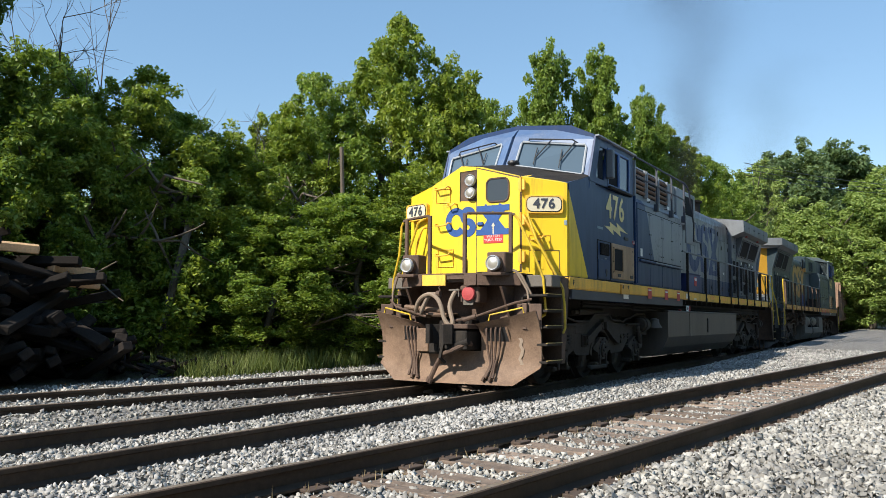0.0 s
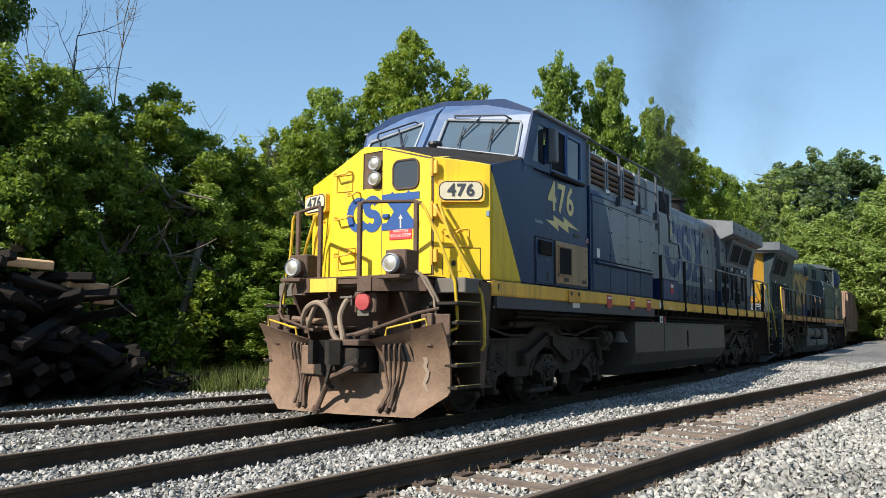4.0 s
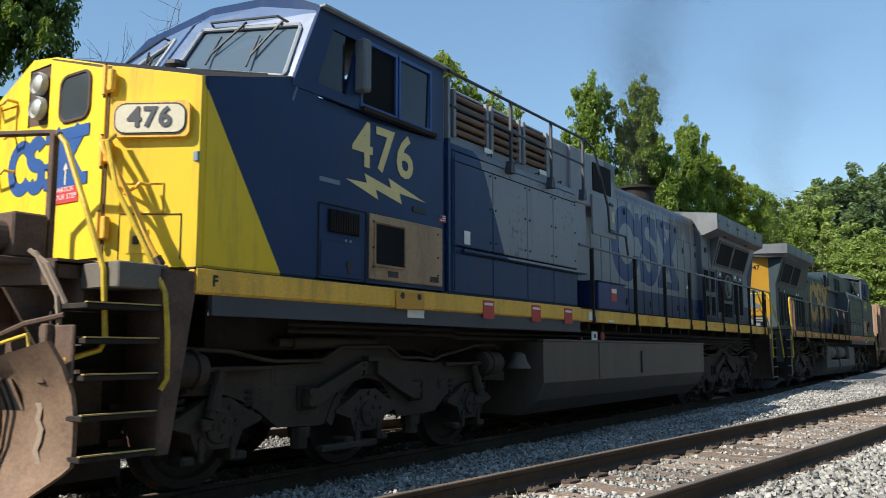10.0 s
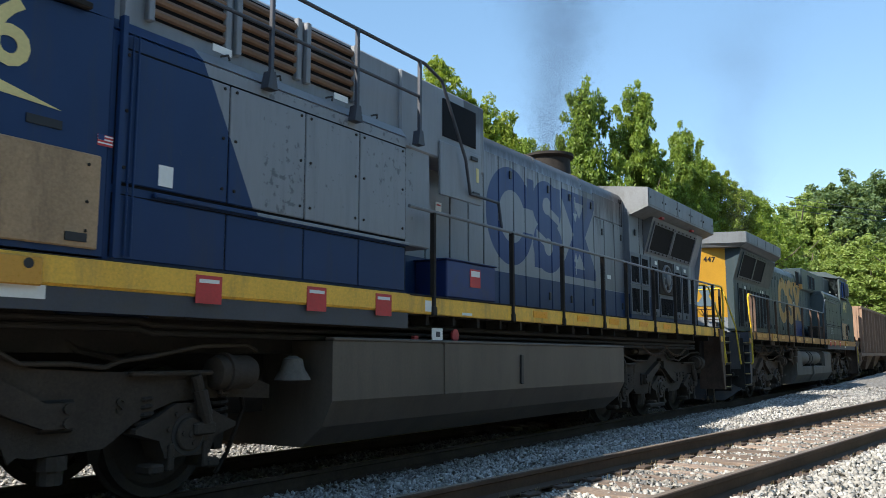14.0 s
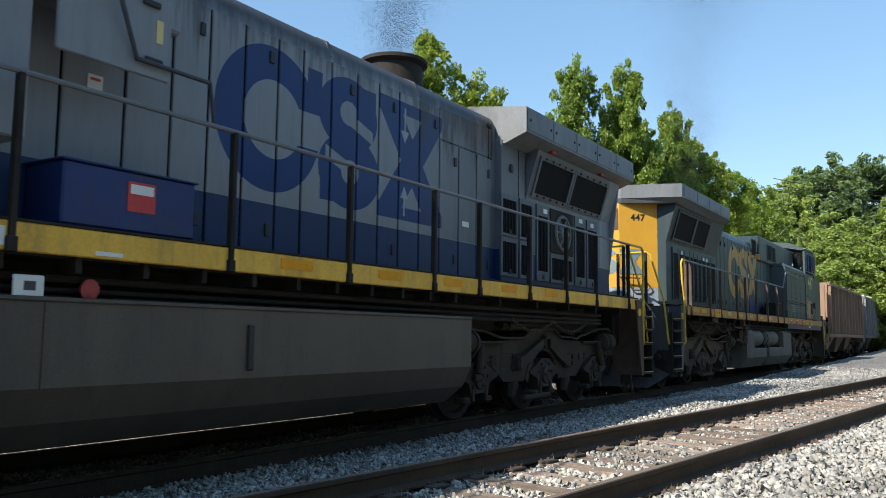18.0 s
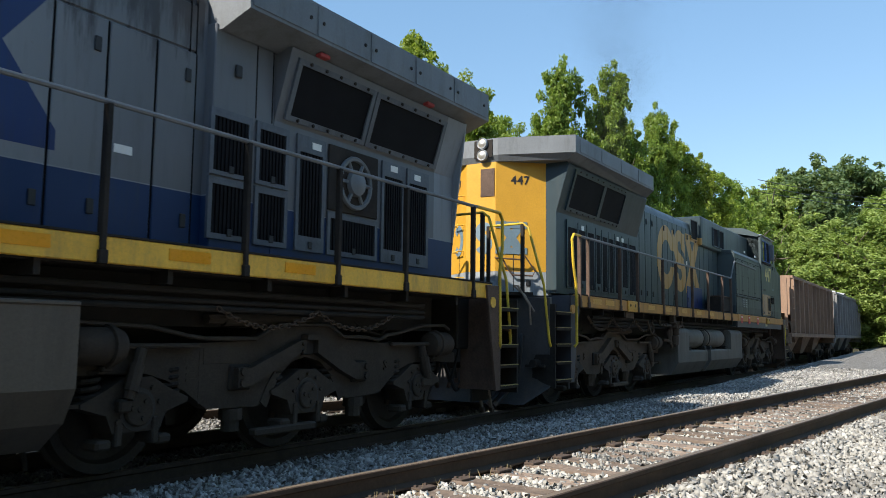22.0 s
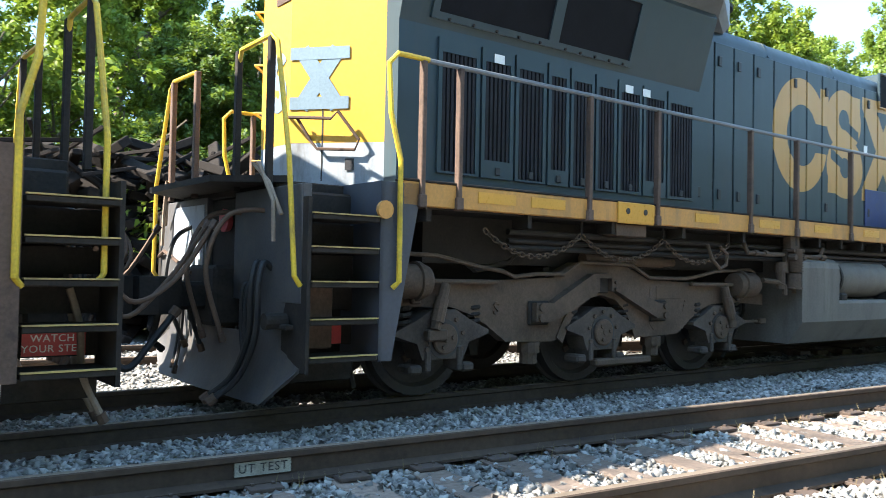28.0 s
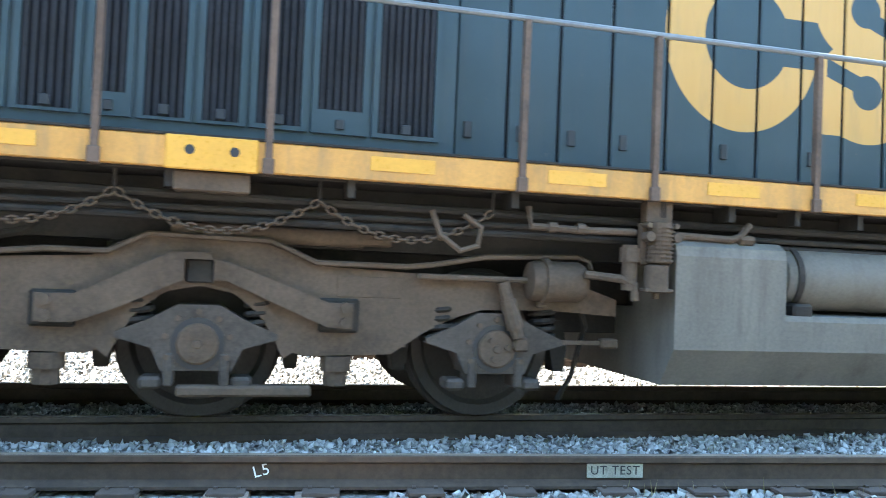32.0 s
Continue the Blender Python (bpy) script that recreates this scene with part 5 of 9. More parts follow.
def square_radiator(eng, mat, x0, x1, wing1):
    """Radiator compartment with a straight front bay, flaring screens and a squared wing with a roof pitch."""
    part("radiator_bay", Shape().box(x0, 6.26, -1.13, 1.13, 1.84, 3.9, 0.01), mat, eng)
    part("radiator_cab", Shape().prism([(-1.13, 1.84), (-1.13, 3.18), (-1.34, 3.88), (1.34, 3.88), (1.13, 3.18), (1.13, 1.84)], "x", 6.26, x1), mat, eng)
    prof = [(-1.51, 3.97), (-1.51, 4.33), (-0.5, 4.46), (0.5, 4.46), (1.51, 4.33), (1.51, 3.97), (1.17, 3.84), (-1.17, 3.84)]
    w = part("radiator_wing", Shape().prism(prof, "x", x0 + 0.03, wing1), M_WGREY, eng, "overhanging grey radiator wing")
    step = (wing1 - x0 - 0.1) / 5
    for sg in (-1, 1):
        for k in range(5):
            x = x0 + 0.06 + k * step
            p = part("wing_panel", Shape().box(x, x + step - 0.03, sg * 1.508, sg * 1.52, 4.0, 4.31, 0.006), M_WGREY, w)
            for dx in (0.08, step - 0.11):
                part("bolt", Shape().cyl((x + dx, sg * 1.518, 4.15), (x + dx, sg * 1.53, 4.15), 0.02, 6), M_DARK, p)
        for x in (6.6, 8.6):
            part("wing_lamp", Shape().box(x, x + 0.15, sg * 1.33, sg * 1.41, 3.88, 3.925, 0.01), M_GLAD, w, "faded red marker under the wing")
        part("bay_grip", Shape().box(5.72, 5.80, sg * 1.13, sg * 1.16, 3.46, 3.58, 0.01), M_BLACK, eng)
        for x, z0 in ((6.0, 1.9), (6.22, 3.14)):
            part("bay_seam", Shape().box(x, x + 0.012, sg * 1.128, sg * 1.134, 3.14, 3.84), M_GRILLE, eng)
        for a, b in ((6.42, 7.60), (7.72, 9.12)):
            def pt(x, z, out=0.0):
                k = (z - 3.18) / 0.70
                return (x, sg * (1.13 + 0.21 * k + out), z)
            f = part("radiator_screen", Shape().sheet(pt(a - 0.05, 3.21, 0.03), pt(b + 0.05, 3.21, 0.03), pt(b + 0.05, 3.80, 0.03), pt(a - 0.05, 3.80, 0.03), 0.03 * -sg, [(0.045, 0.955, 0.09, 0.91)]), M_DOOR, eng, "framed black radiator screen")
            part("mesh_panel", Shape().sheet(pt(a, 3.25, 0.012), pt(b, 3.25, 0.012), pt(b, 3.76, 0.012), pt(a, 3.76, 0.012), 0.01 * -sg), M_GRILLE, f)
            for k in range(5):
                xx = a + (b - a) * (k + 0.5) / 5
                for zz in (3.232, 3.778):
                    q = pt(xx, zz, 0.03)
                    part("bolt", Shape().cyl(q, (q[0], q[1] + sg * 0.015, q[2]), 0.018, 6), M_DARK, f)
    return w


def engine_lamp(eng, x, y, z, d, r=0.1, name="headlight"):
    h = part(name, Shape().lathe((x, y, z), (d, 0, 0), [(0, r * 1.15), (0.04, r * 1.18), (0.06, r * 1.05), (0.045, r * 0.95)], 20), M_SILVER, eng, smooth=True)
    part("lens", Shape().lathe((x + 0.02 * d, y, z), (d, 0, 0), [(0, r), (0.02, r * 0.95), (0.04, r * 0.6), (0.047, 0.01)], 20), M_LAMP, h, "clear round lens", smooth=True)
    return h


def cab_and_nose(eng, paint, yellow):
    """Wide nose, cab with windows, number boards, headlights and wipers."""
    # nose: faceted front, sloping top
    NX = -9.74
    face_x = lambda y: NX + max(0.0, abs(y) - 0.87) * 0.575
    front = [(-9.36, -1.53, 1.82), (NX, -0.88, 1.82), (NX, 0.86, 1.82), (-9.36, 1.53, 1.82),
             (-9.36, -1.53, 3.36), (NX, -0.88, 3.46), (NX, -0.10, 3.69), (NX, 0.26, 3.735), (NX, 0.86, 3.42), (-9.36, 1.53, 3.33)]
    back = [(-8.0, y, z) for _, y, z in front[:4]] + [(-8.0, y, z) for y, z in ((-1.53, 3.72), (-0.88, 3.86), (-0.10, 4.02), (0.26, 4.04), (0.86, 3.86), (1.53, 3.70))]
    s = Shape().add(front + back, [(0, 4, 5, 1), (1, 5, 6, 7, 8, 2), (2, 8, 9, 3), (0, 10, 14, 4), (3, 9, 19, 13), (0, 1, 2, 3, 13, 12, 11, 10),
                                  (4, 14, 15, 5), (5, 15, 16, 6), (6, 16, 17, 7), (7, 17, 18, 8), (8, 18, 19, 9), (10, 11, 12, 13, 19, 18, 17, 16, 15, 14)])
    nose = part("short_hood", s, paint, eng, "bright yellow faceted nose")
    top = Shape()
    for a, b in ((4, 5), (5, 6), (6, 7), (7, 8), (8, 9)):
        p, q = Vector(front[a]), Vector(front[b])
        up = Vector((0, 0, 0.006))
        top.sheet(p + up + Vector((0.06, 0, 0)), q + up + Vector((0.06, 0, 0)), Vector(back[b]) + up, Vector(back[a]) + up, 0.004)
    part("nose_top_mat", top, M_DARK, nose, "dark anti-slip nose top")
    # front door with window, hinges
    d = part("nose_door", Shape().prism([(-0.86, 1.9), (-0.06, 1.9), (-0.06, 3.665), (-0.86, 3.435)], "x", NX - 0.025, NX + 0.005), yellow, nose, "yellow nose door with small window")
    part("door_gap", Shape().prism([(-0.885, 1.88), (-0.035, 1.88), (-0.035, 3.69), (-0.885, 3.455)], "x", NX - 0.006, NX + 0.004), M_STEEL, nose)
    part("door_window", Shape().prism(rounded(-0.65, -0.255, 3.08, 3.455, 0.09), "x", NX - 0.033, NX - 0.02), M_PANE, d, "grey door window")
    rim_ = rounded(-0.66, -0.245, 3.07, 3.465, 0.095)
    part("window_gasket", Shape().tube([(NX - 0.03, a, b) for a, b in rim_ + rim_[:1]], 0.017, 6), M_STEEL, d)
    for z in (2.13, 2.74, 3.32):
        part("hinge", Shape().box(NX - 0.05, NX, -0.96, -0.84, z - 0.09, z + 0.09, 0.008).cyl((NX - 0.055, -0.89, z - 0.12), (NX - 0.055, -0.89, z + 0.12), 0.02, 8), M_STRIPE, d, "door hinge")
        part("hinge_pin", Shape().cyl((NX - 0.055, -0.89, z - 0.14), (NX - 0.055, -0.89, z + 0.14), 0.012, 6), M_STEEL, d)
    part("door_latch", Shape().box(NX - 0.06, NX - 0.02, -0.19, -0.08, 2.68, 2.74, 0.01), M_DBLUE, d)
    # recessed headlight pair
    part("lamp_recess", Shape().prism([(-0.035, 3.11), (0.275, 3.13), (0.275, 3.62), (-0.035, 3.63)], "x", NX - 0.004, NX + 0.01), M_STEEL, nose, "dark recess round the headlights")
    part("recess_edge", Shape().tube([(NX - 0.006, 0.28, 3.12), (NX - 0.006, 0.28, 3.63), (NX - 0.006, -0.035, 3.64)], 0.008, 5), M_BLACK, nose)
    for z in (3.25, 3.465):
        engine_lamp(nose, NX - 0.03, 0.06, z, -1, 0.088)
    # number boards
    for sg in (-1, 1):
        p0, p1 = Vector((-9.72, sg * 0.93, 0)), Vector((-9.40 if sg < 0 else -9.55, sg * 1.47, 0))
        n = Vector((-(p1 - p0).y * (1 if sg > 0 else -1), (p1 - p0).x * (1 if sg > 0 else -1), 0)).normalized()
        up = Vector((0, 0, 1))
        m_ = lambda u, v, o: p0 + (p1 - p0) * u + up * v + n * o

        def capsule(u0, u1, z0, z1, r, o0, o1):
            """A plate with rounded corners on the board's plane."""
            w_ = (p1 - p0).length
            pts = []
            for cu, cz, a0 in ((u1 * w_ - r, z1 - r, 0), (u0 * w_ + r, z1 - r, 90), (u0 * w_ + r, z0 + r, 180), (u1 * w_ - r, z0 + r, 270)):
                for k in range(5):
                    a_ = math.radians(a0 + k * 22.5)
                    pts.append(((cu + r * math.cos(a_)) / w_, cz + r * math.sin(a_)))
            q_ = len(pts)
            return Shape().add([m_(u, v, o1) for u, v in pts] + [m_(u, v, o0) for u, v in pts], [tuple(range(q_)), tuple(range(2 * q_ - 1, q_ - 1, -1))] + [(k, (k + 1) % q_, q_ + (k + 1) % q_, q_ + k) for k in range(q_)])
        if sg > 0:
            part("board_mount", Shape().box(-9.6, -9.4, 1.0, 1.46, 2.88, 3.11, 0.01), M_STRIPE, nose)
        bd = part("number_board", capsule(0.0, 1.0, 2.85, 3.145, 0.05, -0.01, 0.05), M_STRIPE, nose, "number board with dark numbers on cream")
        part("board_frame", capsule(0.035, 0.965, 2.87, 3.125, 0.09, 0.048, 0.056), M_BLACK, bd)
        part("board_face", capsule(0.055, 0.945, 2.884, 3.111, 0.08, 0.05, 0.062), M_CREAM, bd)
        c = m_(0.5, 3.0, 0.068)
        ang = math.degrees(math.atan2(n.y, n.x)) + 90
        lettering("board_number", "476" if paint is M_OLD else "447", 0.225, 0.002, M_SLATE, bd, pose(c.x, c.y, c.z, 90, 0, ang), 0.006)
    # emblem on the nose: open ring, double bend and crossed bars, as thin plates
    flat = lambda x_: (lambda u, v, o: Vector((x_ - o, -u, 2.765 + v)))
    open_ring(flat(NX - 0.001), -0.36, 0.5, 0.115, M_DBLUE, nose)
    double_bend(flat(NX - 0.003), -0.125, 0.52, 0.12, M_DBLUE, nose)
    crossed_bars(flat(NX - 0.027), 0.365, 0.5, 0.31, M_DBLUE, nose)
    sgn = part("warning_plate", Shape().box(NX - 0.034, NX - 0.024, -0.56, -0.19, 2.375, 2.515, 0.004), M_RED, nose, "red warning plate")
    lettering("warning_text", "WATCH\nYOUR STEP", 0.062, 0.001, M_WHITE, sgn, pose(NX - 0.036, -0.375, 2.46, 90, 0, -90))
    part("arrow_mark", Shape().prism([(-0.385, 2.53), (-0.365, 2.53), (-0.365, 2.66), (-0.34, 2.66), (-0.375, 2.72), (-0.41, 2.66), (-0.385, 2.66)], "x", NX - 0.036, NX - 0.032), M_CREAM, nose, "pale arrow mark")
    # grab irons on the nose
    for y, z, w in ((0.62, 3.36, 0.26), (0.42, 3.05, 0.14), (0.60, 2.72, 0.26), (0.58, 2.2, 0.28), (-1.12, 2.43, 0.26)):
        xa = face_x(y)
        part("grab_iron", Shape().tube([(xa, y - w / 2, z + 0.03), (xa - 0.1, y - w / 2, z + 0.03), (xa - 0.11, y - w / 2 + 0.02, z), (xa - 0.11 + (0.05 if y < 0 else 0), y + w / 2 - 0.02, z - 0.02), (xa - 0.1, y + w / 2, z + 0.02), (xa, y + w / 2, z + 0.02)], 0.014, 6), M_STRIPE, nose, "small grab iron")
    for y, z, w, h_ in ((0.62, 3.12, 0.28, 0.24), (0.56, 2.0, 0.3, 0.3), (-1.14, 2.25, 0.3, 0.24)):
        xa = face_x(y) - 0.008
        part("hatch_frame", Shape().tube([(face_x(y + a) - 0.008, y + a, z + b) for a, b in ((-w / 2, 0), (w / 2, 0), (w / 2, h_), (-w / 2, h_), (-w / 2, 0))], 0.007, 5), M_STRIPE, nose)
    xa = face_x(-1.12)
    part("latch_plate", Shape().sheet((face_x(-1.05) - 0.012, -1.05, 1.93), (face_x(-1.2) - 0.012, -1.2, 1.93), (face_x(-1.2) - 0.012, -1.2, 2.12), (face_x(-1.05) - 0.012, -1.05, 2.12), 0.01), yellow, nose)
    part("latch_grip", Shape().box(xa - 0.035, xa + 0.0, -1.15, -1.09, 2.0, 2.07, 0.01), M_BLACK, nose)
    part("nose_hatch", Shape().tube([(face_x(y_) - 0.004, y_, z_) for y_, z_ in ((-0.99, 1.88), (-0.99, 2.24), (-1.42, 2.24), (-1.42, 1.88))], 0.006, 5), M_STEEL, nose)
    part("corner_tag", Shape().box(-9.385, -9.36, -1.535, -1.45, 2.66, 2.74, 0.004), M_EGREY, nose)
    hose(nose, [(NX - 0.02, -0.92, 2.82), (NX - 0.12, -0.99, 2.76), (NX - 0.06, -1.1, 2.55), (NX + 0.02, -1.22, 2.3), (NX + 0.08, -1.34, 2.0), (NX + 0.12, -1.4, 1.88)], 0.022, M_STRIPE)
    hose(nose, [(NX - 0.02, 0.95, 2.7), (NX - 0.08, 1.0, 2.66), (NX + 0.0, 1.15, 2.4), (NX + 0.1, 1.3, 2.0)], 0.018, M_STRIPE)
    # cab shell
    zt = 4.42
    cab = part("cab", Shape().box(-8.0, -5.9, -1.50, 1.50, 1.84, 3.55).box(-5.9, -5.9, -1.5, 1.5, 3.55, 4.4), paint, eng)
    part("cab_floor", Shape().box(-8.3, -5.9, -1.45, 1.45, 3.5, 3.56), M_DARK, cab)
    part("cab_seat", Shape().box(-7.1, -6.7, -0.95, -0.5, 3.56, 3.75, 0.03).box(-6.8, -6.65, -0.95, -0.5, 3.7, 4.2, 0.04), M_RUBBER, cab)
    for sg in (-1, 1):
        L = -8.36
        side = Shape()
        w = 2.54
        holes = [((-8.06 + 8.36) / w, (-7.62 + 8.36) / w, 0.12, 0.82), ((-7.38 + 8.36) / w, (-6.16 + 8.36) / w, 0.08, 0.86)]
        side.sheet((L, sg * 1.54, 3.56), (-5.9, sg * 1.54, 3.56), (-5.9, sg * 1.54, zt), (L + 0.36, sg * 1.54, zt), 0.04 * -sg, holes)
        side.sheet((-9.3, sg * 1.54, 1.84), (-5.9, sg * 1.54, 1.84), (-5.9, sg * 1.54, 3.56), (-9.3, sg * 1.54, 3.36), 0.02 * -sg)
        part("cab_side", side, paint, cab)
        part("quarter_window", Shape().box(-8.02, -7.62, sg * 1.515, sg * 1.525, 3.64, 4.28), M_GLASS, cab, "dark quarter window")
        for a, b in ((-7.38, -6.8), (-6.74, -6.16)):
            # forward pane is a black sheet, for the dark inside an open window
            part("sliding_window", Shape().box(a, b, sg * 1.51, sg * 1.525, 3.62, 4.3), M_GRILLE if a < -7 else M_GLASS, cab, "dark sliding cab window")
            fr = Shape()
            for x in (a, b):
                fr.box(x - 0.018, x + 0.018, sg * 1.50, sg * 1.55, 3.6, 4.32, 0.004)
            fr.box(a, b, sg * 1.50, sg * 1.55, 3.6, 3.64).box(a, b, sg * 1.50, sg * 1.55, 4.28, 4.32)
            part("window_frame", fr, M_DBLUE, cab)
        part("wind_deflector", Shape().box(-7.5, -7.38, sg * 1.54, sg * 1.68, 3.72, 4.26, 0.02), M_WGREY, cab, "grey mirror and wind deflector")
        part("arm_rest", Shape().box(-7.4, -6.1, sg * 1.54, sg * 1.60, 3.55, 3.60, 0.01), M_DARK, cab)
        part("drip_rail", Shape().box(-8.0, -5.8, sg * 1.52, sg * 1.60, 4.42, 4.45, 0.006), M_LGREY, cab)
        part("battery_box", Shape().box(-7.25, -5.95, sg * 1.54, sg * 1.565, 1.88, 2.54, 0.01), M_SANDBOX, cab, "stained beige cabinet door")
        part("box_mesh", Shape().box(-7.16, -6.7, sg * 1.565, sg * 1.578, 2.04, 2.44), M_GRILLE, cab)
        part("box_louver", Shape().box(-7.85, -7.4, sg * 1.54, sg * 1.56, 2.28, 2.5, 0.01), M_GRILLE, cab)
        for x in (-6.95, -6.2):
            part("box_handle", Shape().box(x, x + 0.16, sg * 1.565, sg * 1.575, 1.92, 1.98), M_BLACK, cab)
        part("cab_access_plate", Shape().box(-7.95, -7.35, sg * 1.54, sg * 1.552, 1.86, 2.2, 0.02), paint, cab)
        part("panel_frame", Shape().tube([(-7.98, sg * 1.541, 1.84), (-7.98, sg * 1.541, 2.54), (-7.29, sg * 1.541, 2.54), (-7.29, sg * 1.541, 1.84)], 0.011, 5), M_DARK, cab, "dark seam round the side panel")
        for k in range(12):
            part("vent_bar", Shape().box(-7.83 + 0.036 * k, -7.815 + 0.036 * k, sg * 1.56, sg * 1.572, 2.29, 2.49), M_DARK, cab)
        for x in (-7.6, -7.53):
            part("panel_screw", Shape().cyl((x, sg * 1.54, 2.22), (x, sg * 1.556, 2.22), 0.014, 8), M_LGREY, cab)
        part("turn_latch", Shape().cyl((-7.55, sg * 1.552, 1.99), (-7.55, sg * 1.56, 1.99), 0.045, 12).box(-7.575, -7.525, sg * 1.552, sg * 1.558, 1.9, 2.0), M_BLACK, cab, "black turn latch")
        part("data_plate", Shape().box(-7.98, -7.69, sg * 1.541, sg * 1.545, 2.745, 2.79), M_EGREY, cab, "small grey data plate")
        for x in (-7.2, -6.05):
            for z in (2.0, 2.2, 2.46):
                part("panel_screw", Shape().cyl((x, sg * 1.56, z), (x, sg * 1.573, z), 0.012, 6), M_DARK, cab)
        part("mesh_frame", Shape().tube([(a_, sg * 1.575, b_) for a_, b_ in ((-7.18, 2.02), (-7.18, 2.46), (-6.68, 2.46), (-6.68, 2.02), (-7.18, 2.02))], 0.014, 5), M_SANDBOX, cab)
        part("vent_slot", Shape().box(-6.5, -6.25, sg * 1.54, sg * 1.55, 2.66, 2.72), M_BLACK, cab)
        part("flag_decal", Shape().box(-5.98, -5.86, sg * 1.541, sg * 1.545, 2.62, 2.70), M_RED, cab, "small flag sticker in red and white")
        for z in (2.635, 2.66, 2.685):
            part("flag_stripe", Shape().box(-5.98, -5.86, sg * 1.545, sg * 1.547, z, z + 0.01), M_WHITE, cab)
        part("flag_corner", Shape().box(-5.98, -5.93, sg * 1.547, sg * 1.549, 2.66, 2.70), M_BOXBLUE, cab)
        part("cab_seam", Shape().box(-5.83, -5.79, sg * 1.50, sg * 1.565, 1.84, 4.35), paint, cab)
    # front wall: two panes in each of two facets, brow and roof
    for sg in (-1, 1):
        a0, a1 = Vector((-8.75, sg * 0.03, 3.72)), Vector((-8.36, sg * 1.54, 3.40))
        b0, b1 = Vector((-8.22, sg * 0.03, 4.52)), Vector((-8.02, sg * 1.54, 4.36))
        f = Shape().sheet(a0, a1, b1, b0, -0.05 * sg, [(0.12, 0.90, 0.26, 0.86)])
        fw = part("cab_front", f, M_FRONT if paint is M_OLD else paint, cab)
        q = lambda u, v, o=0.0: (a0 * (1 - u) + a1 * u) * (1 - v) + (b0 * (1 - u) + b1 * u) * v + Vector((-o, 0, 0))
        part("windshield", Shape().sheet(q(0.12, 0.26, -0.02), q(0.90, 0.26, -0.02), q(0.90, 0.86, -0.02), q(0.12, 0.86, -0.02), -0.01 * sg), M_SCREEN, fw, "sky-reflecting windshield pane")
        rim = [(0.13, 0.26), (0.89, 0.26), (0.905, 0.30), (0.905, 0.82), (0.89, 0.87), (0.13, 0.87), (0.115, 0.82), (0.115, 0.30), (0.13, 0.26)]
        part("windshield_gasket", Shape().tube([q(u, v, 0.015) for u, v in rim], 0.022, 6), M_SILVER, fw, "silver rounded windshield gasket")
        for u in (0.36, 0.66):
            part("wiper", Shape().tube([q(u + 0.12, 0.93, 0.05), q(u + 0.04, 0.70, 0.05), q(u - 0.03, 0.48, 0.045)], 0.012, 6).tube([q(u - 0.03, 0.74, 0.04), q(u - 0.03, 0.34, 0.04)], 0.01, 6), M_BLACK, fw, "black wiper")
        part("wiper_bar", Shape().tube([q(0.2, 0.90, 0.02), q(0.22, 0.93, 0.1), q(0.75, 0.95, 0.1), q(0.80, 0.90, 0.02)], 0.013, 6), M_BLACK, fw)
        part("lower_bar", Shape().tube([q(0.3, 0.18, 0.02), q(0.3, 0.24, 0.12), q(0.85, 0.24, 0.12), q(0.85, 0.18, 0.02)], 0.012, 6), M_BLACK, fw)
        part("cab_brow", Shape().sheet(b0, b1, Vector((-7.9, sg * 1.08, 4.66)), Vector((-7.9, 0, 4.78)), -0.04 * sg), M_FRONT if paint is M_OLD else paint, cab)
    prof = [(-1.54, 4.40), (-1.50, 4.46), (-1.06, 4.67), (0, 4.78), (1.06, 4.67), (1.50, 4.46), (1.54, 4.40), (1.45, 4.38), (0, 4.68), (-1.45, 4.38)]
    part("cab_roof", Shape().prism(prof, "x", -8.0, -5.8), paint, cab)
    horn = Shape().box(-8.6, -8.45, -0.25, -0.05, 3.86, 3.92, 0.02).lathe((-8.55, -0.15, 3.9), (0, 0, 1), [(0, 0.08), (0.05, 0.11), (0.09, 0.1), (0.1, 0.02)], 14)
    part("nose_beacon", horn, M_BLACK, eng)
    for k in (-1, 1):
        lettering("cab_number", "476" if paint is M_OLD else "447", 0.64, 0.002, M_NUM, cab, pose(-7.0, k * 1.546, 3.2, 90, 0, 0 if k < 0 else 180), 0.012)
    for sg in (-1, 1):
        if paint is M_OLD:
            top_ = [(-7.54, 2.83), (-7.22, 2.84), (-7.26, 2.93), (-6.82, 2.85), (-6.87, 2.95), (-6.2, 2.79), (-6.68, 2.82), (-6.64, 2.71), (-7.08, 2.80), (-7.04, 2.70)]
            part("lightning_stripe", Shape().prism([(a_ - 0.06, b_) for a_, b_ in top_], "y", sg * 1.5405, sg * 1.545), M_NUM, cab, "yellow zigzag stripe")


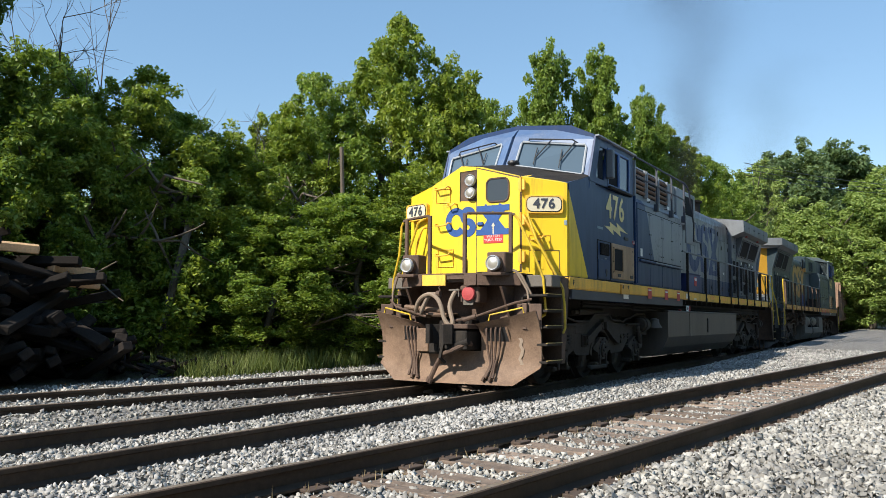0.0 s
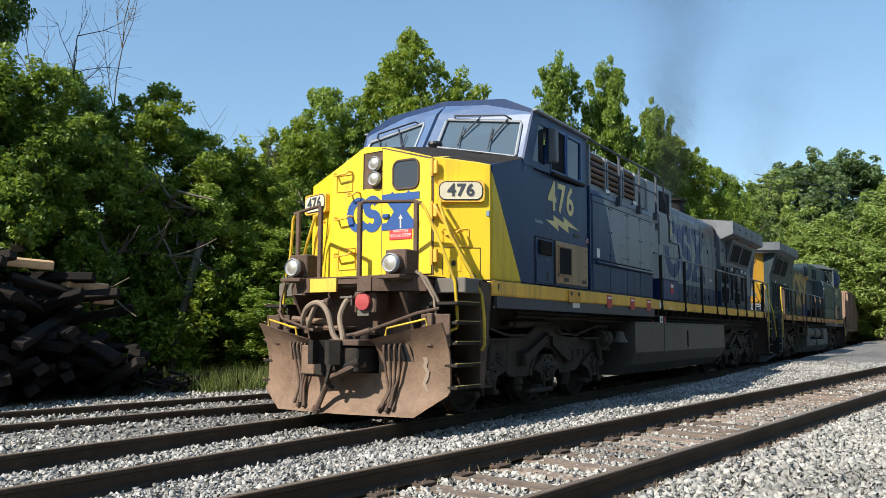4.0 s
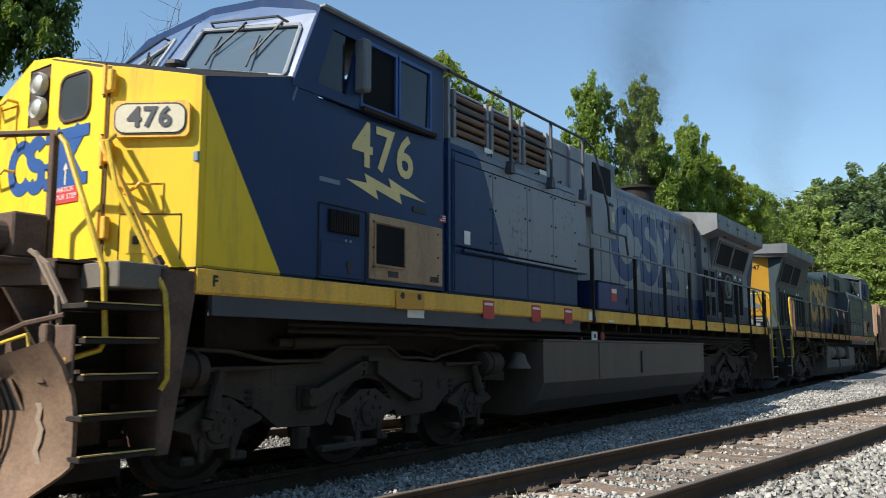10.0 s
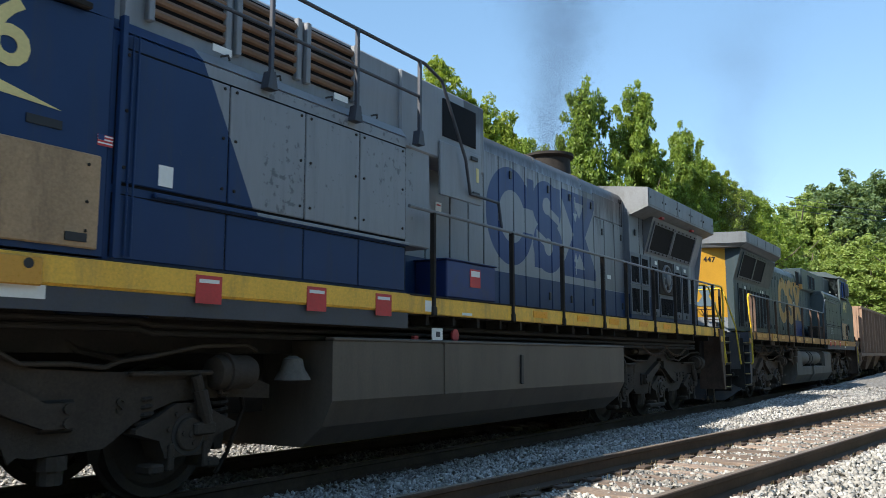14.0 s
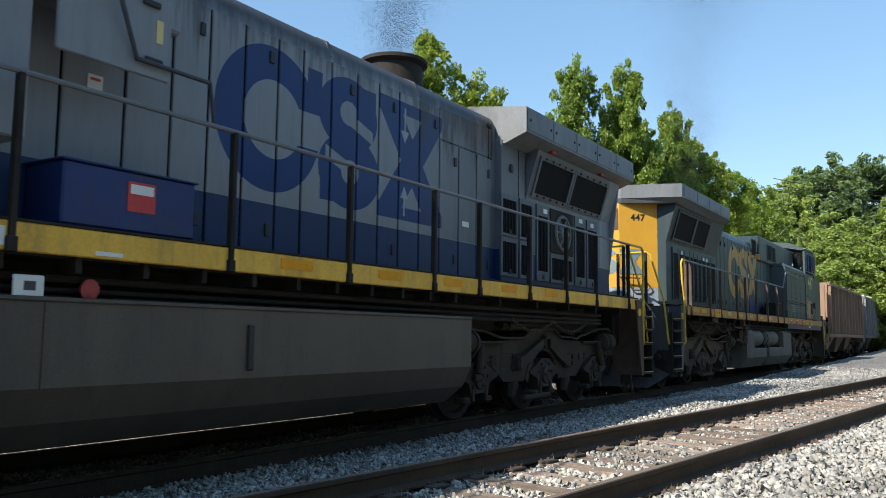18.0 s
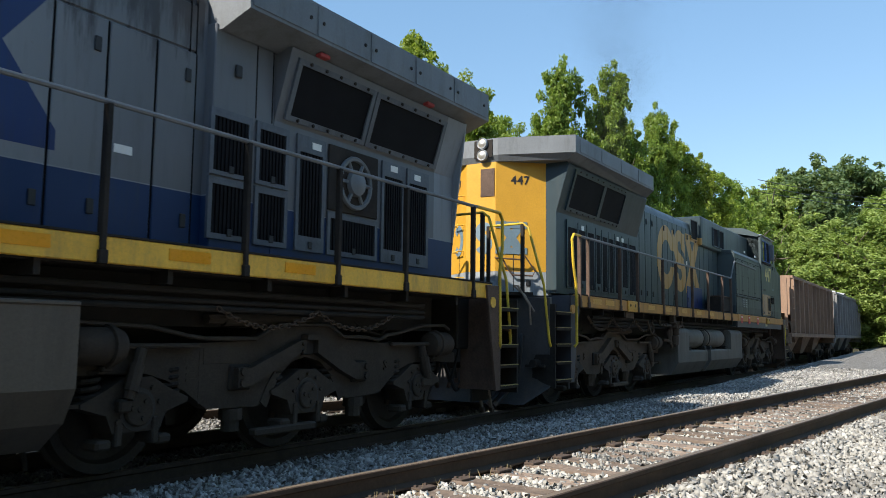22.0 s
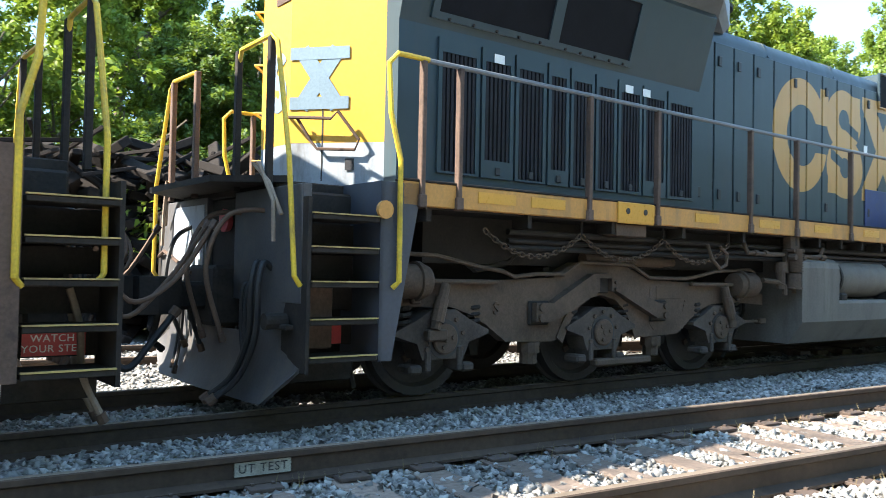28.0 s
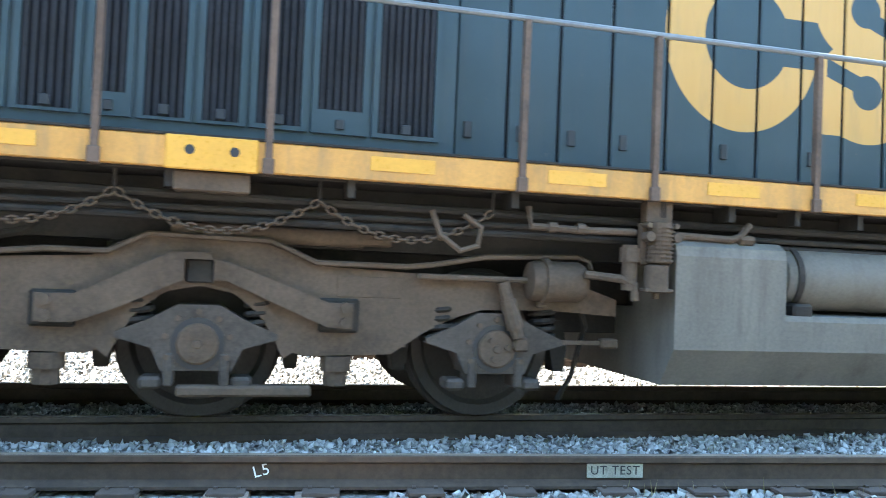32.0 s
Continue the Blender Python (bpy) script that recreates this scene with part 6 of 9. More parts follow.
def front_end(eng):
    """Deck with its folded edge plate, ditch lights, posts, steps, plow, hoses and coupler at the nose end."""
    deck = part("front_platform", Shape().prism([(-9.7, -1.08), (-10.22, -1.08), (-10.52, -0.5), (-10.52, 0.5), (-10.22, 1.08), (-9.7, 1.08)], "z", 1.70, 1.80), M_STEEL, eng)
    part("pilot_box", Shape().box(-10.05, -9.45, -1.12, 1.12, 0.9, 1.72, 0.02), M_STEEL, eng)
    edge = [(-10.24, -1.1), (-10.57, -0.5), (-10.57, 0.5), (-10.24, 1.1)]
    for (a, b), (c, e), mat_, lab_ in ((edge[0], edge[1], M_STEEL, "brown folded deck edge"), ((-10.57, 0.06), edge[2], M_STRIPE, "worn yellow deck edge"), ((-10.57, -0.5), (-10.57, -0.28), M_STEEL, "brown deck edge"), (edge[2], edge[3], M_STEEL, "brown folded deck edge")):
        part("deck_edge", Shape().sheet((a, b, 1.64), (c, e, 1.64), (c, e, 1.815), (a, b, 1.815), 0.03), mat_, deck, lab_)
    part("deck_edge", Shape().box(-10.57, -10.54, -0.28, 0.06, 1.74, 1.815), M_STEEL, deck, "notched brown deck edge")
    part("deck_cover", Shape().prism([(-9.8, -1.12), (-10.25, -1.12), (-10.585, -0.51), (-10.585, 0.51), (-10.25, 1.12), (-9.8, 1.12)], "z", 1.815, 1.835), M_STEEL, deck)
    for y in (-0.80, 0.80):
        sg = 1 if y > 0 else -1
        part("lamp_shelf", Shape().box(-10.66, -10.2, y - 0.17, y + 0.17, 1.785, 1.835, 0.008), M_STEEL, eng)
        box_ = part("ditch_light", Shape().box(-10.5, -10.24, y - 0.16, y + 0.16, 1.835, 2.16, 0.015), M_STEEL, eng, "brown ditch light housing")
        part("lamp_barrel", Shape().cyl((-10.5, y, 1.98), (-10.58, y, 1.98), 0.125, 18), M_STEEL, box_)
        engine_lamp(box_, -10.58, y, 1.98, -1, 0.105, "lamp")
    for sg, inner, outer in ((-1, (-10.52, 0.25), (-10.2, 0.91)), (1, (-10.5, 0.42), (-10.2, 1.07))):
        stairs(eng, -9.69, -10.3, M_STEEL, sg, False, 0.34)
        (xa, ya), (xo, yo) = inner, outer
        part("end_handrail", Shape().tube([(xa, sg * ya, 2.72), (xa + 0.01, sg * (ya + 0.04), 2.80), (xo, sg * (yo - 0.02), 2.80), (xo, sg * (yo + 0.07), 2.77)], 0.024, 8), M_STEEL, eng, "dark top rail between posts")
        part("slope_rail", Shape().tube([(xo, sg * (yo + 0.05), 2.78), (xo + 0.02, sg * (yo + 0.12), 2.70), (-10.14, sg * 1.26, 2.2), (-10.08, sg * 1.42, 1.75), (-10.06, sg * 1.45, 1.25), (-10.1, sg * 1.45, 1.18), (-10.34, sg * 1.42, 1.11)], 0.021, 8), M_RAILYEL, eng, "yellow sloping handrail")
        for x_, y_ in (inner, outer):
            part("end_post", Shape().box(x_ - 0.025, x_ + 0.025, sg * y_ - 0.03, sg * y_ + 0.03, 1.74, 2.8, 0.006), M_STEEL, eng, "dark brown post")
        part("front_grab_rail", Shape().tube([(-9.76, sg * 1.0, 2.86), (-9.86, sg * 1.06, 2.78), (-9.86, sg * 1.2, 2.4), (-9.74, sg * 1.45, 1.9), (-9.67, sg * 1.58, 1.6), (-9.65, sg * 1.6, 1.3), (-9.64, sg * 1.6, 0.97), (-9.68, sg * 1.58, 0.89)], 0.021, 8), M_RAILYEL, eng, "yellow grab rail")
        part("bent_handle", Shape().tube([(-10.3, sg * 1.28, 1.3), (-10.32, sg * 1.26, 1.55), (-10.4, sg * 1.1, 1.86), (-10.42, sg * 1.05, 1.88), (-10.36, sg * 1.18, 1.78), (-10.28, sg * 1.3, 1.5)], 0.02, 6), M_HOSEL, eng, "bent brown handle")
        part("corner_plate", Shape().box(-10.05, -9.62, sg * 1.1, sg * 1.55, 1.62, 1.81, 0.01), M_TANK, eng, "dusty grey corner plate")
        part("step_bracket", Shape().box(-10.34, -10.31, sg * 1.08, sg * 1.5, 0.95, 1.35, 0.01).box(-10.4, -10.34, sg * 1.2, sg * 1.28, 0.95, 1.36, 0.01), M_STEEL, eng)
        part("gusset", Shape().prism([(-10.2, 1.15), (-10.5, 1.62), (-9.9, 1.62), (-9.9, 1.15)], "y", sg * 0.86, sg * 0.9), M_STEEL, eng)
        lettering("end_letter", "F", 0.12, 0.002, M_BLACK, eng, pose(-9.2, sg * 1.577, 1.715, 90, 0, 0 if sg < 0 else 180), 0.004)
    plow(eng, -10.45, -1, M_PLOW, 0.16, 1.2, 0.17, 0.22, 1.24)
    coupler(eng, -10.2, -1)
    part("draft_gear", Shape().box(-10.75, -10.2, -0.42, 0.1, 0.62, 0.93, 0.02).box(-10.7, -10.3, 0.12, 0.5, 0.55, 0.92, 0.03), M_DARK, eng)
    part("draft_top", Shape().box(-10.78, -10.3, -0.45, 0.02, 0.95, 1.03, 0.012), M_STEEL, eng)
    part("carrier_plate", Shape().box(-10.72, -10.68, 0.3, 0.52, 0.58, 0.95, 0.01), M_PLOW, eng)
    for pts in ([(-10.3, 0.62, 1.15), (-10.55, 0.64, 1.22), (-10.66, 0.5, 1.42), (-10.7, 0.28, 1.5), (-10.72, 0.1, 1.38), (-10.72, 0.0, 1.1), (-10.7, -0.1, 0.98)],
                [(-10.35, 0.5, 1.15), (-10.6, 0.5, 1.2), (-10.64, 0.42, 1.35), (-10.66, 0.32, 1.48), (-10.66, 0.18, 1.5)],
                [(-10.5, -0.12, 1.56), (-10.6, -0.1, 1.5), (-10.66, -0.06, 1.3), (-10.68, -0.13, 1.05), (-10.68, -0.08, 0.98)]):
        hose(eng, pts, 0.036, M_HOSEL)
    part("hose_clamp", Shape().box(-10.6, -10.5, -0.2, 0.0, 1.55, 1.58, 0.006).cyl((-10.58, -0.18, 1.56), (-10.58, -0.18, 1.46), 0.012, 6), M_TANK, eng)
    hose(eng, [(-10.6, -0.42, 0.72), (-10.72, -0.36, 0.7), (-10.78, -0.2, 0.62), (-10.74, 0.0, 0.55), (-10.66, 0.16, 0.4), (-10.64, 0.3, 0.16)], 0.04, M_STEEL)
    part("angle_cock", Shape().cyl((-10.72, -0.44, 0.76), (-10.72, -0.2, 0.68), 0.055, 12), M_DARK, eng)
    part("receptacle", Shape().lathe((-10.5, -0.33, 1.51), (-1, 0, 0), [(0, 0.10), (0.03, 0.12), (0.06, 0.11), (0.07, 0.03)], 16), M_GLAD, eng, "faded red receptacle cover")
    part("receptacle_box", Shape().box(-10.5, -10.2, -0.5, -0.15, 1.36, 1.64, 0.02), M_STEEL, eng)
    part("plate_label", Shape().box(-10.508, -10.5, -0.4, -0.22, 1.33, 1.4), M_TANK, eng)
    part("cut_lever", Shape().tube([(-10.3, -1.32, 1.42), (-10.45, -1.1, 1.36), (-10.62, -0.42, 1.12), (-10.7, -0.2, 1.08)], 0.02, 6).cyl((-10.6, -0.5, 1.15), (-10.65, -0.3, 1.09), 0.035, 8), M_STEEL, eng)
    part("cut_lever", Shape().tube([(-10.3, 1.32, 1.42), (-10.45, 1.1, 1.3), (-10.62, 0.4, 1.14)], 0.02, 6), M_STEEL, eng)
    part("pilot_shelf", Shape().box(-10.5, -10.1, 0.1, 1.0, 1.16, 1.2, 0.01).box(-10.48, -10.1, -0.95, -0.5, 1.02, 1.06, 0.01).cyl((-10.45, 0.2, 1.24), (-10.4, 0.95, 1.3), 0.04, 8), M_PLOW, eng)
    part("gate_chain", Shape().tube([(-10.6, 0.16 + 0.02 * (i % 2), 1.64 - 0.035 * i) for i in range(10)], 0.012, 5), M_STEEL, eng)


def engine(paint, yellow_end, old):
    eng = thing("diesel_locomotive", "blue and grey diesel locomotive with bright yellow nose" if old else "dark blue diesel locomotive with golden yellow hood end", "locomotive")
    R = 9.55 if old else 9.25
    RX = 5.38 if old else 5.12
    stripe = M_STRIPE if old else M_TAN
    posts = (-1.8, 0.03, 1.56, 3.08, 4.11, 5.5, 6.75, 7.94, 9.46) if old else (-1.47, -0.5, 1.0, 2.48, 3.79, 4.76, 6.40, 7.39, 8.93, 9.3)
    frame_and_sill(eng, -9.40, R + (0.44 if old else 0.22), stripe, (0.62, 2.05, 3.3, 4.7, 6.0, -3.4, -4.9) if old else (0.5, 1.7, 2.95, 4.15, 5.35, 7.7, 8.3))
    cab_and_nose(eng, paint, M_NOSE)
    # equipment cabinets behind the cab
    body = part("equipment_cabinet", Shape().box(-5.9, -2.26, -1.52, 1.52, 1.46, 3.52, 0.02).prism([(-1.52, 3.52), (-1.45, 3.62), (1.45, 3.62), (1.52, 3.52)], "x", -5.9, -2.26), paint, eng)
    for sg in (-1, 1):
        for a, b in ((-5.82, -4.787), (-4.775, -3.872), (-3.86, -3.087), (-3.075, -2.3)):
            pn = part("side_panel", Shape().box(a, b, sg * 1.52, sg * 1.54, 2.39, 3.38, 0.008), paint, body)
            for zz in (2.5, 2.92, 3.34):
                for xx in (a + 0.06, b - 0.06):
                    part("bolt", Shape().cyl((xx, sg * 1.538, zz), (xx, sg * 1.55, zz), 0.014, 6), M_DARK, pn)
            part("lower_panel", Shape().box(a, b, sg * 1.52, sg * 1.535, 1.84, 2.30, 0.008), paint, body)
        part("panel_gap", Shape().box(-5.84, -2.28, sg * 1.515, sg * 1.523, 2.37, 3.40), M_GRILLE, body)
        part("panel_gap", Shape().box(-5.84, -2.28, sg * 1.515, sg * 1.523, 1.85, 2.31), M_GRILLE, body)
        part("ledge", Shape().box(-5.5, -2.26, sg * 1.52, sg * 1.57, 2.32, 2.36, 0.008), paint, body)
        part("cabinet_sill_band", Shape().box(-9.38, -2.26, sg * 1.56, sg * 1.575, 1.625, 1.81, 0.004), stripe, body, "yellow band along the sill")
        part("skirt", Shape().box(-9.2, -2.26, sg * 1.5, sg * 1.55, 1.45, 1.63), M_SLATE, body)
        for x in (-5.1, -3.85, -2.85):
            part("notice", Shape().box(x, x + 0.26, sg * 1.575, sg * 1.58, 1.56, 1.78), M_RED, body, "small red and white notice")
            part("notice_bar", Shape().box(x + 0.03, x + 0.23, sg * 1.58, sg * 1.583, 1.72, 1.75), M_WHITE, body)
        for x, z, w, h_ in ((-6.6, 1.52, 0.3, 0.09), (-5.0, 3.62, 0.2, 0.06), (-3.5, 3.62, 0.2, 0.06)):
            part("data_label", Shape().box(x, x + w, sg * 1.55, sg * 1.556, z, z + h_), M_WHITE, body)
        part("jacking_plate", Shape().box(-6.85, -6.35, sg * 1.575, sg * 1.60, 1.6, 1.79, 0.01), M_REFL, body, "orange jacking pad cover")
        for x in (-6.75, -6.45):
            part("jack_hole", Shape().cyl((x, sg * 1.6, 1.74), (x, sg * 1.604, 1.74), 0.035, 10), M_BLACK, body)
    # dynamic brake box with grilles of brown bars
    gy = 1.40 if old else 1.14
    part("brake_grid_box", Shape().box(-5.9, -0.97 if old else -0.1, -gy, gy, 3.56, 4.34, 0.03), paint, eng)
    if old:
        part("blower_box", Shape().box(-2.26, -0.45, -1.44, 1.44, 3.45, 4.32, 0.02), paint, eng)
    for sg in (-1, 1):
        for a, b in ((-5.49, -4.78), (-4.6, -3.92), (-3.73, -3.09)):
            g = part("grid_opening", Shape().box(a, b, sg * gy, sg * (gy + 0.015), 3.75, 4.28), M_GRILLE, eng)
            for k in range(5):
                z = 3.80 + k * 0.106
                part("grid_bar", Shape().cyl((a, sg * (gy + 0.02), z), (b, sg * (gy + 0.02), z), 0.035, 8), M_COIL if old else M_SLAT, g, "brown resistor bar" if old else "")
            for x in (a - 0.03, b + 0.03):
                part("grid_frame", Shape().box(x - 0.03, x + 0.03, sg * gy, sg * (gy + 0.06), 3.71, 4.31, 0.008), paint, g)
        if old:
            part("box_screen", Shape().box(-1.43, -0.68, sg * (gy + 0.04), sg * (gy + 0.052), 3.74, 4.2), M_GRILLE, eng, "dark mesh screen")
        if not old:
            for a, b, gy in ((-1.86, -1.3, 1.14), (-2.5, -1.99, 1.14), (0.0, 0.62, 1.042)):
                sc = part("box_screen", Shape().box(a, b, sg * gy, sg * (gy + 0.012), 3.66, 4.16), M_GRILLE, eng, "dark mesh screen")
                part("screen_frame", Shape().tube([(x_, sg * (gy + 0.014), z_) for x_, z_ in ((a, 3.66), (b, 3.66), (b, 4.16), (a, 4.16), (a, 3.66))], 0.02, 5), paint, sc)
            part("battery_step", Shape().box(-1.76, -0.45, sg * 1.2, sg * 1.52, 1.83, 2.22, 0.02), M_DARK, eng, "black box on the walkway")
            part("step_lid", Shape().box(-1.78, -0.43, sg * 1.18, sg * 1.535, 2.22, 2.245, 0.004), M_STEEL, eng)
            part("blue_panel", Shape().box(-0.42, 1.02, sg * 1.044, sg * 1.056, 1.86, 2.42, 0.006), M_BOXBLUE, eng, "dark blue patch panel on the hood")
            for x in (-3.06, -3.4):
                for k in range(4):
                    part("small_louver", Shape().box(x - 0.2, x, sg * 1.54, sg * 1.556, 2.03 + 0.065 * k, 2.06 + 0.065 * k, 0.004), M_LGREY, body)
            part("number_notice", Shape().box(0.95, 1.05, sg * 1.044, sg * 1.048, 2.9, 3.05), M_WHITE, eng)
            continue
        for x in (-4.37, -3.19, -2.1):
            part("roof_rail_post", Shape().box(x - 0.02, x + 0.02, sg * 1.56, sg * 1.60, 3.46, 4.42, 0.005).prism([(x - 0.06, 3.46), (x + 0.06, 3.46), (x + 0.03, 3.62), (x - 0.03, 3.62)], "y", sg * 1.52, sg * 1.61), M_SLATE, eng, "grey roof rail post")
        part("roof_handrail", Shape().tube([(-5.85, sg * 1.58, 4.41), (-2.0, sg * 1.58, 4.42), (-1.65, sg * 1.58, 4.32), (-1.1, sg * 1.56, 3.5), (-0.9, sg * 1.5, 3.12), (-0.2, sg * 1.5, 3.12), (-0.15, sg * 1.52, 2.76)], 0.02, 8), M_SLATE, eng, "grey roof handrail")
        part("mid_handrail", Shape().tube([(-5.8, sg * 1.58, 4.01), (-2.1, sg * 1.58, 4.01)], 0.018, 8), M_SLATE, eng)
    if old:
        for sg in (-1, 1):
            part("upper_cabinet", Shape().box(-2.26, -1.66, sg * 1.0, sg * 1.42, 2.36, 3.46, 0.015), paint, eng)
            part("raised_panel", Shape().box(-1.52, -0.58, sg * 1.44, sg * 1.475, 3.02, 3.66, 0.008), paint, eng)
            for x, z in ((-0.86, 3.56), (-0.82, 3.12)):
                part("panel_latch", Shape().box(x, x + 0.16, sg * 1.475, sg * 1.50, z, z + 0.05, 0.008), M_BLACK, eng)
            part("yellow_tag", Shape().box(-0.72, -0.66, sg * 1.476, sg * 1.48, 3.3, 3.48), M_NUM, eng)
            box_ = part("walkway_box", Shape().box(-1.43, -0.3, sg * 1.05, sg * 1.5, 1.83, 2.27, 0.015), M_BOXBLUE, eng, "blue equipment box on the walkway")
            nt_ = part("notice", Shape().box(-0.92, -0.68, sg * 1.5, sg * 1.506, 1.98, 2.2), M_RED, box_, "red notice with a white panel")
            part("notice_bar", Shape().box(-0.9, -0.7, sg * 1.506, sg * 1.509, 2.11, 2.18), M_WHITE, box_)
            part("box_lid", Shape().box(-1.45, -0.28, sg * 1.03, sg * 1.515, 2.27, 2.285, 0.004), M_BOXBLUE, box_)
            part("hanging_tag", Shape().box(-1.73, -1.52, sg * 1.49, sg * 1.505, 1.29, 1.47, 0.005), M_WHITE, eng, "white square tag")
            part("tag_mark", Shape().box(-1.66, -1.58, sg * 1.505, sg * 1.508, 1.37, 1.43), M_SLATE, eng)
            part("drain_cap", Shape().box(-1.95, -1.87, sg * 1.36, sg * 1.42, 1.29, 1.38, 0.01), M_GLAD, eng, "red valve cap")
            part("hose_cap", Shape().lathe((-1.13, sg * 1.4, 1.4), (0, sg, 0), [(0, 0.07), (0.03, 0.075), (0.04, 0.02)], 12), M_GLAD, eng, "faded red hose cap")
            part("danger_bar", Shape().box(-0.97, -0.88, sg * 1.052, sg * 1.054, 3.015, 3.035), M_RED, eng)
            part("cabin_label", Shape().box(-0.99, -0.86, sg * 1.046, sg * 1.052, 2.92, 3.06), M_WHITE, eng)
            part("sill_label", Shape().box(-1.96, -1.84, sg * 1.561, sg * 1.566, 1.64, 1.76), M_WHITE, eng)
            part("sill_label", Shape().box(-1.2, -0.98, sg * 1.561, sg * 1.566, 1.63, 1.66), M_WHITE, eng)
            part("cab_label", Shape().box(-5.46, -5.33, sg * 1.541, sg * 1.546, 2.42, 2.58), M_WHITE, eng)
            for x in (-5.73, -5.68):
                part("conduit", Shape().cyl((x, sg * 1.55, 1.86), (x, sg * 1.55, 3.5), 0.008, 6), paint, eng)
            for x in (-4.9, -4.3, -3.6, -2.9):
                part("panel_hook", Shape().tube([(x, sg * 1.53, 3.6), (x + 0.05, sg * 1.57, 3.62), (x + 0.1, sg * 1.53, 3.6)], 0.01, 5), M_BLACK, eng)
    # long hood and doors
    hood_shell(eng, paint, -2.26, RX + 0.1, 1.02, 1.80, 4.30 if old else 4.16)
    edges = [-2.22, -1.75, -1.2, -0.65, -0.2, 0.2, 0.62, 1.06, 1.42, 1.86, 2.3, 2.7, 3.1, 3.53, 3.99, 4.46, 4.93, RX - 0.02] if old else [-2.2, -1.7, -1.2, -0.7, -0.25, 0.2, 0.62, 1.02, 1.42, 1.82, 2.22, 2.62, 3.02, 3.42, 3.88, 4.3, 4.7, RX - 0.02]
    if old:
        hood_doors(eng, paint, edges[:15], 1.02, 1.88, 3.98, True, (1, 3, 5, 7, 8, 10, 12))
        hood_doors(eng, paint, edges[14:], 1.02, 1.88, 3.58, True, (1,))
        for sg in (-1, 1):
            part("upper_panel", Shape().box(4.0, RX - 0.03, sg * 1.02, sg * 1.034, 3.60, 4.02, 0.006), paint, eng, "sooty panel above the hood doors")
            for s_, z0, z1 in ((-1, 3.80, 3.37), (1, 2.50, 2.86)):
                zt = z1 + 0.15 * s_ * -1
                part("arrow_mark", Shape().prism([(3.195, z0), (3.225, z0), (3.225, zt), (3.29, zt), (3.21, z1), (3.13, zt), (3.195, zt)], "y", sg * 1.043, sg * 1.046), M_LGREY, eng, "pale arrow mark")
            part("data_label", Shape().box(4.55, 4.72, sg * 1.043, sg * 1.047, 2.54, 2.61), M_WHITE, eng)
            for x in (5.27, 5.34):
                part("corner_seam", Shape().box(x, x + 0.012, sg * 1.02, sg * 1.038, 1.88, 4.1), M_GRILLE, eng)
    else:
        hood_doors(eng, paint, edges, 1.02, 1.88, 3.88, True, (1, 3, 5, 7, 8, 10, 12))
    part("exhaust_pipe", Shape().lathe((4.4 if old else 3.6, 0, 4.2 if old else 4.06), (0, 0, 1), [(0, 0.47), (0.2, 0.42), (0.6, 0.40), (0.64, 0.47), (0.69, 0.47), (0.69, 0.36), (0.1, 0.3)], 28), M_DARK, eng, "sooty exhaust stack", smooth=True)
    for x in (1.84, 3.51):
        part("roof_seam", Shape().prism([(y_, z_ + (0.14 if old else 0.0)) for y_, z_ in ((-1.03, 3.9), (-0.96, 4.08), (-0.82, 4.15), (-0.5, 4.172), (0.5, 4.172), (0.82, 4.15), (0.96, 4.08), (1.03, 3.9))], "x", x, x + 0.04), paint, eng)
    # radiator section
    if old:
        square_radiator(eng, paint, RX + 0.1, R + 0.1, R + 0.4)
    else:
        radiator(eng, paint, RX, R, RX - 0.78, R + 0.18, 0.42)
    if old:
        for a, b in ((5.44, 5.95), (6.01, 6.46)):
            louver_door(eng, a, b, 1.13, 1.95, 2.5, M_DOOR, 2.0, 2.44)
            louver_door(eng, a, b, 1.13, 2.52, 3.12, M_DOOR, 2.56, 3.05)
        louver_door(eng, 6.58, 7.02, 1.13, 1.95, 3.12, M_DOOR, 2.1, 2.95)
        louver_door(eng, 7.08, 7.96, 1.13, 1.95, 2.4, M_DOOR, 2.0, 2.34)
        for sg in (-1, 1):
            f = part("fan_panel", Shape().box(7.08, 7.96, sg * 1.13, sg * 1.155, 2.42, 3.12, 0.01), M_DARK, eng)
            part("fan_hub", Shape().lathe((7.52, sg * 1.16, 2.76), (0, sg, 0), [(0, 0.15), (0.05, 0.135), (0.07, 0.06), (0.075, 0.02)], 18), M_WGREY, f, "grey fan hub", smooth=True)
            part("fan_ring", Shape().tube([(7.52 + 0.27 * math.cos(q), sg * 1.165, 2.76 + 0.27 * math.sin(q)) for q in [k * math.pi / 10 for k in range(21)]], 0.03, 6), M_WGREY, f)
            for k in range(6):
                a = k * math.pi / 3
                part("fan_spoke", Shape().tube([(7.52 + r * math.cos(a), sg * 1.168, 2.76 + r * math.sin(a)) for r in (0.13, 0.27)], 0.022, 5), M_WGREY, f)
        louver_door(eng, 8.04, 8.5, 1.13, 1.95, 3.12, M_DOOR, 2.1, 2.95)
        louver_door(eng, 8.56, 9.04, 1.13, 1.95, 3.12, M_DOOR, 2.1, 2.95)
        for sg in (-1, 1):
            for x, z in ((6.8, 3.0), (8.2, 3.02), (8.7, 3.0)):
                part("data_label", Shape().box(x, x + 0.14, sg * 1.157, sg * 1.162, z, z + 0.07), M_WHITE, eng)
    else:
        e = [5.22, 5.72, 6.13, 6.53, 6.87, 7.23, 7.54, 7.96, 8.37, 8.86]
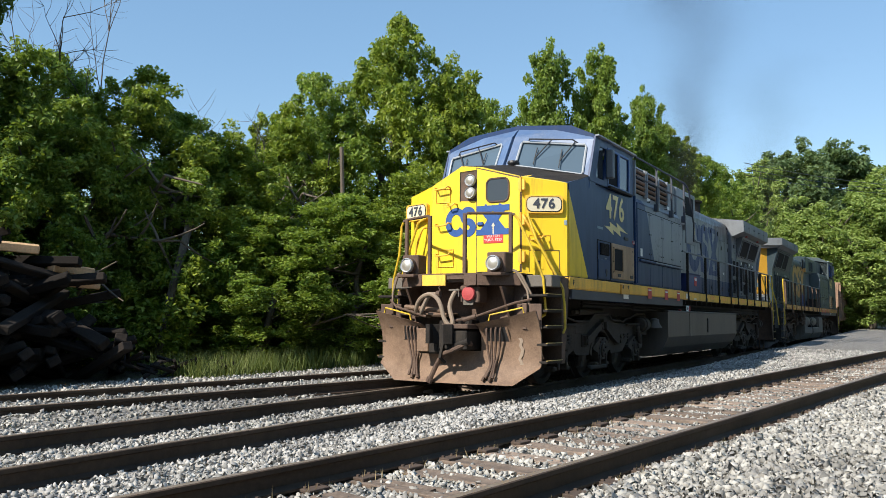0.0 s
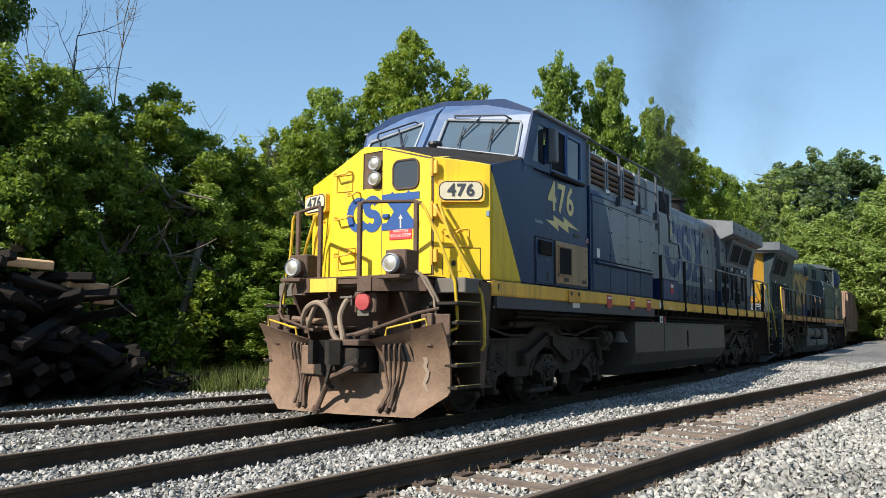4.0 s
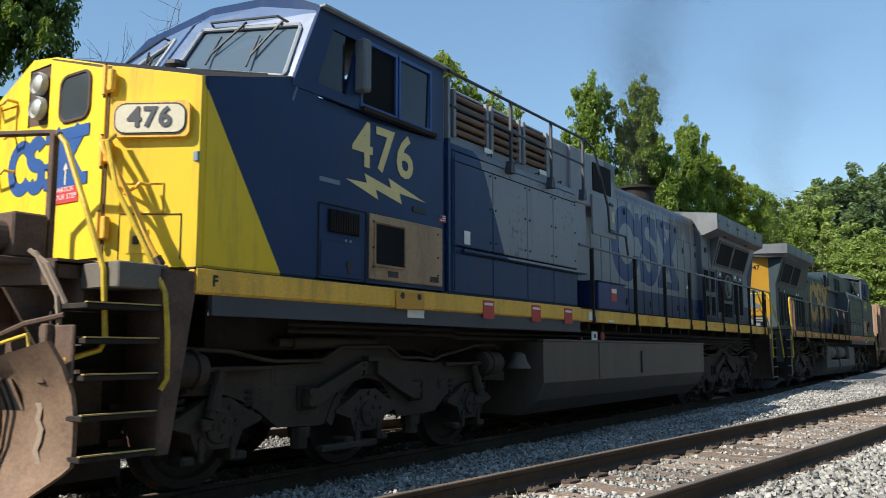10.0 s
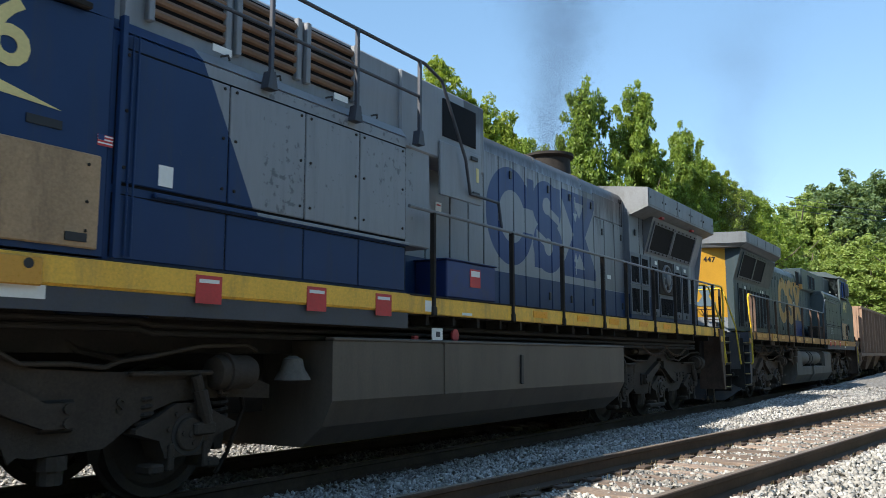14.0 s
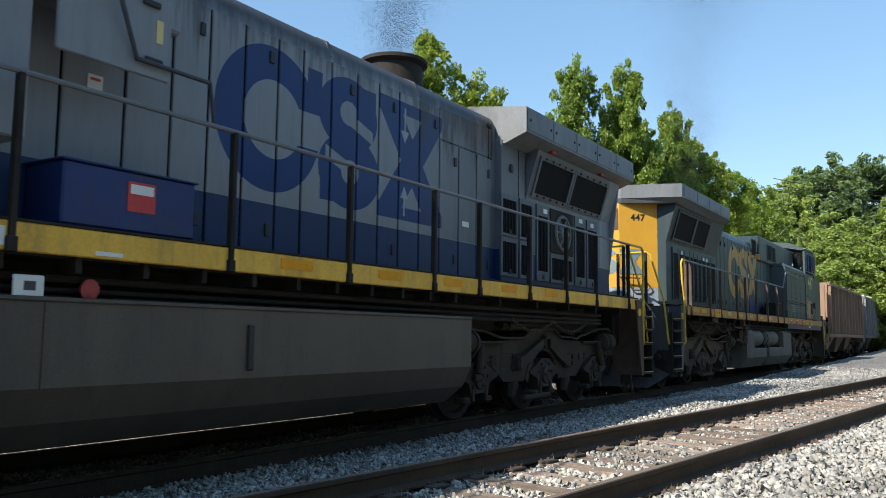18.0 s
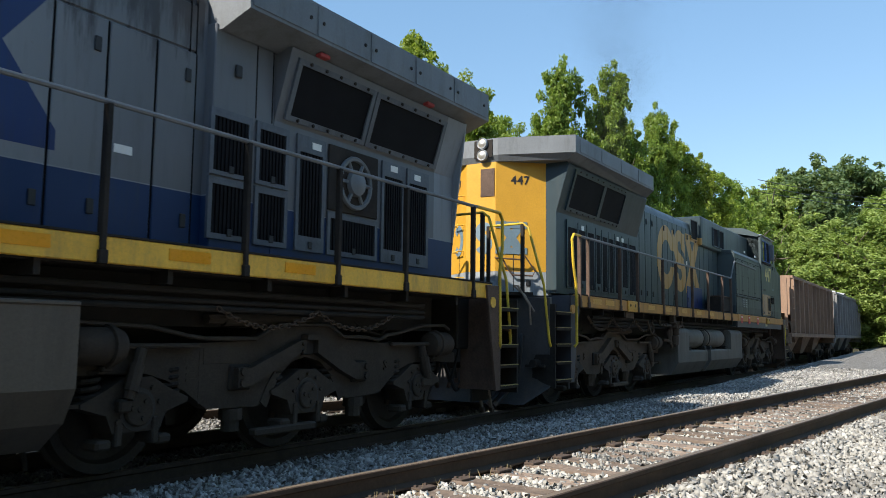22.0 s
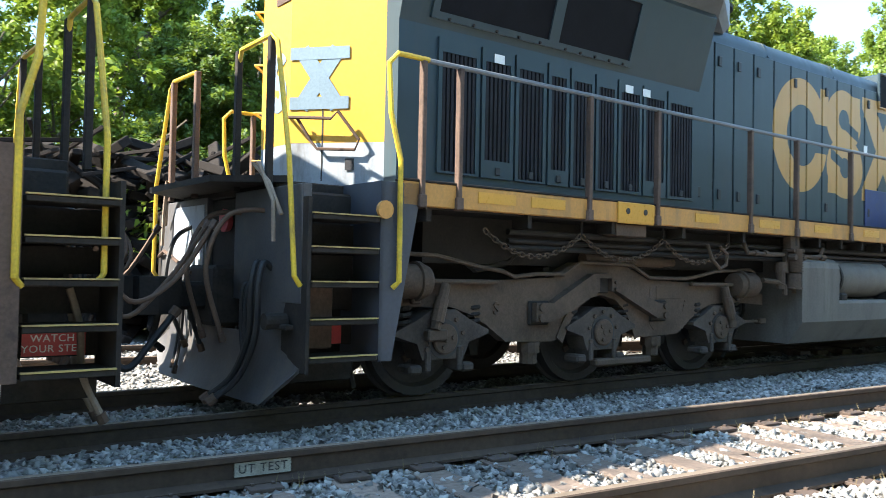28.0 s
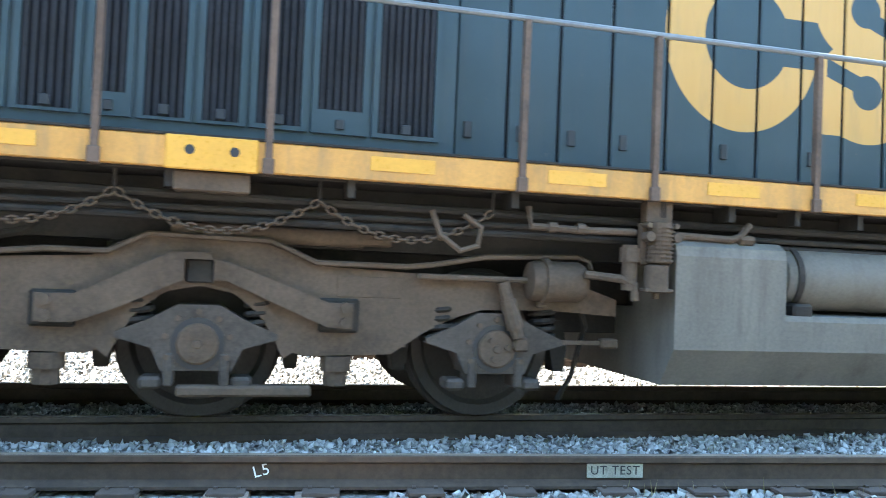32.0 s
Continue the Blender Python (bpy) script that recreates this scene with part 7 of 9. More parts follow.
        for i in range(9):
            louver_door(eng, e[i] + 0.015, e[i + 1] - 0.015, 1.13, 1.95, 3.12, paint, (1.98, 2.11, 1.98, 1.97, 1.97, 2.10, 1.97, 2.11, 1.97)[i], 3.0, True, 0.04)
        for sg in (-1, 1):
            for x, z in ((8.1, 3.0), (6.3, 3.0), (6.02, 3.0)):
                part("data_label", Shape().box(x, x + 0.12, sg * 1.157, sg * 1.162, z, z + 0.08), M_WHITE, eng)
    # rear wall
    if yellow_end:
        # faceted hood end: a middle face and two faces turned back
        plan = [(R - 0.1, -0.99), (R - 0.02, -0.97), (R + 0.55, -0.28), (R + 0.55, 0.28), (R - 0.02, 0.97), (R - 0.1, 0.99)]
        wall = part("end_wall", Shape().prism(plan, "z", 2.19, 4.05), M_ENDYEL, eng, "golden yellow faceted hood end")
        part("end_wall_base", Shape().prism(plan, "z", 1.80, 2.188), M_LGREY, eng, "pale grey foot of the hood end")
        fx, fy = 0.57 / 0.895, 0.69 / 0.895

        def on_face(sg, s_, z, o=0.0):
            """A point on a turned-back face, s_ metres out from the ridge."""
            return Vector((R + 0.55 - s_ * fx + o * fy, sg * (0.28 + s_ * fy + o * fx), z))

        def plate(name, sg, s0, s1, z0, z1, mat, o=0.004, top=None):
            t0, t1 = top or (s0, s1)
            return part(name, Shape().sheet(on_face(sg, s0, z0, o), on_face(sg, s1, z0, o), on_face(sg, t1, z1, o), on_face(sg, t0, z1, o), 0.004 * sg), mat, wall)
        side = lambda u, v, o: on_face(1, 0.31 - u, 2.75 + v, 0.003 + o)
        crossed_bars(side, 0.04, 0.54, 0.27, M_EGREY, wall)
        middle = lambda u, v, o: Vector((R + 0.553 + o, -u, 2.75 + v))
        double_bend(lambda u, v, o: middle(-u, v, o), 0.06, 0.54, 0.13, M_EGREY, wall)
        open_ring(lambda u, v, o: on_face(-1, 0.36 + u, 2.75 + v, 0.003 + o), 0.0, 0.54, 0.13, M_EGREY, wall)
        for sg in (-1, 1):
            p_ = on_face(sg, 0.42, 3.72, 0.004)
            lettering("end_number", "447", 0.2, 0.002, M_BLACK, wall, pose(p_.x, p_.y, p_.z, 90, 0, 90 + sg * math.degrees(math.atan2(fx, fy))), 0.004)
            plate("face_seam", sg, 0.30, 0.312, 1.86, 2.5, M_BLACK, 0.003)
            plate("hatch_grip", sg, 0.52, 0.60, 1.95, 2.05, M_BLACK, 0.012)
        # flat plate, its dark colour stands for the shaded depth of a niche
        part("lamp_niche", Shape().box(R + 0.55, R + 0.562, 0.0, 0.26, 3.45, 3.92), M_STEEL, wall, "flat dark plate standing in for the niche below the lamps")
        part("lamp_panel", Shape().box(R + 0.6, R + 0.615, -0.1, 0.25, 4.1, 4.4, 0.004), M_DARK, wall)
        for z in (4.14, 4.34):
            engine_lamp(eng, R + 0.61, 0.07, z, 1, 0.085)
        for z in (3.5, 3.0, 2.55, 2.1):
            q0, q1 = on_face(-1, 0.1, z), on_face(-1, 0.4, z)
            n_ = Vector((fy, -fx, 0)) * 0.1
            part("grab_iron", Shape().tube([q0, q0 + n_, q1 + n_, q1], 0.013, 6), M_STRIPE, wall)
        h0 = [on_face(1, s_, z, o) for s_, z, o in ((0.0, 2.42, 0.0), (0.0, 2.40, 0.1), (0.42, 2.38, 0.1), (0.48, 2.44, 0.1), (0.66, 2.2, 0.06), (0.62, 2.12, 0.05), (0.28, 2.13, 0.05), (0.22, 2.2, 0.05), (0.1, 2.4, 0.08))]
        part("end_handle", Shape().tube(h0, 0.014, 6), M_STEEL, wall, "bent brown handle")
    else:
        part("end_wall", Shape().sheet((R + 0.1, -1.12, 2.2), (R + 0.1, 1.12, 2.2), (R + 0.1, 1.33, 3.9), (R + 0.1, -1.33, 3.9), -0.03), paint, eng)
        part("end_wall_base", Shape().box(R + 0.09, R + 0.13, -1.12, 1.12, 1.84, 2.2, 0.005), M_LGREY, eng)
    # rear platform, steps, rails, coupler
    part("rear_platform", Shape().box(R, R + 1.0, -1.0, 1.0, 1.7, 1.78, 0.01).box(R + 0.3, R + 0.98, -1.12, 1.12, 0.95, 1.7, 0.02), M_DARK, eng)
    if not old:
        for sg in (-1, 1):
            part("pilot_plate", Shape().box(R + 0.96, R + 1.035, sg * 0.3, sg * 1.48, 0.85, 1.72, 0.006), M_PILOT, eng, "dark slate pilot plate")
        # added pale plate: sunlight on this half of the pilot, as colour
        part("lit_plate", Shape().box(R + 1.036, R + 1.045, -1.1, -0.35, 0.95, 1.66, 0.004), M_LGREY, eng, "pale grey plate standing in for sunlight on the pilot")
    for sg in (-1, 1):
        stairs(eng, *((R + 0.62, R + 1.17) if old else (R + 0.42, R + 1.0)), M_SLATE if yellow_end else M_STEEL, sg, True, 0.38)
        corner_rail(eng, R + 1.1, 1, (0.45, 1.05), sg, M_DARK if old or sg > 0 else M_STEEL)
        g_ = R + (0.32 if old else 0.0)
        part("corner_grab_rail", Shape().tube([(R + 0.0, sg * 1.56, 2.765), (g_ + 0.3, sg * 1.57, 2.765), (g_ + 0.38, sg * 1.57, 2.68), (g_ + 0.36, sg * 1.58, 2.3), (g_ + 0.27, sg * 1.59, 1.95), (g_ + 0.27, sg * 1.6, 1.02), (g_ + 0.31, sg * 1.57, 0.97)], 0.022, 8), M_RAILYEL, eng, "yellow corner grab rail")
        rail_ = [(-2.26, sg * 1.56, 2.76), (R, sg * 1.56, 2.76)] if old else [(-4.9, sg * 1.56, 3.24), (-2.0, sg * 1.56, 3.27), (-1.93, sg * 1.56, 3.22), (-1.52, sg * 1.56, 2.78), (-1.44, sg * 1.56, 2.76), (R, sg * 1.56, 2.76)]
        part("side_handrail", Shape().tube(rail_, 0.021, 8), M_WGREY, eng, "long grey handrail")
        stanchions(eng, posts, sg * 1.56, 1.6, 2.75, M_DARK if old else M_STEEL)
    if not old:
        plow(eng, R + 1.07, 1, M_PILOT, 0.05, 1.0, 0.12, 0.02, 1.30, 2)
        part("end_shelf", Shape().prism([(R + 0.95, -1.16), (R + 1.42, -0.7), (R + 1.42, 0.7), (R + 0.95, 1.16)], "z", 1.755, 1.805), M_DARK, eng, "dark end shelf over the coupler")
        for y in (0.92, 1.04):
            hose(eng, [(R + 1.04, y - 0.02, 1.1), (R + 1.12, y, 1.14), (R + 1.17, y + 0.02, 0.95), (R + 1.15, y - 0.04, 0.6), (R + 1.2, y - 0.2, 0.28), (R + 1.34, y - 0.3, 0.12)], 0.026, M_RUBBER)
        part("angle_cock", Shape().cyl((R + 1.05, 1.28, 0.72), (R + 1.22, 1.28, 0.72), 0.06, 12).box(R + 1.05, R + 1.12, 1.1, 1.42, 0.66, 0.7, 0.008), M_DARK, eng, "dark valve on the pilot")
        for sg in (-1, 1):
            part("bent_handle", Shape().tube([(R + 1.12, sg * 1.2, 1.3), (R + 1.12, sg * 1.18, 1.6), (R + 1.16, sg * 1.0, 1.9), (R + 1.18, sg * 0.94, 1.9), (R + 1.12, sg * 1.1, 1.75), (R + 1.08, sg * 1.24, 1.5)], 0.016, 6), M_HOSEL, eng, "bent brown handle")
    coupler(eng, R + 1.0, 1)
    for k in (range(4) if old else (1, 3)):
        hose(eng, [(R + 0.95, -0.9 + 0.25 * k, 1.5), (R + 1.2, -0.88 + 0.25 * k, 1.35), (R + 1.3, -0.8 + 0.25 * k, 0.9), (R + 1.15, -0.7 + 0.2 * k, 0.45)], 0.02, M_RUBBER)
        hose(eng, [(R + 0.95, 0.2 + 0.22 * k, 1.55), (R + 1.3, 0.2 + 0.2 * k, 1.5), (R + 1.45, 0.15 + 0.2 * k, 1.1), (R + 1.3, 0.1 + 0.2 * k, 0.6)], 0.02, M_HOSE)
    if old:
        for y, q in ((-0.75, 0.0), (-0.62, 0.12), (0.5, 0.05)):
            hose(eng, [(R + 1.0, y, 1.45), (R + 1.25 + q, y, 1.25), (R + 1.5, y + 0.05, 0.85 - q), (R + 1.85, y + 0.1, 1.0), (R + 2.1, y + 0.05, 1.4)], 0.02, M_HOSE)
        for y in (-1.2, -1.05, 1.1):
            hose(eng, [(R + 0.98, y, 0.95), (R + 1.05, y, 0.7), (R + 1.08, y + 0.03, 0.4), (R + 1.2, y + 0.05, 0.14)], 0.024, M_HOSEL)
        hose(eng, [(R + 1.25, -0.35, 0.72), (R + 1.4, -0.35, 0.52), (R + 1.6, -0.35, 0.32), (R + 1.78, -0.35, 0.5), (R + 1.95, -0.35, 0.72)], 0.028, M_RUBBER)
        for k in range(3):
            part("coiled_cable", Shape().tube([(R + 1.35 + 0.12 * k + 0.2 * math.cos(a_), -0.3 + 0.25 * k + 0.04 * math.sin(3 * a_), 1.32 - 0.05 * k + 0.21 * math.sin(a_)) for a_ in [q * 0.35 for q in range(19)]], 0.018, 6), M_HOSE, eng, "coiled jumper cable")
    part("dummy_receptacle", Shape().lathe((R + 1.0, 0.1, 1.5), (1, 0, 0), [(0, 0.09), (0.05, 0.1), (0.06, 0.02)], 14), M_GLAD, eng, "faded red receptacle cap")
    part("cut_lever", Shape().tube([(R + 1.05, -1.5, 1.2), (R + 1.1, -1.2, 1.25), (R + 1.2, -0.2, 1.05)], 0.018, 6), M_STEEL, eng)
    for sg in (-1, 1):
        part("marker", Shape().cyl((R + 0.4, sg * 1.57, 1.56), (R + 0.4, sg * 1.6, 1.56), 0.07, 14), stripe, eng)
    front_end(eng)
    # running gear
    tm = M_TRUCKD if old else M_TRUCK
    truck(eng, -6.8, -1, tm)
    truck(eng, 6.77, 1, tm)
    fuel_tank(eng, -3.42 if old else -2.9, 4.0 if old else 3.57, not old, M_TANKD if old else M_TANK)
    if old:
        part("bell", Shape().lathe((-3.72, -1.3, 1.16), (0, 0, -1), [(0, 0.03), (0.03, 0.09), (0.12, 0.11), (0.2, 0.16), (0.22, 0.165), (0.22, 0.05)], 20), M_TANK, eng, "small grey bell", smooth=True)
        for k in range(2):
            chain(eng, 5.4 + k * 1.3, 6.7 + k * 1.3, -1.36, 1.34, 0.16)
    else:
        for a, b in ((4.89, 6.06), (6.06, 7.29), (7.29, 8.5)):
            chain(eng, a, b, 1.38, 1.475, 0.22)
            part("chain_hook", Shape().tube([(a, 1.38, 1.6), (a, 1.38, 1.46)], 0.012, 6), M_DARK, eng)
        valve = part("drain_valve", Shape().box(3.60, 3.80, 1.40, 1.50, 1.46, 1.61, 0.006).box(3.58, 3.82, 1.40, 1.46, 1.16, 1.46, 0.01), M_TRUCK, eng, "dusty air dryer valve with ribbed filter")
        part("filter_body", Shape().cyl((3.69, 1.49, 1.46), (3.69, 1.49, 1.18), 0.085, 16), M_TRUCK, valve)
        for k in range(9):
            part("filter_rib", Shape().lathe((3.69, 1.49, 1.19 + 0.029 * k), (0, 0, 1), [(0, 0.097), (0.014, 0.097)], 16), M_TRUCK, valve)
        part("filter_cup", Shape().lathe((3.71, 1.49, 0.97), (0, 0, 1), [(0, 0.03), (0.01, 0.085), (0.19, 0.085), (0.2, 0.05)], 16), M_TRUCK, valve, smooth=True)
        part("cup_clamp", Shape().box(3.60, 3.82, 1.43, 1.55, 0.975, 1.0, 0.006).cyl((3.71, 1.49, 0.93), (3.71, 1.49, 0.98), 0.025, 8), M_TRUCK, valve)
        for x in (3.59, 3.80):
            part("valve_port", Shape().cyl((x, 1.48, 1.36), (x, 1.57, 1.36), 0.035, 10).cyl((x, 1.46, 1.44), (x, 1.55, 1.44), 0.02, 8), M_TRUCK, valve)
        part("side_valve", Shape().cyl((3.88, 1.42, 1.3), (3.88, 1.42, 0.98), 0.055, 12).lathe((3.88, 1.42, 1.18), (0, 0, 1), [(0, 0.075), (0.1, 0.075)], 12), M_TRUCK, valve)
        part("elbow_pipe", Shape().tube([(4.2, 1.38, 1.08), (3.95, 1.42, 1.06), (3.86, 1.46, 1.02), (3.85, 1.46, 0.91)], 0.03, 8), M_TRUCK, valve)
        for pts_ in ([(4.64, 1.4, 1.52), (4.64, 1.46, 1.39), (4.3, 1.46, 1.38), (3.86, 1.44, 1.39)], [(3.56, 1.44, 1.385), (3.1, 1.45, 1.375), (3.02, 1.45, 1.4), (2.93, 1.43, 1.49)]):
            part("air_pipe", Shape().tube(pts_, 0.026, 8), M_TRUCK, eng)
            for x in (pts_[1][0] - 0.15, pts_[2][0] - 0.02):
                part("pipe_union", Shape().cyl((x - 0.03, pts_[1][1], pts_[1][2]), (x + 0.03, pts_[1][1], pts_[1][2]), 0.038, 8), M_TRUCK, eng)
        part("loose_hose_end", Shape().tube([(5.32, 1.4, 1.46), (5.26, 1.42, 1.3), (5.12, 1.42, 1.2), (5.0, 1.42, 1.24), (4.98, 1.42, 1.36), (5.1, 1.41, 1.44)], 0.02, 7), M_TRUCK, eng)
        for sg in (-1, 1):
            part("jacking_plate", Shape().box(6.46, 7.0, sg * 1.56, sg * 1.58, 1.6, 1.805, 0.008), M_REFL, eng, "orange plate with two holes")
            for x in (6.6, 6.86):
                part("jack_hole", Shape().cyl((x, sg * 1.58, 1.72), (x, sg * 1.584, 1.72), 0.03, 10), M_BLACK, eng)
            part("cable_bracket", Shape().box(6.5, 6.95, sg * 1.3, sg * 1.52, 1.48, 1.6, 0.01), M_TRUCK, eng)
    # dark filler box added to stand for the shade under the body
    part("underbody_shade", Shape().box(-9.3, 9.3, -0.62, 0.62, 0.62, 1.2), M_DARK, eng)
    return eng


def hopper(load, mat, old):
    """Open-top hopper car, length 12.9 m over the couplings."""
    car = thing("hopper_car", "rusty brown open-top hopper car with an orange placard" if old else "grey open-top hopper car with a pale load", "rail car", "hopper cars behind the engines")
    L, W, zt, zb = 5.7, 1.55, 3.55, 1.35
    for sg in (-1, 1):
        part("side_sheet", Shape().box(-L, L, sg * (W - 0.12), sg * (W - 0.1), zb, zt), mat, car)
        part("top_chord", Shape().box(-L, L, sg * (W - 0.16), sg * W, zt - 0.12, zt, 0.01), mat, car)
        part("side_sill", Shape().box(-L - 0.5, L + 0.5, sg * (W - 0.16), sg * W, zb - 0.15, zb, 0.01), mat, car)
        for k in range(11):
            x = -L + 0.1 + k * (2 * L - 0.2) / 10
            part("side_rib", Shape().prism([(x - 0.07, sg * (W - 0.1)), (x - 0.05, sg * (W + 0.03)), (x + 0.05, sg * (W + 0.03)), (x + 0.07, sg * (W - 0.1))], "z", zb, zt - 0.1), mat, car)
    for e in (-1, 1):
        part("end_sheet", Shape().sheet((e * L, -W + 0.1, 2.05), (e * L, W - 0.1, 2.05), (e * L, W - 0.1, zt), (e * L, -W + 0.1, zt), 0.03), mat, car)
        part("slope_sheet", Shape().sheet((e * (L + 0.4), -1.3, 2.1), (e * (L + 0.4), 1.3, 2.1), (e * (L - 1.8), 1.3, 1.0), (e * (L - 1.8), -1.3, 1.0), 0.03), mat, car)
        part("end_sill", Shape().box(e * (L + 0.35), e * (L + 0.55), -1.5, 1.5, 0.95, 1.25, 0.01), mat, car)
        for y in (-1.35, -0.45, 0.45, 1.35):
            part("end_post", Shape().box(e * (L + 0.38), e * (L + 0.48), y - 0.05, y + 0.05, 1.2, 2.3 if abs(y) < 1 else 3.4), mat, car)
        for sg in (-1, 1):
            lad = Shape()
            for k in range(6):
                z = 1.0 + k * 0.42
                lad.tube([(e * (L + 0.1), sg * (W + 0.06), z), (e * (L + 0.48), sg * (W + 0.06), z)], 0.015, 6)
            part("ladder", lad, mat, car)
        part("draft_coupler", Shape().box(e * (L + 0.5), e * 6.45, -0.14, 0.14, 0.74, 0.98, 0.03), M_STEEL, car)
        part("brake_box", Shape().box(e * (L + 0.3), e * (L + 0.5), -0.9, -0.4, 1.3, 1.7, 0.02), M_STEEL, car)
        cx = e * 4.3
        add_wheels(car, (cx - 0.89, cx + 0.89), r=0.457)
        for sg in (-1, 1):
            prof = [(-1.25, 0.62), (-0.7, 0.66), (-0.35, 0.86), (0.35, 0.86), (0.7, 0.66), (1.25, 0.62), (1.25, 0.40), (0.75, 0.40), (0.4, 0.26), (-0.4, 0.26), (-0.75, 0.40), (-1.25, 0.40)]
            part("truck_side_frame", Shape().prism([(cx + a, b) for a, b in prof], "y", sg * 0.92, sg * 1.06), M_TRUCK, car)
            sp = Shape()
            for q in (-0.14, 0.14):
                spring(sp, cx + q, sg * 1.08, 0.34, 0.6, 0.09)
            part("coil_spring", sp, M_DARK, car)
            for q in (-0.89, 0.89):
                part("bearing_cap", Shape().cyl((cx + q, sg * 1.0, 0.457), (cx + q, sg * 1.12, 0.457), 0.11, 14), M_TRUCK, car)
    for k in range(3):
        x = -3.2 + k * 3.2
        part("hopper_chute", Shape().add([(x - 1.3, -1.2, 1.35), (x + 1.3, -1.2, 1.35), (x + 1.3, 1.2, 1.35), (x - 1.3, 1.2, 1.35), (x - 0.35, -0.9, 0.5), (x + 0.35, -0.9, 0.5), (x + 0.35, 0.9, 0.5), (x - 0.35, 0.9, 0.5)],
                                         [(0, 1, 5, 4), (1, 2, 6, 5), (2, 3, 7, 6), (3, 0, 4, 7), (4, 5, 6, 7), (3, 2, 1, 0)]), mat, car)
    part("centre_sill", Shape().box(-L - 0.4, L + 0.4, -0.18, 0.18, 0.85, 1.25), M_DARK, car)
    v, f = [], []
    n = 22
    for i in range(n + 1):
        for j in range(9):
            x, y = -L + 0.05 + i * (2 * L - 0.1) / n, -W + 0.14 + j * (2 * W - 0.28) / 8
            v.append((x, y, load + 0.35 * noise.noise(Vector((x * 0.7, y * 0.9, 3.1 + load))) + 0.3 * (1 - (y / W) ** 2)))
    for i in range(n):
        for j in range(8):
            f.append((i * 9 + j, (i + 1) * 9 + j, (i + 1) * 9 + j + 1, i * 9 + j + 1))
    part("load", Shape().add(v, f), M_COAL, car, "pale crushed load", smooth=True)
    if old:
        part("placard", Shape().box(-L - 0.03, -L + 0.0, -0.9, -0.15, 2.9, 3.2, 0.005), M_ORANGE, car, "orange placard")
        for k in range(4):
            part("stencil_bar", Shape().box(-L - 0.02, -L + 0.0, -0.9, -0.3, 2.72 - k * 0.14, 2.78 - k * 0.14), M_NUM, car)
    return car


ENGINE_1 = engine(M_OLD, False, True)
ENGINE_2 = engine(M_NEW, True, False)
CARS = [hopper(3.2, M_HOPPER, True), hopper(3.45, M_HOPPER2, False)]


# Ground: one sheet to the horizon, finer near the tracks
def ground_z(x, y):
    near = -0.205 + 0.02 * noise.noise(Vector((x * 0.6, y * 0.6, 0.3)))
    if 2.75 < y < 4.9:
        near -= 0.012
    c = line_y(x)
    d = abs(y - c)
    if d < 2.2:
        near += (line_z(x) + 0.03) * max(0.0, 1 - max(0.0, d - 1.3) / 0.9)
    if y < 2.98:
        near += 0.075 * min((2.98 - y) / 0.25, 1) - 0.02 * min(max(1.2 - y, 0), 3.0)
    if y > 13.5:
        k = min((y - 13.5) / 12, 1)
        near += 0.15 * k + 0.35 * k * noise.noise(Vector((x * 0.12, y * 0.12, 5)))
    return near


def make_ground():
    xs = [-900, -400, -150, -70] + [v for v in np.arange(-40, 60, 0.5)] + [66, 80, 110, 160, 300, 600, 1200]
    ys = [-900, -300, -100, -40, -20, -10] + [v for v in np.arange(-5, 26, 0.4)] + [30, 40, 60, 100, 200, 500, 1200]
    v = [(x, y, ground_z(x, y)) for x in xs for y in ys]
    n = len(ys)
    f = [(i * n + j, (i + 1) * n + j, (i + 1) * n + j + 1, i * n + j + 1) for i in range(len(xs) - 1) for j in range(n - 1)]
    ob = part("ground", Shape().add(v, f), M_GROUND, None, smooth=True)
    tagged(ob, "grey crushed stone ballast turning to dark soil", "ground", kind="structure")


make_ground()


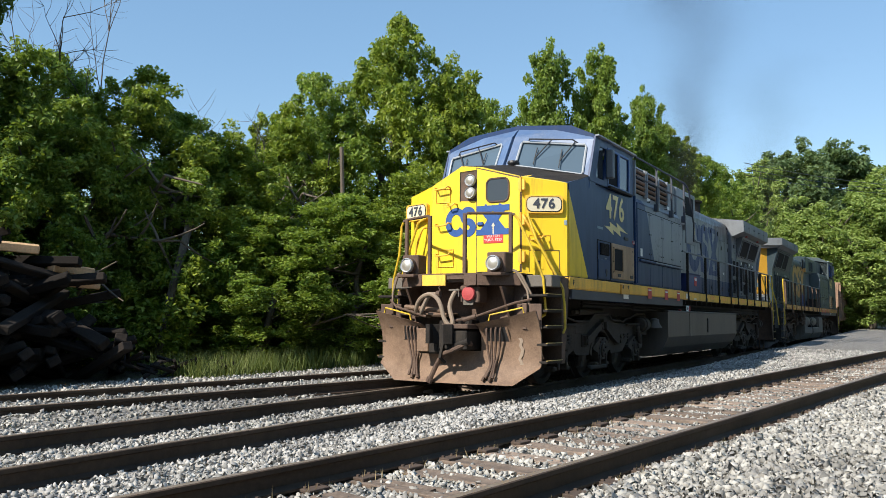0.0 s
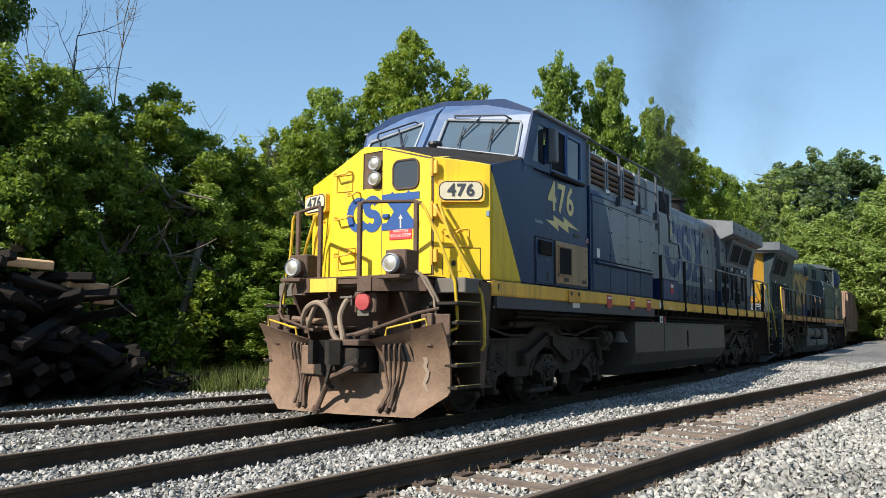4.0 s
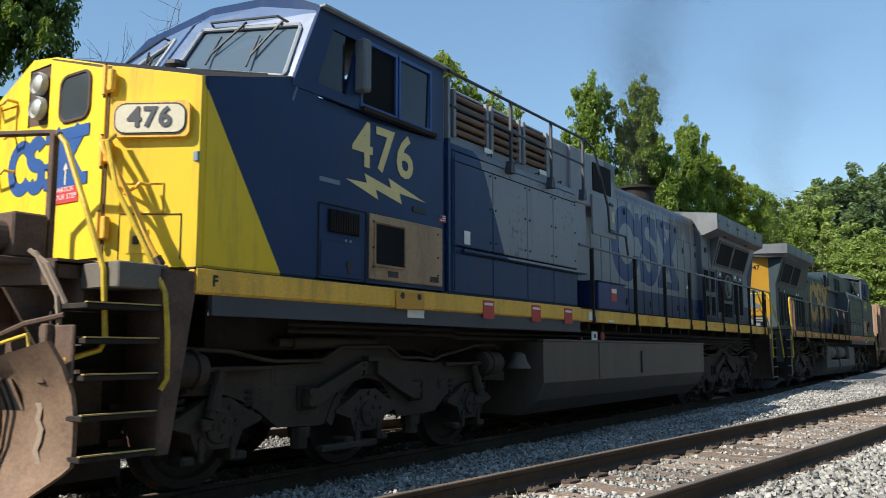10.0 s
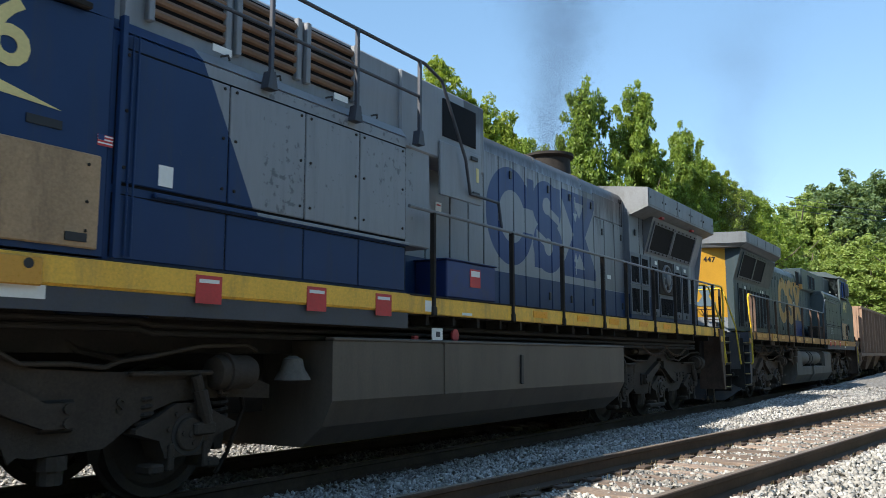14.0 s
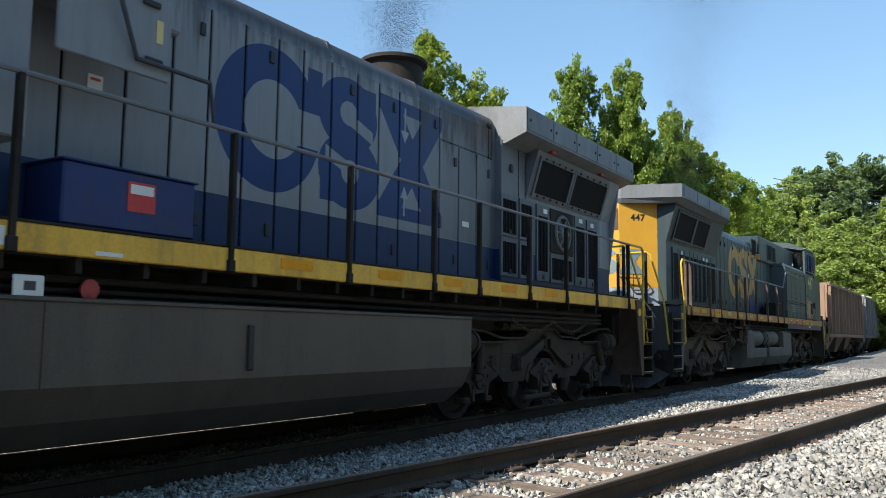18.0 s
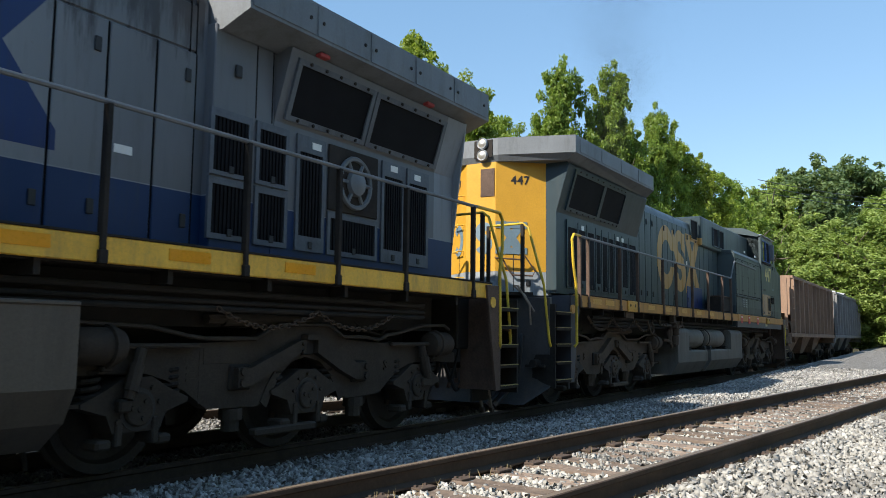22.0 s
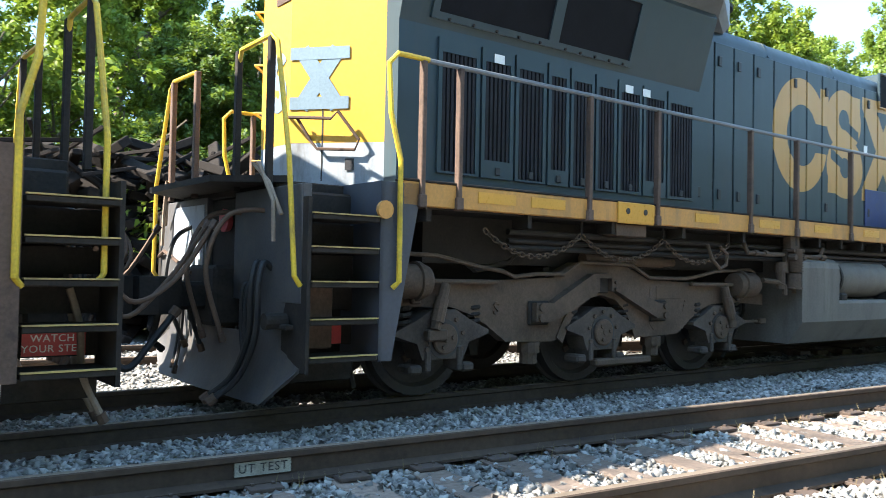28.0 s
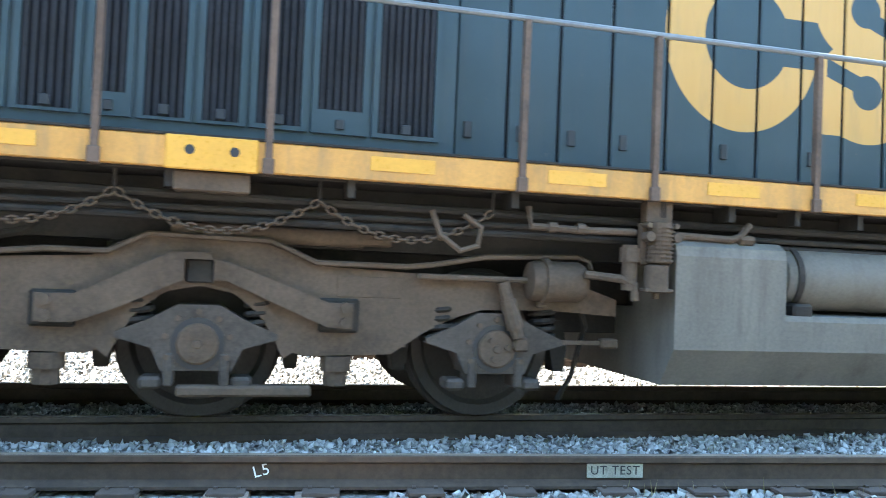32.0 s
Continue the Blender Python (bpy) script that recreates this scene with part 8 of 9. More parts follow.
def stones(name, label, count, size, box, mat, seed, keep=None):
    """Loose crushed stones, one object of many small angular pieces."""
    rng_ = np.random.default_rng(seed)
    base = np.array([(a, b, c) for a in (-0.62, 0.62) for b in (-0.62, 0.62) for c in (-0.62, 0.62)])
    tri = np.array([(0, 1, 3), (0, 3, 2), (4, 6, 7), (4, 7, 5), (0, 4, 5), (0, 5, 1), (2, 3, 7), (2, 7, 6), (1, 5, 7), (1, 7, 3)])
    x = rng_.uniform(box[0], box[1], count)
    # denser where the camera stands
    x = box[0] + (x - box[0]) ** 1.35 / (box[1] - box[0]) ** 0.35
    y = rng_.uniform(box[2], box[3], count)
    if keep is not None:
        ok = np.array([keep(a, b) for a, b in zip(x, y)])
        x, y = x[ok], y[ok]
    n = len(x)
    z = np.array([ground_z(a, b) for a, b in zip(x, y)])
    r = size * (0.5 + 0.95 * rng_.uniform(0, 1, n) ** 1.6)
    V = base[None] * (1 + rng_.uniform(-0.5, 0.35, (n, 8, 1))) + rng_.uniform(-0.22, 0.22, (n, 8, 3))
    V = V * np.stack([rng_.uniform(0.75, 1.35, n), rng_.uniform(0.7, 1.1, n), rng_.uniform(0.5, 0.9, n)], 1)[:, None]
    q = rng_.normal(size=(n, 4))
    q /= np.linalg.norm(q, axis=1)[:, None]
    qv, qw = q[:, None, :3], q[:, None, 3:]
    t_ = 2 * np.cross(np.broadcast_to(qv, V.shape), V)
    V = V + qw * t_ + np.cross(np.broadcast_to(qv, V.shape), t_)
    V = V * r[:, None, None] + np.stack([x, y, z + r * 0.3], 1)[:, None]
    F = (tri[None] + (np.arange(n) * 8)[:, None, None]).reshape(-1, 3)
    ob = new(name, fast_mesh(name, V.reshape(-1, 3), F, mat))
    tagged(ob, label, "ballast", kind="stuff")


def off_ties(x, y):
    if 2.63 < y < 5.03:
        k = ((x + 40) % 0.53) / 0.53
        if k < 0.42 and 3.15 < y < 4.48:
            return random.random() < 0.32
        return not (abs(y - 4.577) < 0.07 or abs(y - 3.072) < 0.07)
    d = abs(y - line_y(x))
    return not (abs(d - 0.7525) < 0.09)


def thinning(x, y):
    """Loose stones grow sparse towards the edge of the spread."""
    return random.random() < min(1.0, max(0.0, (x - 0.6) / 1.7)) * min(1.0, max(0.0, (y + 1.9) / 1.2))


stones("coarse_ballast", "coarse pale grey crushed stone beside the near track", 76000, 0.030, (0.6, 22.0, -1.9, 3.0), M_STONE, 1, thinning)
stones("track_ballast", "grey crushed stone between the ties", 26000, 0.025, (0.2, 26.0, 2.95, 4.68), M_STONE, 2, off_ties)
stones("middle_ballast", "grey crushed stone between the two tracks", 60000, 0.025, (-3.0, 28.0, 4.62, 8.8), M_STONE2, 3, off_ties)
stones("far_ballast", "pale crushed stone beyond the train", 30000, 0.028, (-6.0, 22.0, 7.0, 13.4), M_STONE, 4, off_ties)


# Trees
def leaf_cloud(rng_, centres, radii, per, size, droop=0.3):
    n = len(centres) * per
    C = np.repeat(centres, per, 0)
    R = np.repeat(radii, per, 0)
    d = rng_.normal(size=(n, 3))
    d /= np.linalg.norm(d, axis=1)[:, None]
    P = C + d * (R * rng_.uniform(0.15, 1.05, n) ** 0.6)[:, None]
    nrm = d * 0.35 + rng_.normal(size=(n, 3)) * 0.6 + np.array([0, 0, 0.25])
    nrm /= np.linalg.norm(nrm, axis=1)[:, None]
    t = np.cross(nrm, rng_.normal(size=(n, 3)))
    t /= np.linalg.norm(t, axis=1)[:, None]
    b = np.cross(nrm, t)
    L = size * rng_.uniform(0.6, 1.35, n)[:, None]
    tip = P + t * L - np.array([0, 0, droop]) * L
    V = np.stack([P - t * L * 0.6, P + b * L * 0.38, tip, P - b * L * 0.38 + nrm * L * 0.1], 1)
    F = np.arange(n * 4).reshape(-1, 4)
    return V.reshape(-1, 3), F


def branch(s, p, d, length, r, depth, rng_, tips, bend=0.25, kids=3):
    pts = [p.copy()]
    n = 5
    for i in range(n):
        d = (d + Vector(rng_.normal(size=3)) * bend * 0.4 + Vector((0, 0, 0.05))).normalized()
        pts.append(pts[-1] + d * length / n)
    rings = []
    side = d.orthogonal().normalized()
    m = 6 if depth else 8
    for i, q in enumerate(pts):
        dd = (pts[min(i + 1, n)] - pts[max(i - 1, 0)]).normalized()
        side = (side - dd * side.dot(dd)).normalized()
        up = dd.cross(side)
        rr = r * (1 - 0.62 * i / n)
        rings += [q + (side * math.cos(2 * math.pi * k / m) + up * math.sin(2 * math.pi * k / m)) * rr for k in range(m)]
    s.add(rings, [(i * m + k, i * m + (k + 1) % m, (i + 1) * m + (k + 1) % m, (i + 1) * m + k) for i in range(n) for k in range(m)])
    tips.append((pts[-1], depth))
    if depth < 3:
        for k in range(kids):
            at_ = pts[2 + int(rng_.integers(0, n - 1))]
            q = (d + Vector(rng_.normal(size=3)) * 0.75).normalized()
            branch(s, at_, q, length * rng_.uniform(0.38, 0.6), r * 0.5, depth + 1, rng_, tips, bend, kids)


def tree_parts(seed, mat, lobes, per, size, foot=0.4, stem=0.2, forks=6, clumps=26, tall=1.25):
    """Meshes of one tree, about 10 m high and 6 m wide: trunk with limbs, crown of leaves in uneven lobes."""
    rng_ = np.random.default_rng(seed)
    s, tips = Shape(), []
    branch(s, Vector((0, 0, -0.3)), Vector((0.03, 0.02, 1)), 5.2, stem, 1, rng_, tips, 0.12, forks)
    balls = []
    for i in range(clumps):
        h = (i + rng_.uniform(0, 1)) / clumps
        h = h ** 0.85
        a = i * 2.4 + rng_.uniform(-0.5, 0.5)
        wide = 2.55 * (0.45 + 0.55 * math.sin(math.pi * min(1, 0.12 + h * 0.98)))
        r = wide * rng_.uniform(0.35, 1.05)
        b = rng_.uniform(0.6, 1.05) * (1.25 - 0.5 * h)
        balls.append((Vector((r * math.cos(a), r * math.sin(a), 0.9 + 7.6 * h)), b, b * tall * rng_.uniform(0.8, 1.25)))
    balls.append((Vector((rng_.uniform(-0.3, 0.3), rng_.uniform(-0.3, 0.3), 8.5)), 0.7, 1.2))
    cs, rs = [], []
    while len(cs) < lobes:
        c, b, up = balls[int(rng_.integers(0, len(balls)))]
        d = Vector(rng_.normal(size=3)).normalized()
        k = rng_.uniform(0.35, 1.0) ** 0.5 * (1 + 0.5 * noise.noise(d * 2.2 + c))
        p = (c.x + d.x * b * k, c.y + d.y * b * k, c.z + d.z * up * k)
        if p[2] < foot or noise.noise(Vector(p) * 0.9 + Vector((seed * 3, 1, 2))) < -0.3:
            continue
        cs.append(p)
        rs.append(rng_.uniform(0.16, 0.42) * (1.1 - 0.04 * p[2]))
    V, F = leaf_cloud(rng_, np.array(cs), np.array(rs), per, size)
    trunk = s.mesh("trunk", M_BARK)
    trunk.shade_smooth()
    return trunk, fast_mesh("crown", V, F, mat)


def plant(name, meshes, label, x, y, height, width, turn, group, category="tree"):
    ob = thing(name, label, category, group)
    for n, me in zip(("trunk", "crown"), meshes):
        part(n, me, None, ob)
    k, w = height / 10.0, width / 6.0
    ob.matrix_world = pose(x, y, ground_z(x, y), 0, 0, turn) @ Matrix.Diagonal((w, w, k, 1))
    return ob


KINDS = [
    tree_parts(11, M_LEAF2, 620, 92, 0.088),
    tree_parts(12, M_LEAF, 620, 92, 0.086),
    tree_parts(13, M_LEAF2, 600, 92, 0.086),
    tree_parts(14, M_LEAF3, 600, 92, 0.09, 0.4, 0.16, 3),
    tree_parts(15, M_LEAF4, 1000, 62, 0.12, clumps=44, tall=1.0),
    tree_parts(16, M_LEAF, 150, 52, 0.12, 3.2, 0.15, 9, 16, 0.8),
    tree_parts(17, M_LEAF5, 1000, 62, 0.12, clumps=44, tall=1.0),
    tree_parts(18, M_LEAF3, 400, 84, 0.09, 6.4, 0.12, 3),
    tree_parts(19, M_LEAF6, 620, 92, 0.095, 0.4, 0.16, 3, 15, 1.8),
    tree_parts(20, M_LEAF6, 620, 92, 0.095, 0.4, 0.16, 3, 17, 1.7)]
TREES = [
    (6.4, 18.1, 11.2, 4.4, 7, 1),
    (6.6, 21.0, 7.4, 6, 3, 1),
    (8.4, 22.5, 7.8, 6, 3, 1),
    (10.3, 22.8, 7.9, 5, 3, 1),
    (4.2, 17.4, 7.0, 4.6, 3, 1),
    (6.7, 16.4, 6.5, 4.6, 8, 1),
    (8.2, 16.7, 5.9, 4.2, 1, 0),
    (9.3, 19.0, 7.6, 4.2, 1, 0),
    (10.2, 16.9, 7.0, 4.8, 0, 0),
    (11.3, 16.7, 6.2, 4.8, 1, 0),
    (12.6, 16.3, 5.9, 4.8, 2, 2),
    (12.0, 14.9, 3.6, 4.4, 1, 0),
    (16.2, 19.0, 7.7, 5, 0, 2),
    (17.7, 19.0, 9.1, 5.6, 1, 0),
    (20.2, 18.2, 11.5, 6.4, 0, 2),
    (22.1, 17.2, 10.0, 5.4, 2, 2),
    (27.0, 19.0, 10.3, 5.4, 1, 0),
    (31.5, 19.5, 13.4, 5.6, 8, 1),
    (34.4, 18.3, 13.9, 5.4, 9, 1),
    (36.6, 18.6, 11.4, 5.6, 8, 1),
    (39.6, 18.1, 13.0, 5.0, 9, 1),
    (42.3, 18.0, 11.6, 6.6, 0, 2),
    (48.6, 18.5, 11.1, 7, 1, 0),
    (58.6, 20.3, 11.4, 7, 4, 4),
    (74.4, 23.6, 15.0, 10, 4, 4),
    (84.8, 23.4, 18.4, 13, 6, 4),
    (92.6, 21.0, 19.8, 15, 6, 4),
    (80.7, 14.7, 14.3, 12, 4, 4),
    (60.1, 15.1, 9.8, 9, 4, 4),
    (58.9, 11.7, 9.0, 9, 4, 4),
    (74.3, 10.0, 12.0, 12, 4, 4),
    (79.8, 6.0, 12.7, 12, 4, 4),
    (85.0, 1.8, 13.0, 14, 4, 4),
    (14.1, 14.2, 4.3, 5, 1, 0),
    (16.2, 13.4, 5.1, 5, 2, 2),
    (18.7, 13.4, 5.7, 5, 1, 0),
    (-9, 23, 5.6, 5, 1, 1),
    (-4.5, 21, 5.0, 4.5, 1, 0),
    (-1, 23.5, 5.4, 5, 0, 0),
    (2.5, 20.5, 11.0, 6, 1, 0),
    (4.2, 23.0, 12.5, 6.5, 3, 1),
    (0.3, 18.5, 9.8, 6.5, 5, 0),
    (-2.6, 21.5, 10.5, 6.5, 5, 2),
    (-7, 20, 11, 7, 5, 0),
    (-5, 18.3, 10.5, 6.5, 5, 2),
    (-9.8, 21, 11, 7, 5, 2),
    (-1.2, 26, 6.2, 6, 0, 2),
    (6.2, 23, 8, 5, 1, 0),
    (0.5, 27, 6.6, 5, 2, 2),
    # unseen row added behind the camera, holds sky light off the train's side
    (-26.0, -9.0, 11, 9, 3, 3),
    (-18.3, -12.6, 12, 9, 1, 3),
    (-10.6, -9.9, 13, 9, 3, 3),
    (-5.9, -13.5, 14, 9, 1, 3),
    (1.7999999999999998, -10.8, 11, 9, 3, 3),
    (6.5, -14.4, 12, 9, 1, 3),
    (14.2, -11.7, 13, 9, 3, 3),
    (21.9, -9.0, 14, 9, 1, 3),
    (26.6, -12.6, 11, 9, 3, 3),
    (34.3, -9.9, 12, 9, 1, 3),
    (39.0, -13.5, 13, 9, 3, 3),
    (46.7, -10.8, 14, 9, 1, 3),
    (54.4, -14.4, 11, 9, 3, 3),
    (59.1, -11.7, 12, 9, 1, 3),
    (-34, -4, 11, 8, 3, 3),
    (60, -7, 10, 8, 4, 4),
    (75, -4, 11, 9, 4, 4),
]
for x, y, h, w, k, lab in TREES:
    plant("tree", KINDS[k], ("leafy green tree behind the tracks", "dark green tree standing in shade", "yellow-green tree in full sun", "unseen broadleaf tree added behind the camera to cut sky light", "distant broad tree on rising ground")[lab], x, y, h, w, (x * 37 + y * 61) % 360, "trees along the line")


def bush_mesh(seed, mat):
    rng_ = np.random.default_rng(seed)
    s, tips = Shape(), []
    for k in range(3):
        branch(s, Vector((rng_.uniform(-0.3, 0.3), rng_.uniform(-0.3, 0.3), -0.1)), Vector((rng_.uniform(-0.4, 0.4), rng_.uniform(-0.4, 0.4), 1)), 1.4, 0.04, 1, rng_, tips, 0.3, 3)
    cs = [(rng_.uniform(-1.3, 1.3), rng_.uniform(-1.0, 1.0), rng_.uniform(0.2, 2.0)) for k in range(34)]
    V, F = leaf_cloud(rng_, np.array(cs), rng_.uniform(0.3, 0.65, 34), 210, 0.092)
    return s.mesh("stem", M_BARK), fast_mesh("foliage", V, F, mat)


BUSHES = [bush_mesh(21, M_LEAF3), bush_mesh(22, M_LEAF), bush_mesh(23, M_LEAF2)]
rnd = random.Random(5)
for i in range(38):
    x = -9 + i * 1.15 + rnd.uniform(-0.5, 0.5)
    y = rnd.uniform(15.6, 19.5) if x < 9.5 else rnd.uniform(15.6, 18.5)
    ob = thing("bush", "dense green bush at the edge of the wood", "bush", "bushes at the wood's edge")
    b = BUSHES[i % 3 if x > 6 else (0, 0, 1)[i % 3]]
    part("stem", b[0], None, ob)
    part("foliage", b[1], None, ob)
    ob.matrix_world = pose(x, y, ground_z(x, y), 0, 0, rnd.uniform(0, 360)) @ Matrix.Diagonal((rnd.uniform(0.9, 1.4), rnd.uniform(0.9, 1.3), rnd.uniform(0.8, 1.7) * (0.65 if x < 10.5 else 1.0), 1))


def bare_tree(x, y, h, seed, lean):
    rng_ = np.random.default_rng(seed)
    s, tips = Shape(), []
    branch(s, Vector((0, 0, -0.2)), Vector((lean, 0, 1)).normalized(), h * 0.72, 0.045, 0, rng_, tips, 0.3, 5)
    ob = part("dead_tree", s, M_BARK, None)
    tagged(ob, "bare grey dead tree standing among leafy ones", "tree")
    ob.matrix_world = pose(x, y, 0)


for a in ((10.5, 18.2, 8.9, 31, -0.05), (12.6, 16.9, 7.0, 32, 0.1)):
    bare_tree(*a)
snag = part("broken_trunk", Shape().tube([(9.6, 15.2, -0.2), (10.0, 15.3, 1.4), (10.5, 15.4, 3.0)], 0.085, 8), M_BARK, None)
tagged(snag, "broken leaning grey trunk", "trunk")
snag2 = part("pale_snag", Shape().tube([(16.6, 17.0, 2.5), (16.62, 17.0, 4.2), (16.55, 17.0, 5.7)], 0.06, 8).tube([(16.6, 17.0, -0.2), (16.6, 17.0, 2.5)], 0.08, 8), M_BARK, None)
tagged(snag2, "pale upright dead trunk", "trunk")


def grass(name, count, box, h, mat, label, w=0.012):
    rng_ = np.random.default_rng(9)
    x, y = rng_.uniform(box[0], box[1], count), rng_.uniform(box[2], box[3], count)
    z = np.array([ground_z(a, b) for a, b in zip(x, y)])
    hh = h * rng_.uniform(0.4, 1.2, count)
    a = rng_.uniform(0, 6.283, count)
    lx, ly = rng_.normal(0, 0.3, count) * hh, rng_.normal(0, 0.3, count) * hh
    V = np.stack([np.stack([x - w * np.cos(a), y - w * np.sin(a), z - 0.02], 1), np.stack([x + w * np.cos(a), y + w * np.sin(a), z - 0.02], 1), np.stack([x + lx, y + ly, z + hh], 1)], 1)
    ob = new(name, fast_mesh(name, V.reshape(-1, 3), np.arange(count * 3).reshape(-1, 3), mat))
    tagged(ob, label, "grass", kind="stuff")


grass("grass_strip", 18000, (9.0, 24, 12.9, 15.4), 0.42, M_GRASS, "tall green grass along the wood's edge")
for y0, n_ in ((4.38, 420), (2.90, 300), (3.19, 160)):
    grass("track_weeds", n_, (1.5, 26, y0, y0 + 0.1), 0.10, M_STRAW, "dry straw weeds beside the rail", 0.005)


# Pile of discarded ties
def tie_pile():
    rnd_ = random.Random(8)
    pile = thing("tie_pile", "high dark pile of discarded wooden ties with split ends", "wood pile")
    mesh_ = [Shape().box(-1.2, 1.2, -0.1, 0.1, -0.075, 0.075, 0.015).mesh("old_tie", M_OLDTIE), Shape().box(-0.75, 0.75, -0.085, 0.085, -0.06, 0.06, 0.02).mesh("old_tie", M_OLDTIE)]
    pale = Shape().box(-0.45, 0.45, -0.1, 0.1, -0.08, 0.08, 0.02).mesh("old_tie", M_FRESH)
    for layer in range(16):
        z = -0.08 + 0.19 * layer
        x0, x1 = -7.5 + 0.1 * layer, float(np.interp(z, [0, 0.63, 1.75, 2.2, 2.6, 2.95], [8.3, 7.9, 6.8, 5.6, 4.6, 3.2]))
        y0, y1 = 13.3 + 0.09 * layer, 15.8 - 0.03 * layer
        n = int(2.5 * (x1 - x0))
        for k in range(n):
            x = x0 + (x1 - x0) * (k + rnd_.random()) / n
            o = new("old_tie", mesh_[rnd_.random() < 0.35])
            o.parent = pile
            cross = rnd_.random() < 0.6
            o.matrix_basis = pose(x, rnd_.uniform(y0, y1) if not cross else (y0 + y1) / 2 - 0.2 + rnd_.uniform(-0.35, 0.35), z + rnd_.uniform(-0.05, 0.08), rnd_.uniform(-45, 45), rnd_.uniform(-24, 24), (90 if cross else 0) + rnd_.uniform(-48, 48))
    for x, y, z, a in ((7.35, 14.35, 1.75, 15), (7.4, 14.3, 1.52, 5), (6.3, 14.4, 2.1, -20)):
        o = new("old_tie", pale)
        o.parent = pile
        o.matrix_basis = pose(x, y, z, 8, 4, a)
        o["label"] = "pale freshly split timber"
    for k in range(90):
        o = new("splinter", mesh_[0])
        o.parent = pile
        o.matrix_basis = pose(rnd_.uniform(-7, 4.5), rnd_.uniform(13.6, 15), rnd_.uniform(2.3, 2.95), 0, rnd_.uniform(-35, 35), rnd_.uniform(0, 180)) @ Matrix.Diagonal((rnd_.uniform(0.3, 0.7), 0.35, 0.4, 1))
    for k in range(46):
        o = new("splinter", mesh_[1])
        o.parent = pile
        x = rnd_.uniform(7.8, 10.8)
        o.matrix_basis = pose(x, rnd_.uniform(13.4, 14.8), -0.1 + max(0, (10.6 - x)) * 0.13 * rnd_.random(), rnd_.uniform(0, 90), rnd_.uniform(-35, 35), rnd_.uniform(0, 180)) @ Matrix.Diagonal((rnd_.uniform(0.2, 0.5), 0.4, 0.4, 1))


tie_pile()

# Wires far off on the right
for k in range(3):
    w = part("overhead_wire", Shape().tube([(48 + i * 3.2, 16 - i * 0.45, 8.4 + k * 0.35 + 0.012 * (i - 6) ** 2 + i * 0.22) for i in range(14)], 0.02, 5), M_WIRE, None)
    tagged(w, "thin dark overhead wire", "wire")


# Tracks
RAIL_PROF = [(-0.036, 0.0), (-0.036, -0.03), (-0.01, -0.045), (-0.009, -0.13), (-0.07, -0.155), (-0.07, -0.172), (0.07, -0.172), (0.07, -0.155), (0.009, -0.13), (0.01, -0.045), (0.036, -0.03), (0.036, 0.0), (0.026, 0.006), (-0.026, 0.006)]


def rail(parent, pts, name="rail"):
    s = Shape()
    n = len(RAIL_PROF)
    P = [Vector(p) for p in pts]
    vs = []
    for i, p in enumerate(P):
        d = (P[min(i + 1, len(P) - 1)] - P[max(i - 1, 0)]).normalized()
        lat = Vector((-d.y, d.x, 0)).normalized()
        vs += [p + lat * a + Vector((0, 0, b - 0.006)) for a, b in RAIL_PROF]
    fs = [(i * n + k, i * n + (k + 1) % n, (i + 1) * n + (k + 1) % n, (i + 1) * n + k) for i in range(len(P) - 1) for k in range(n)]
    fs += [tuple(range(n - 1, -1, -1)), tuple((len(P) - 1) * n + k for k in range(n))]
    me = s.add(vs, fs).mesh(name, [M_RAIL, M_RAILTOP])
    for f in me.polygons:
        if f.normal.z > 0.9 and all(abs(me.vertices[i].co.z - P[0].z) < 3 for i in f.vertices) and f.index % n in (n - 2,):
            f.material_index = 1
    return part(name, me, None, parent)


def tie_meshes():
    out = []
    for k in range(5):
        r_ = random.Random(40 + k)
        s = Shape()
        pts, nx = [], 9
        for i in range(nx + 1):
            y = -1.3 + 2.6 * i / nx
            for x, z in ((-0.115, -0.17), (-0.115, -0.008), (-0.1, 0.0), (-0.03, -0.006 * r_.random()), (0.035, -0.008 * r_.random()), (0.1, 0.0), (0.115, -0.008), (0.115, -0.17)):
                pts.append((x + r_.uniform(-0.006, 0.006), y, z + r_.uniform(-0.006, 0.004)))
        m = 8
        s.add(pts, [(i * m + j, i * m + (j + 1) % m, (i + 1) * m + (j + 1) % m, (i + 1) * m + j) for i in range(nx) for j in range(m)] + [tuple(range(m)), tuple(nx * m + j for j in range(m))])
        out.append(s.mesh("tie", M_TIE))
    return out


TIES = tie_meshes()
PLATE = Shape().box(-0.1, 0.1, -0.18, 0.18, -0.012, 0.012, 0.004).box(-0.07, -0.05, -0.1, -0.075, 0, 0.025).box(0.05, 0.07, -0.1, -0.075, 0, 0.025).box(-0.07, -0.05, 0.075, 0.1, 0, 0.025).box(0.05, 0.07, 0.075, 0.1, 0, 0.025).mesh("tie_plate", M_PLATE)


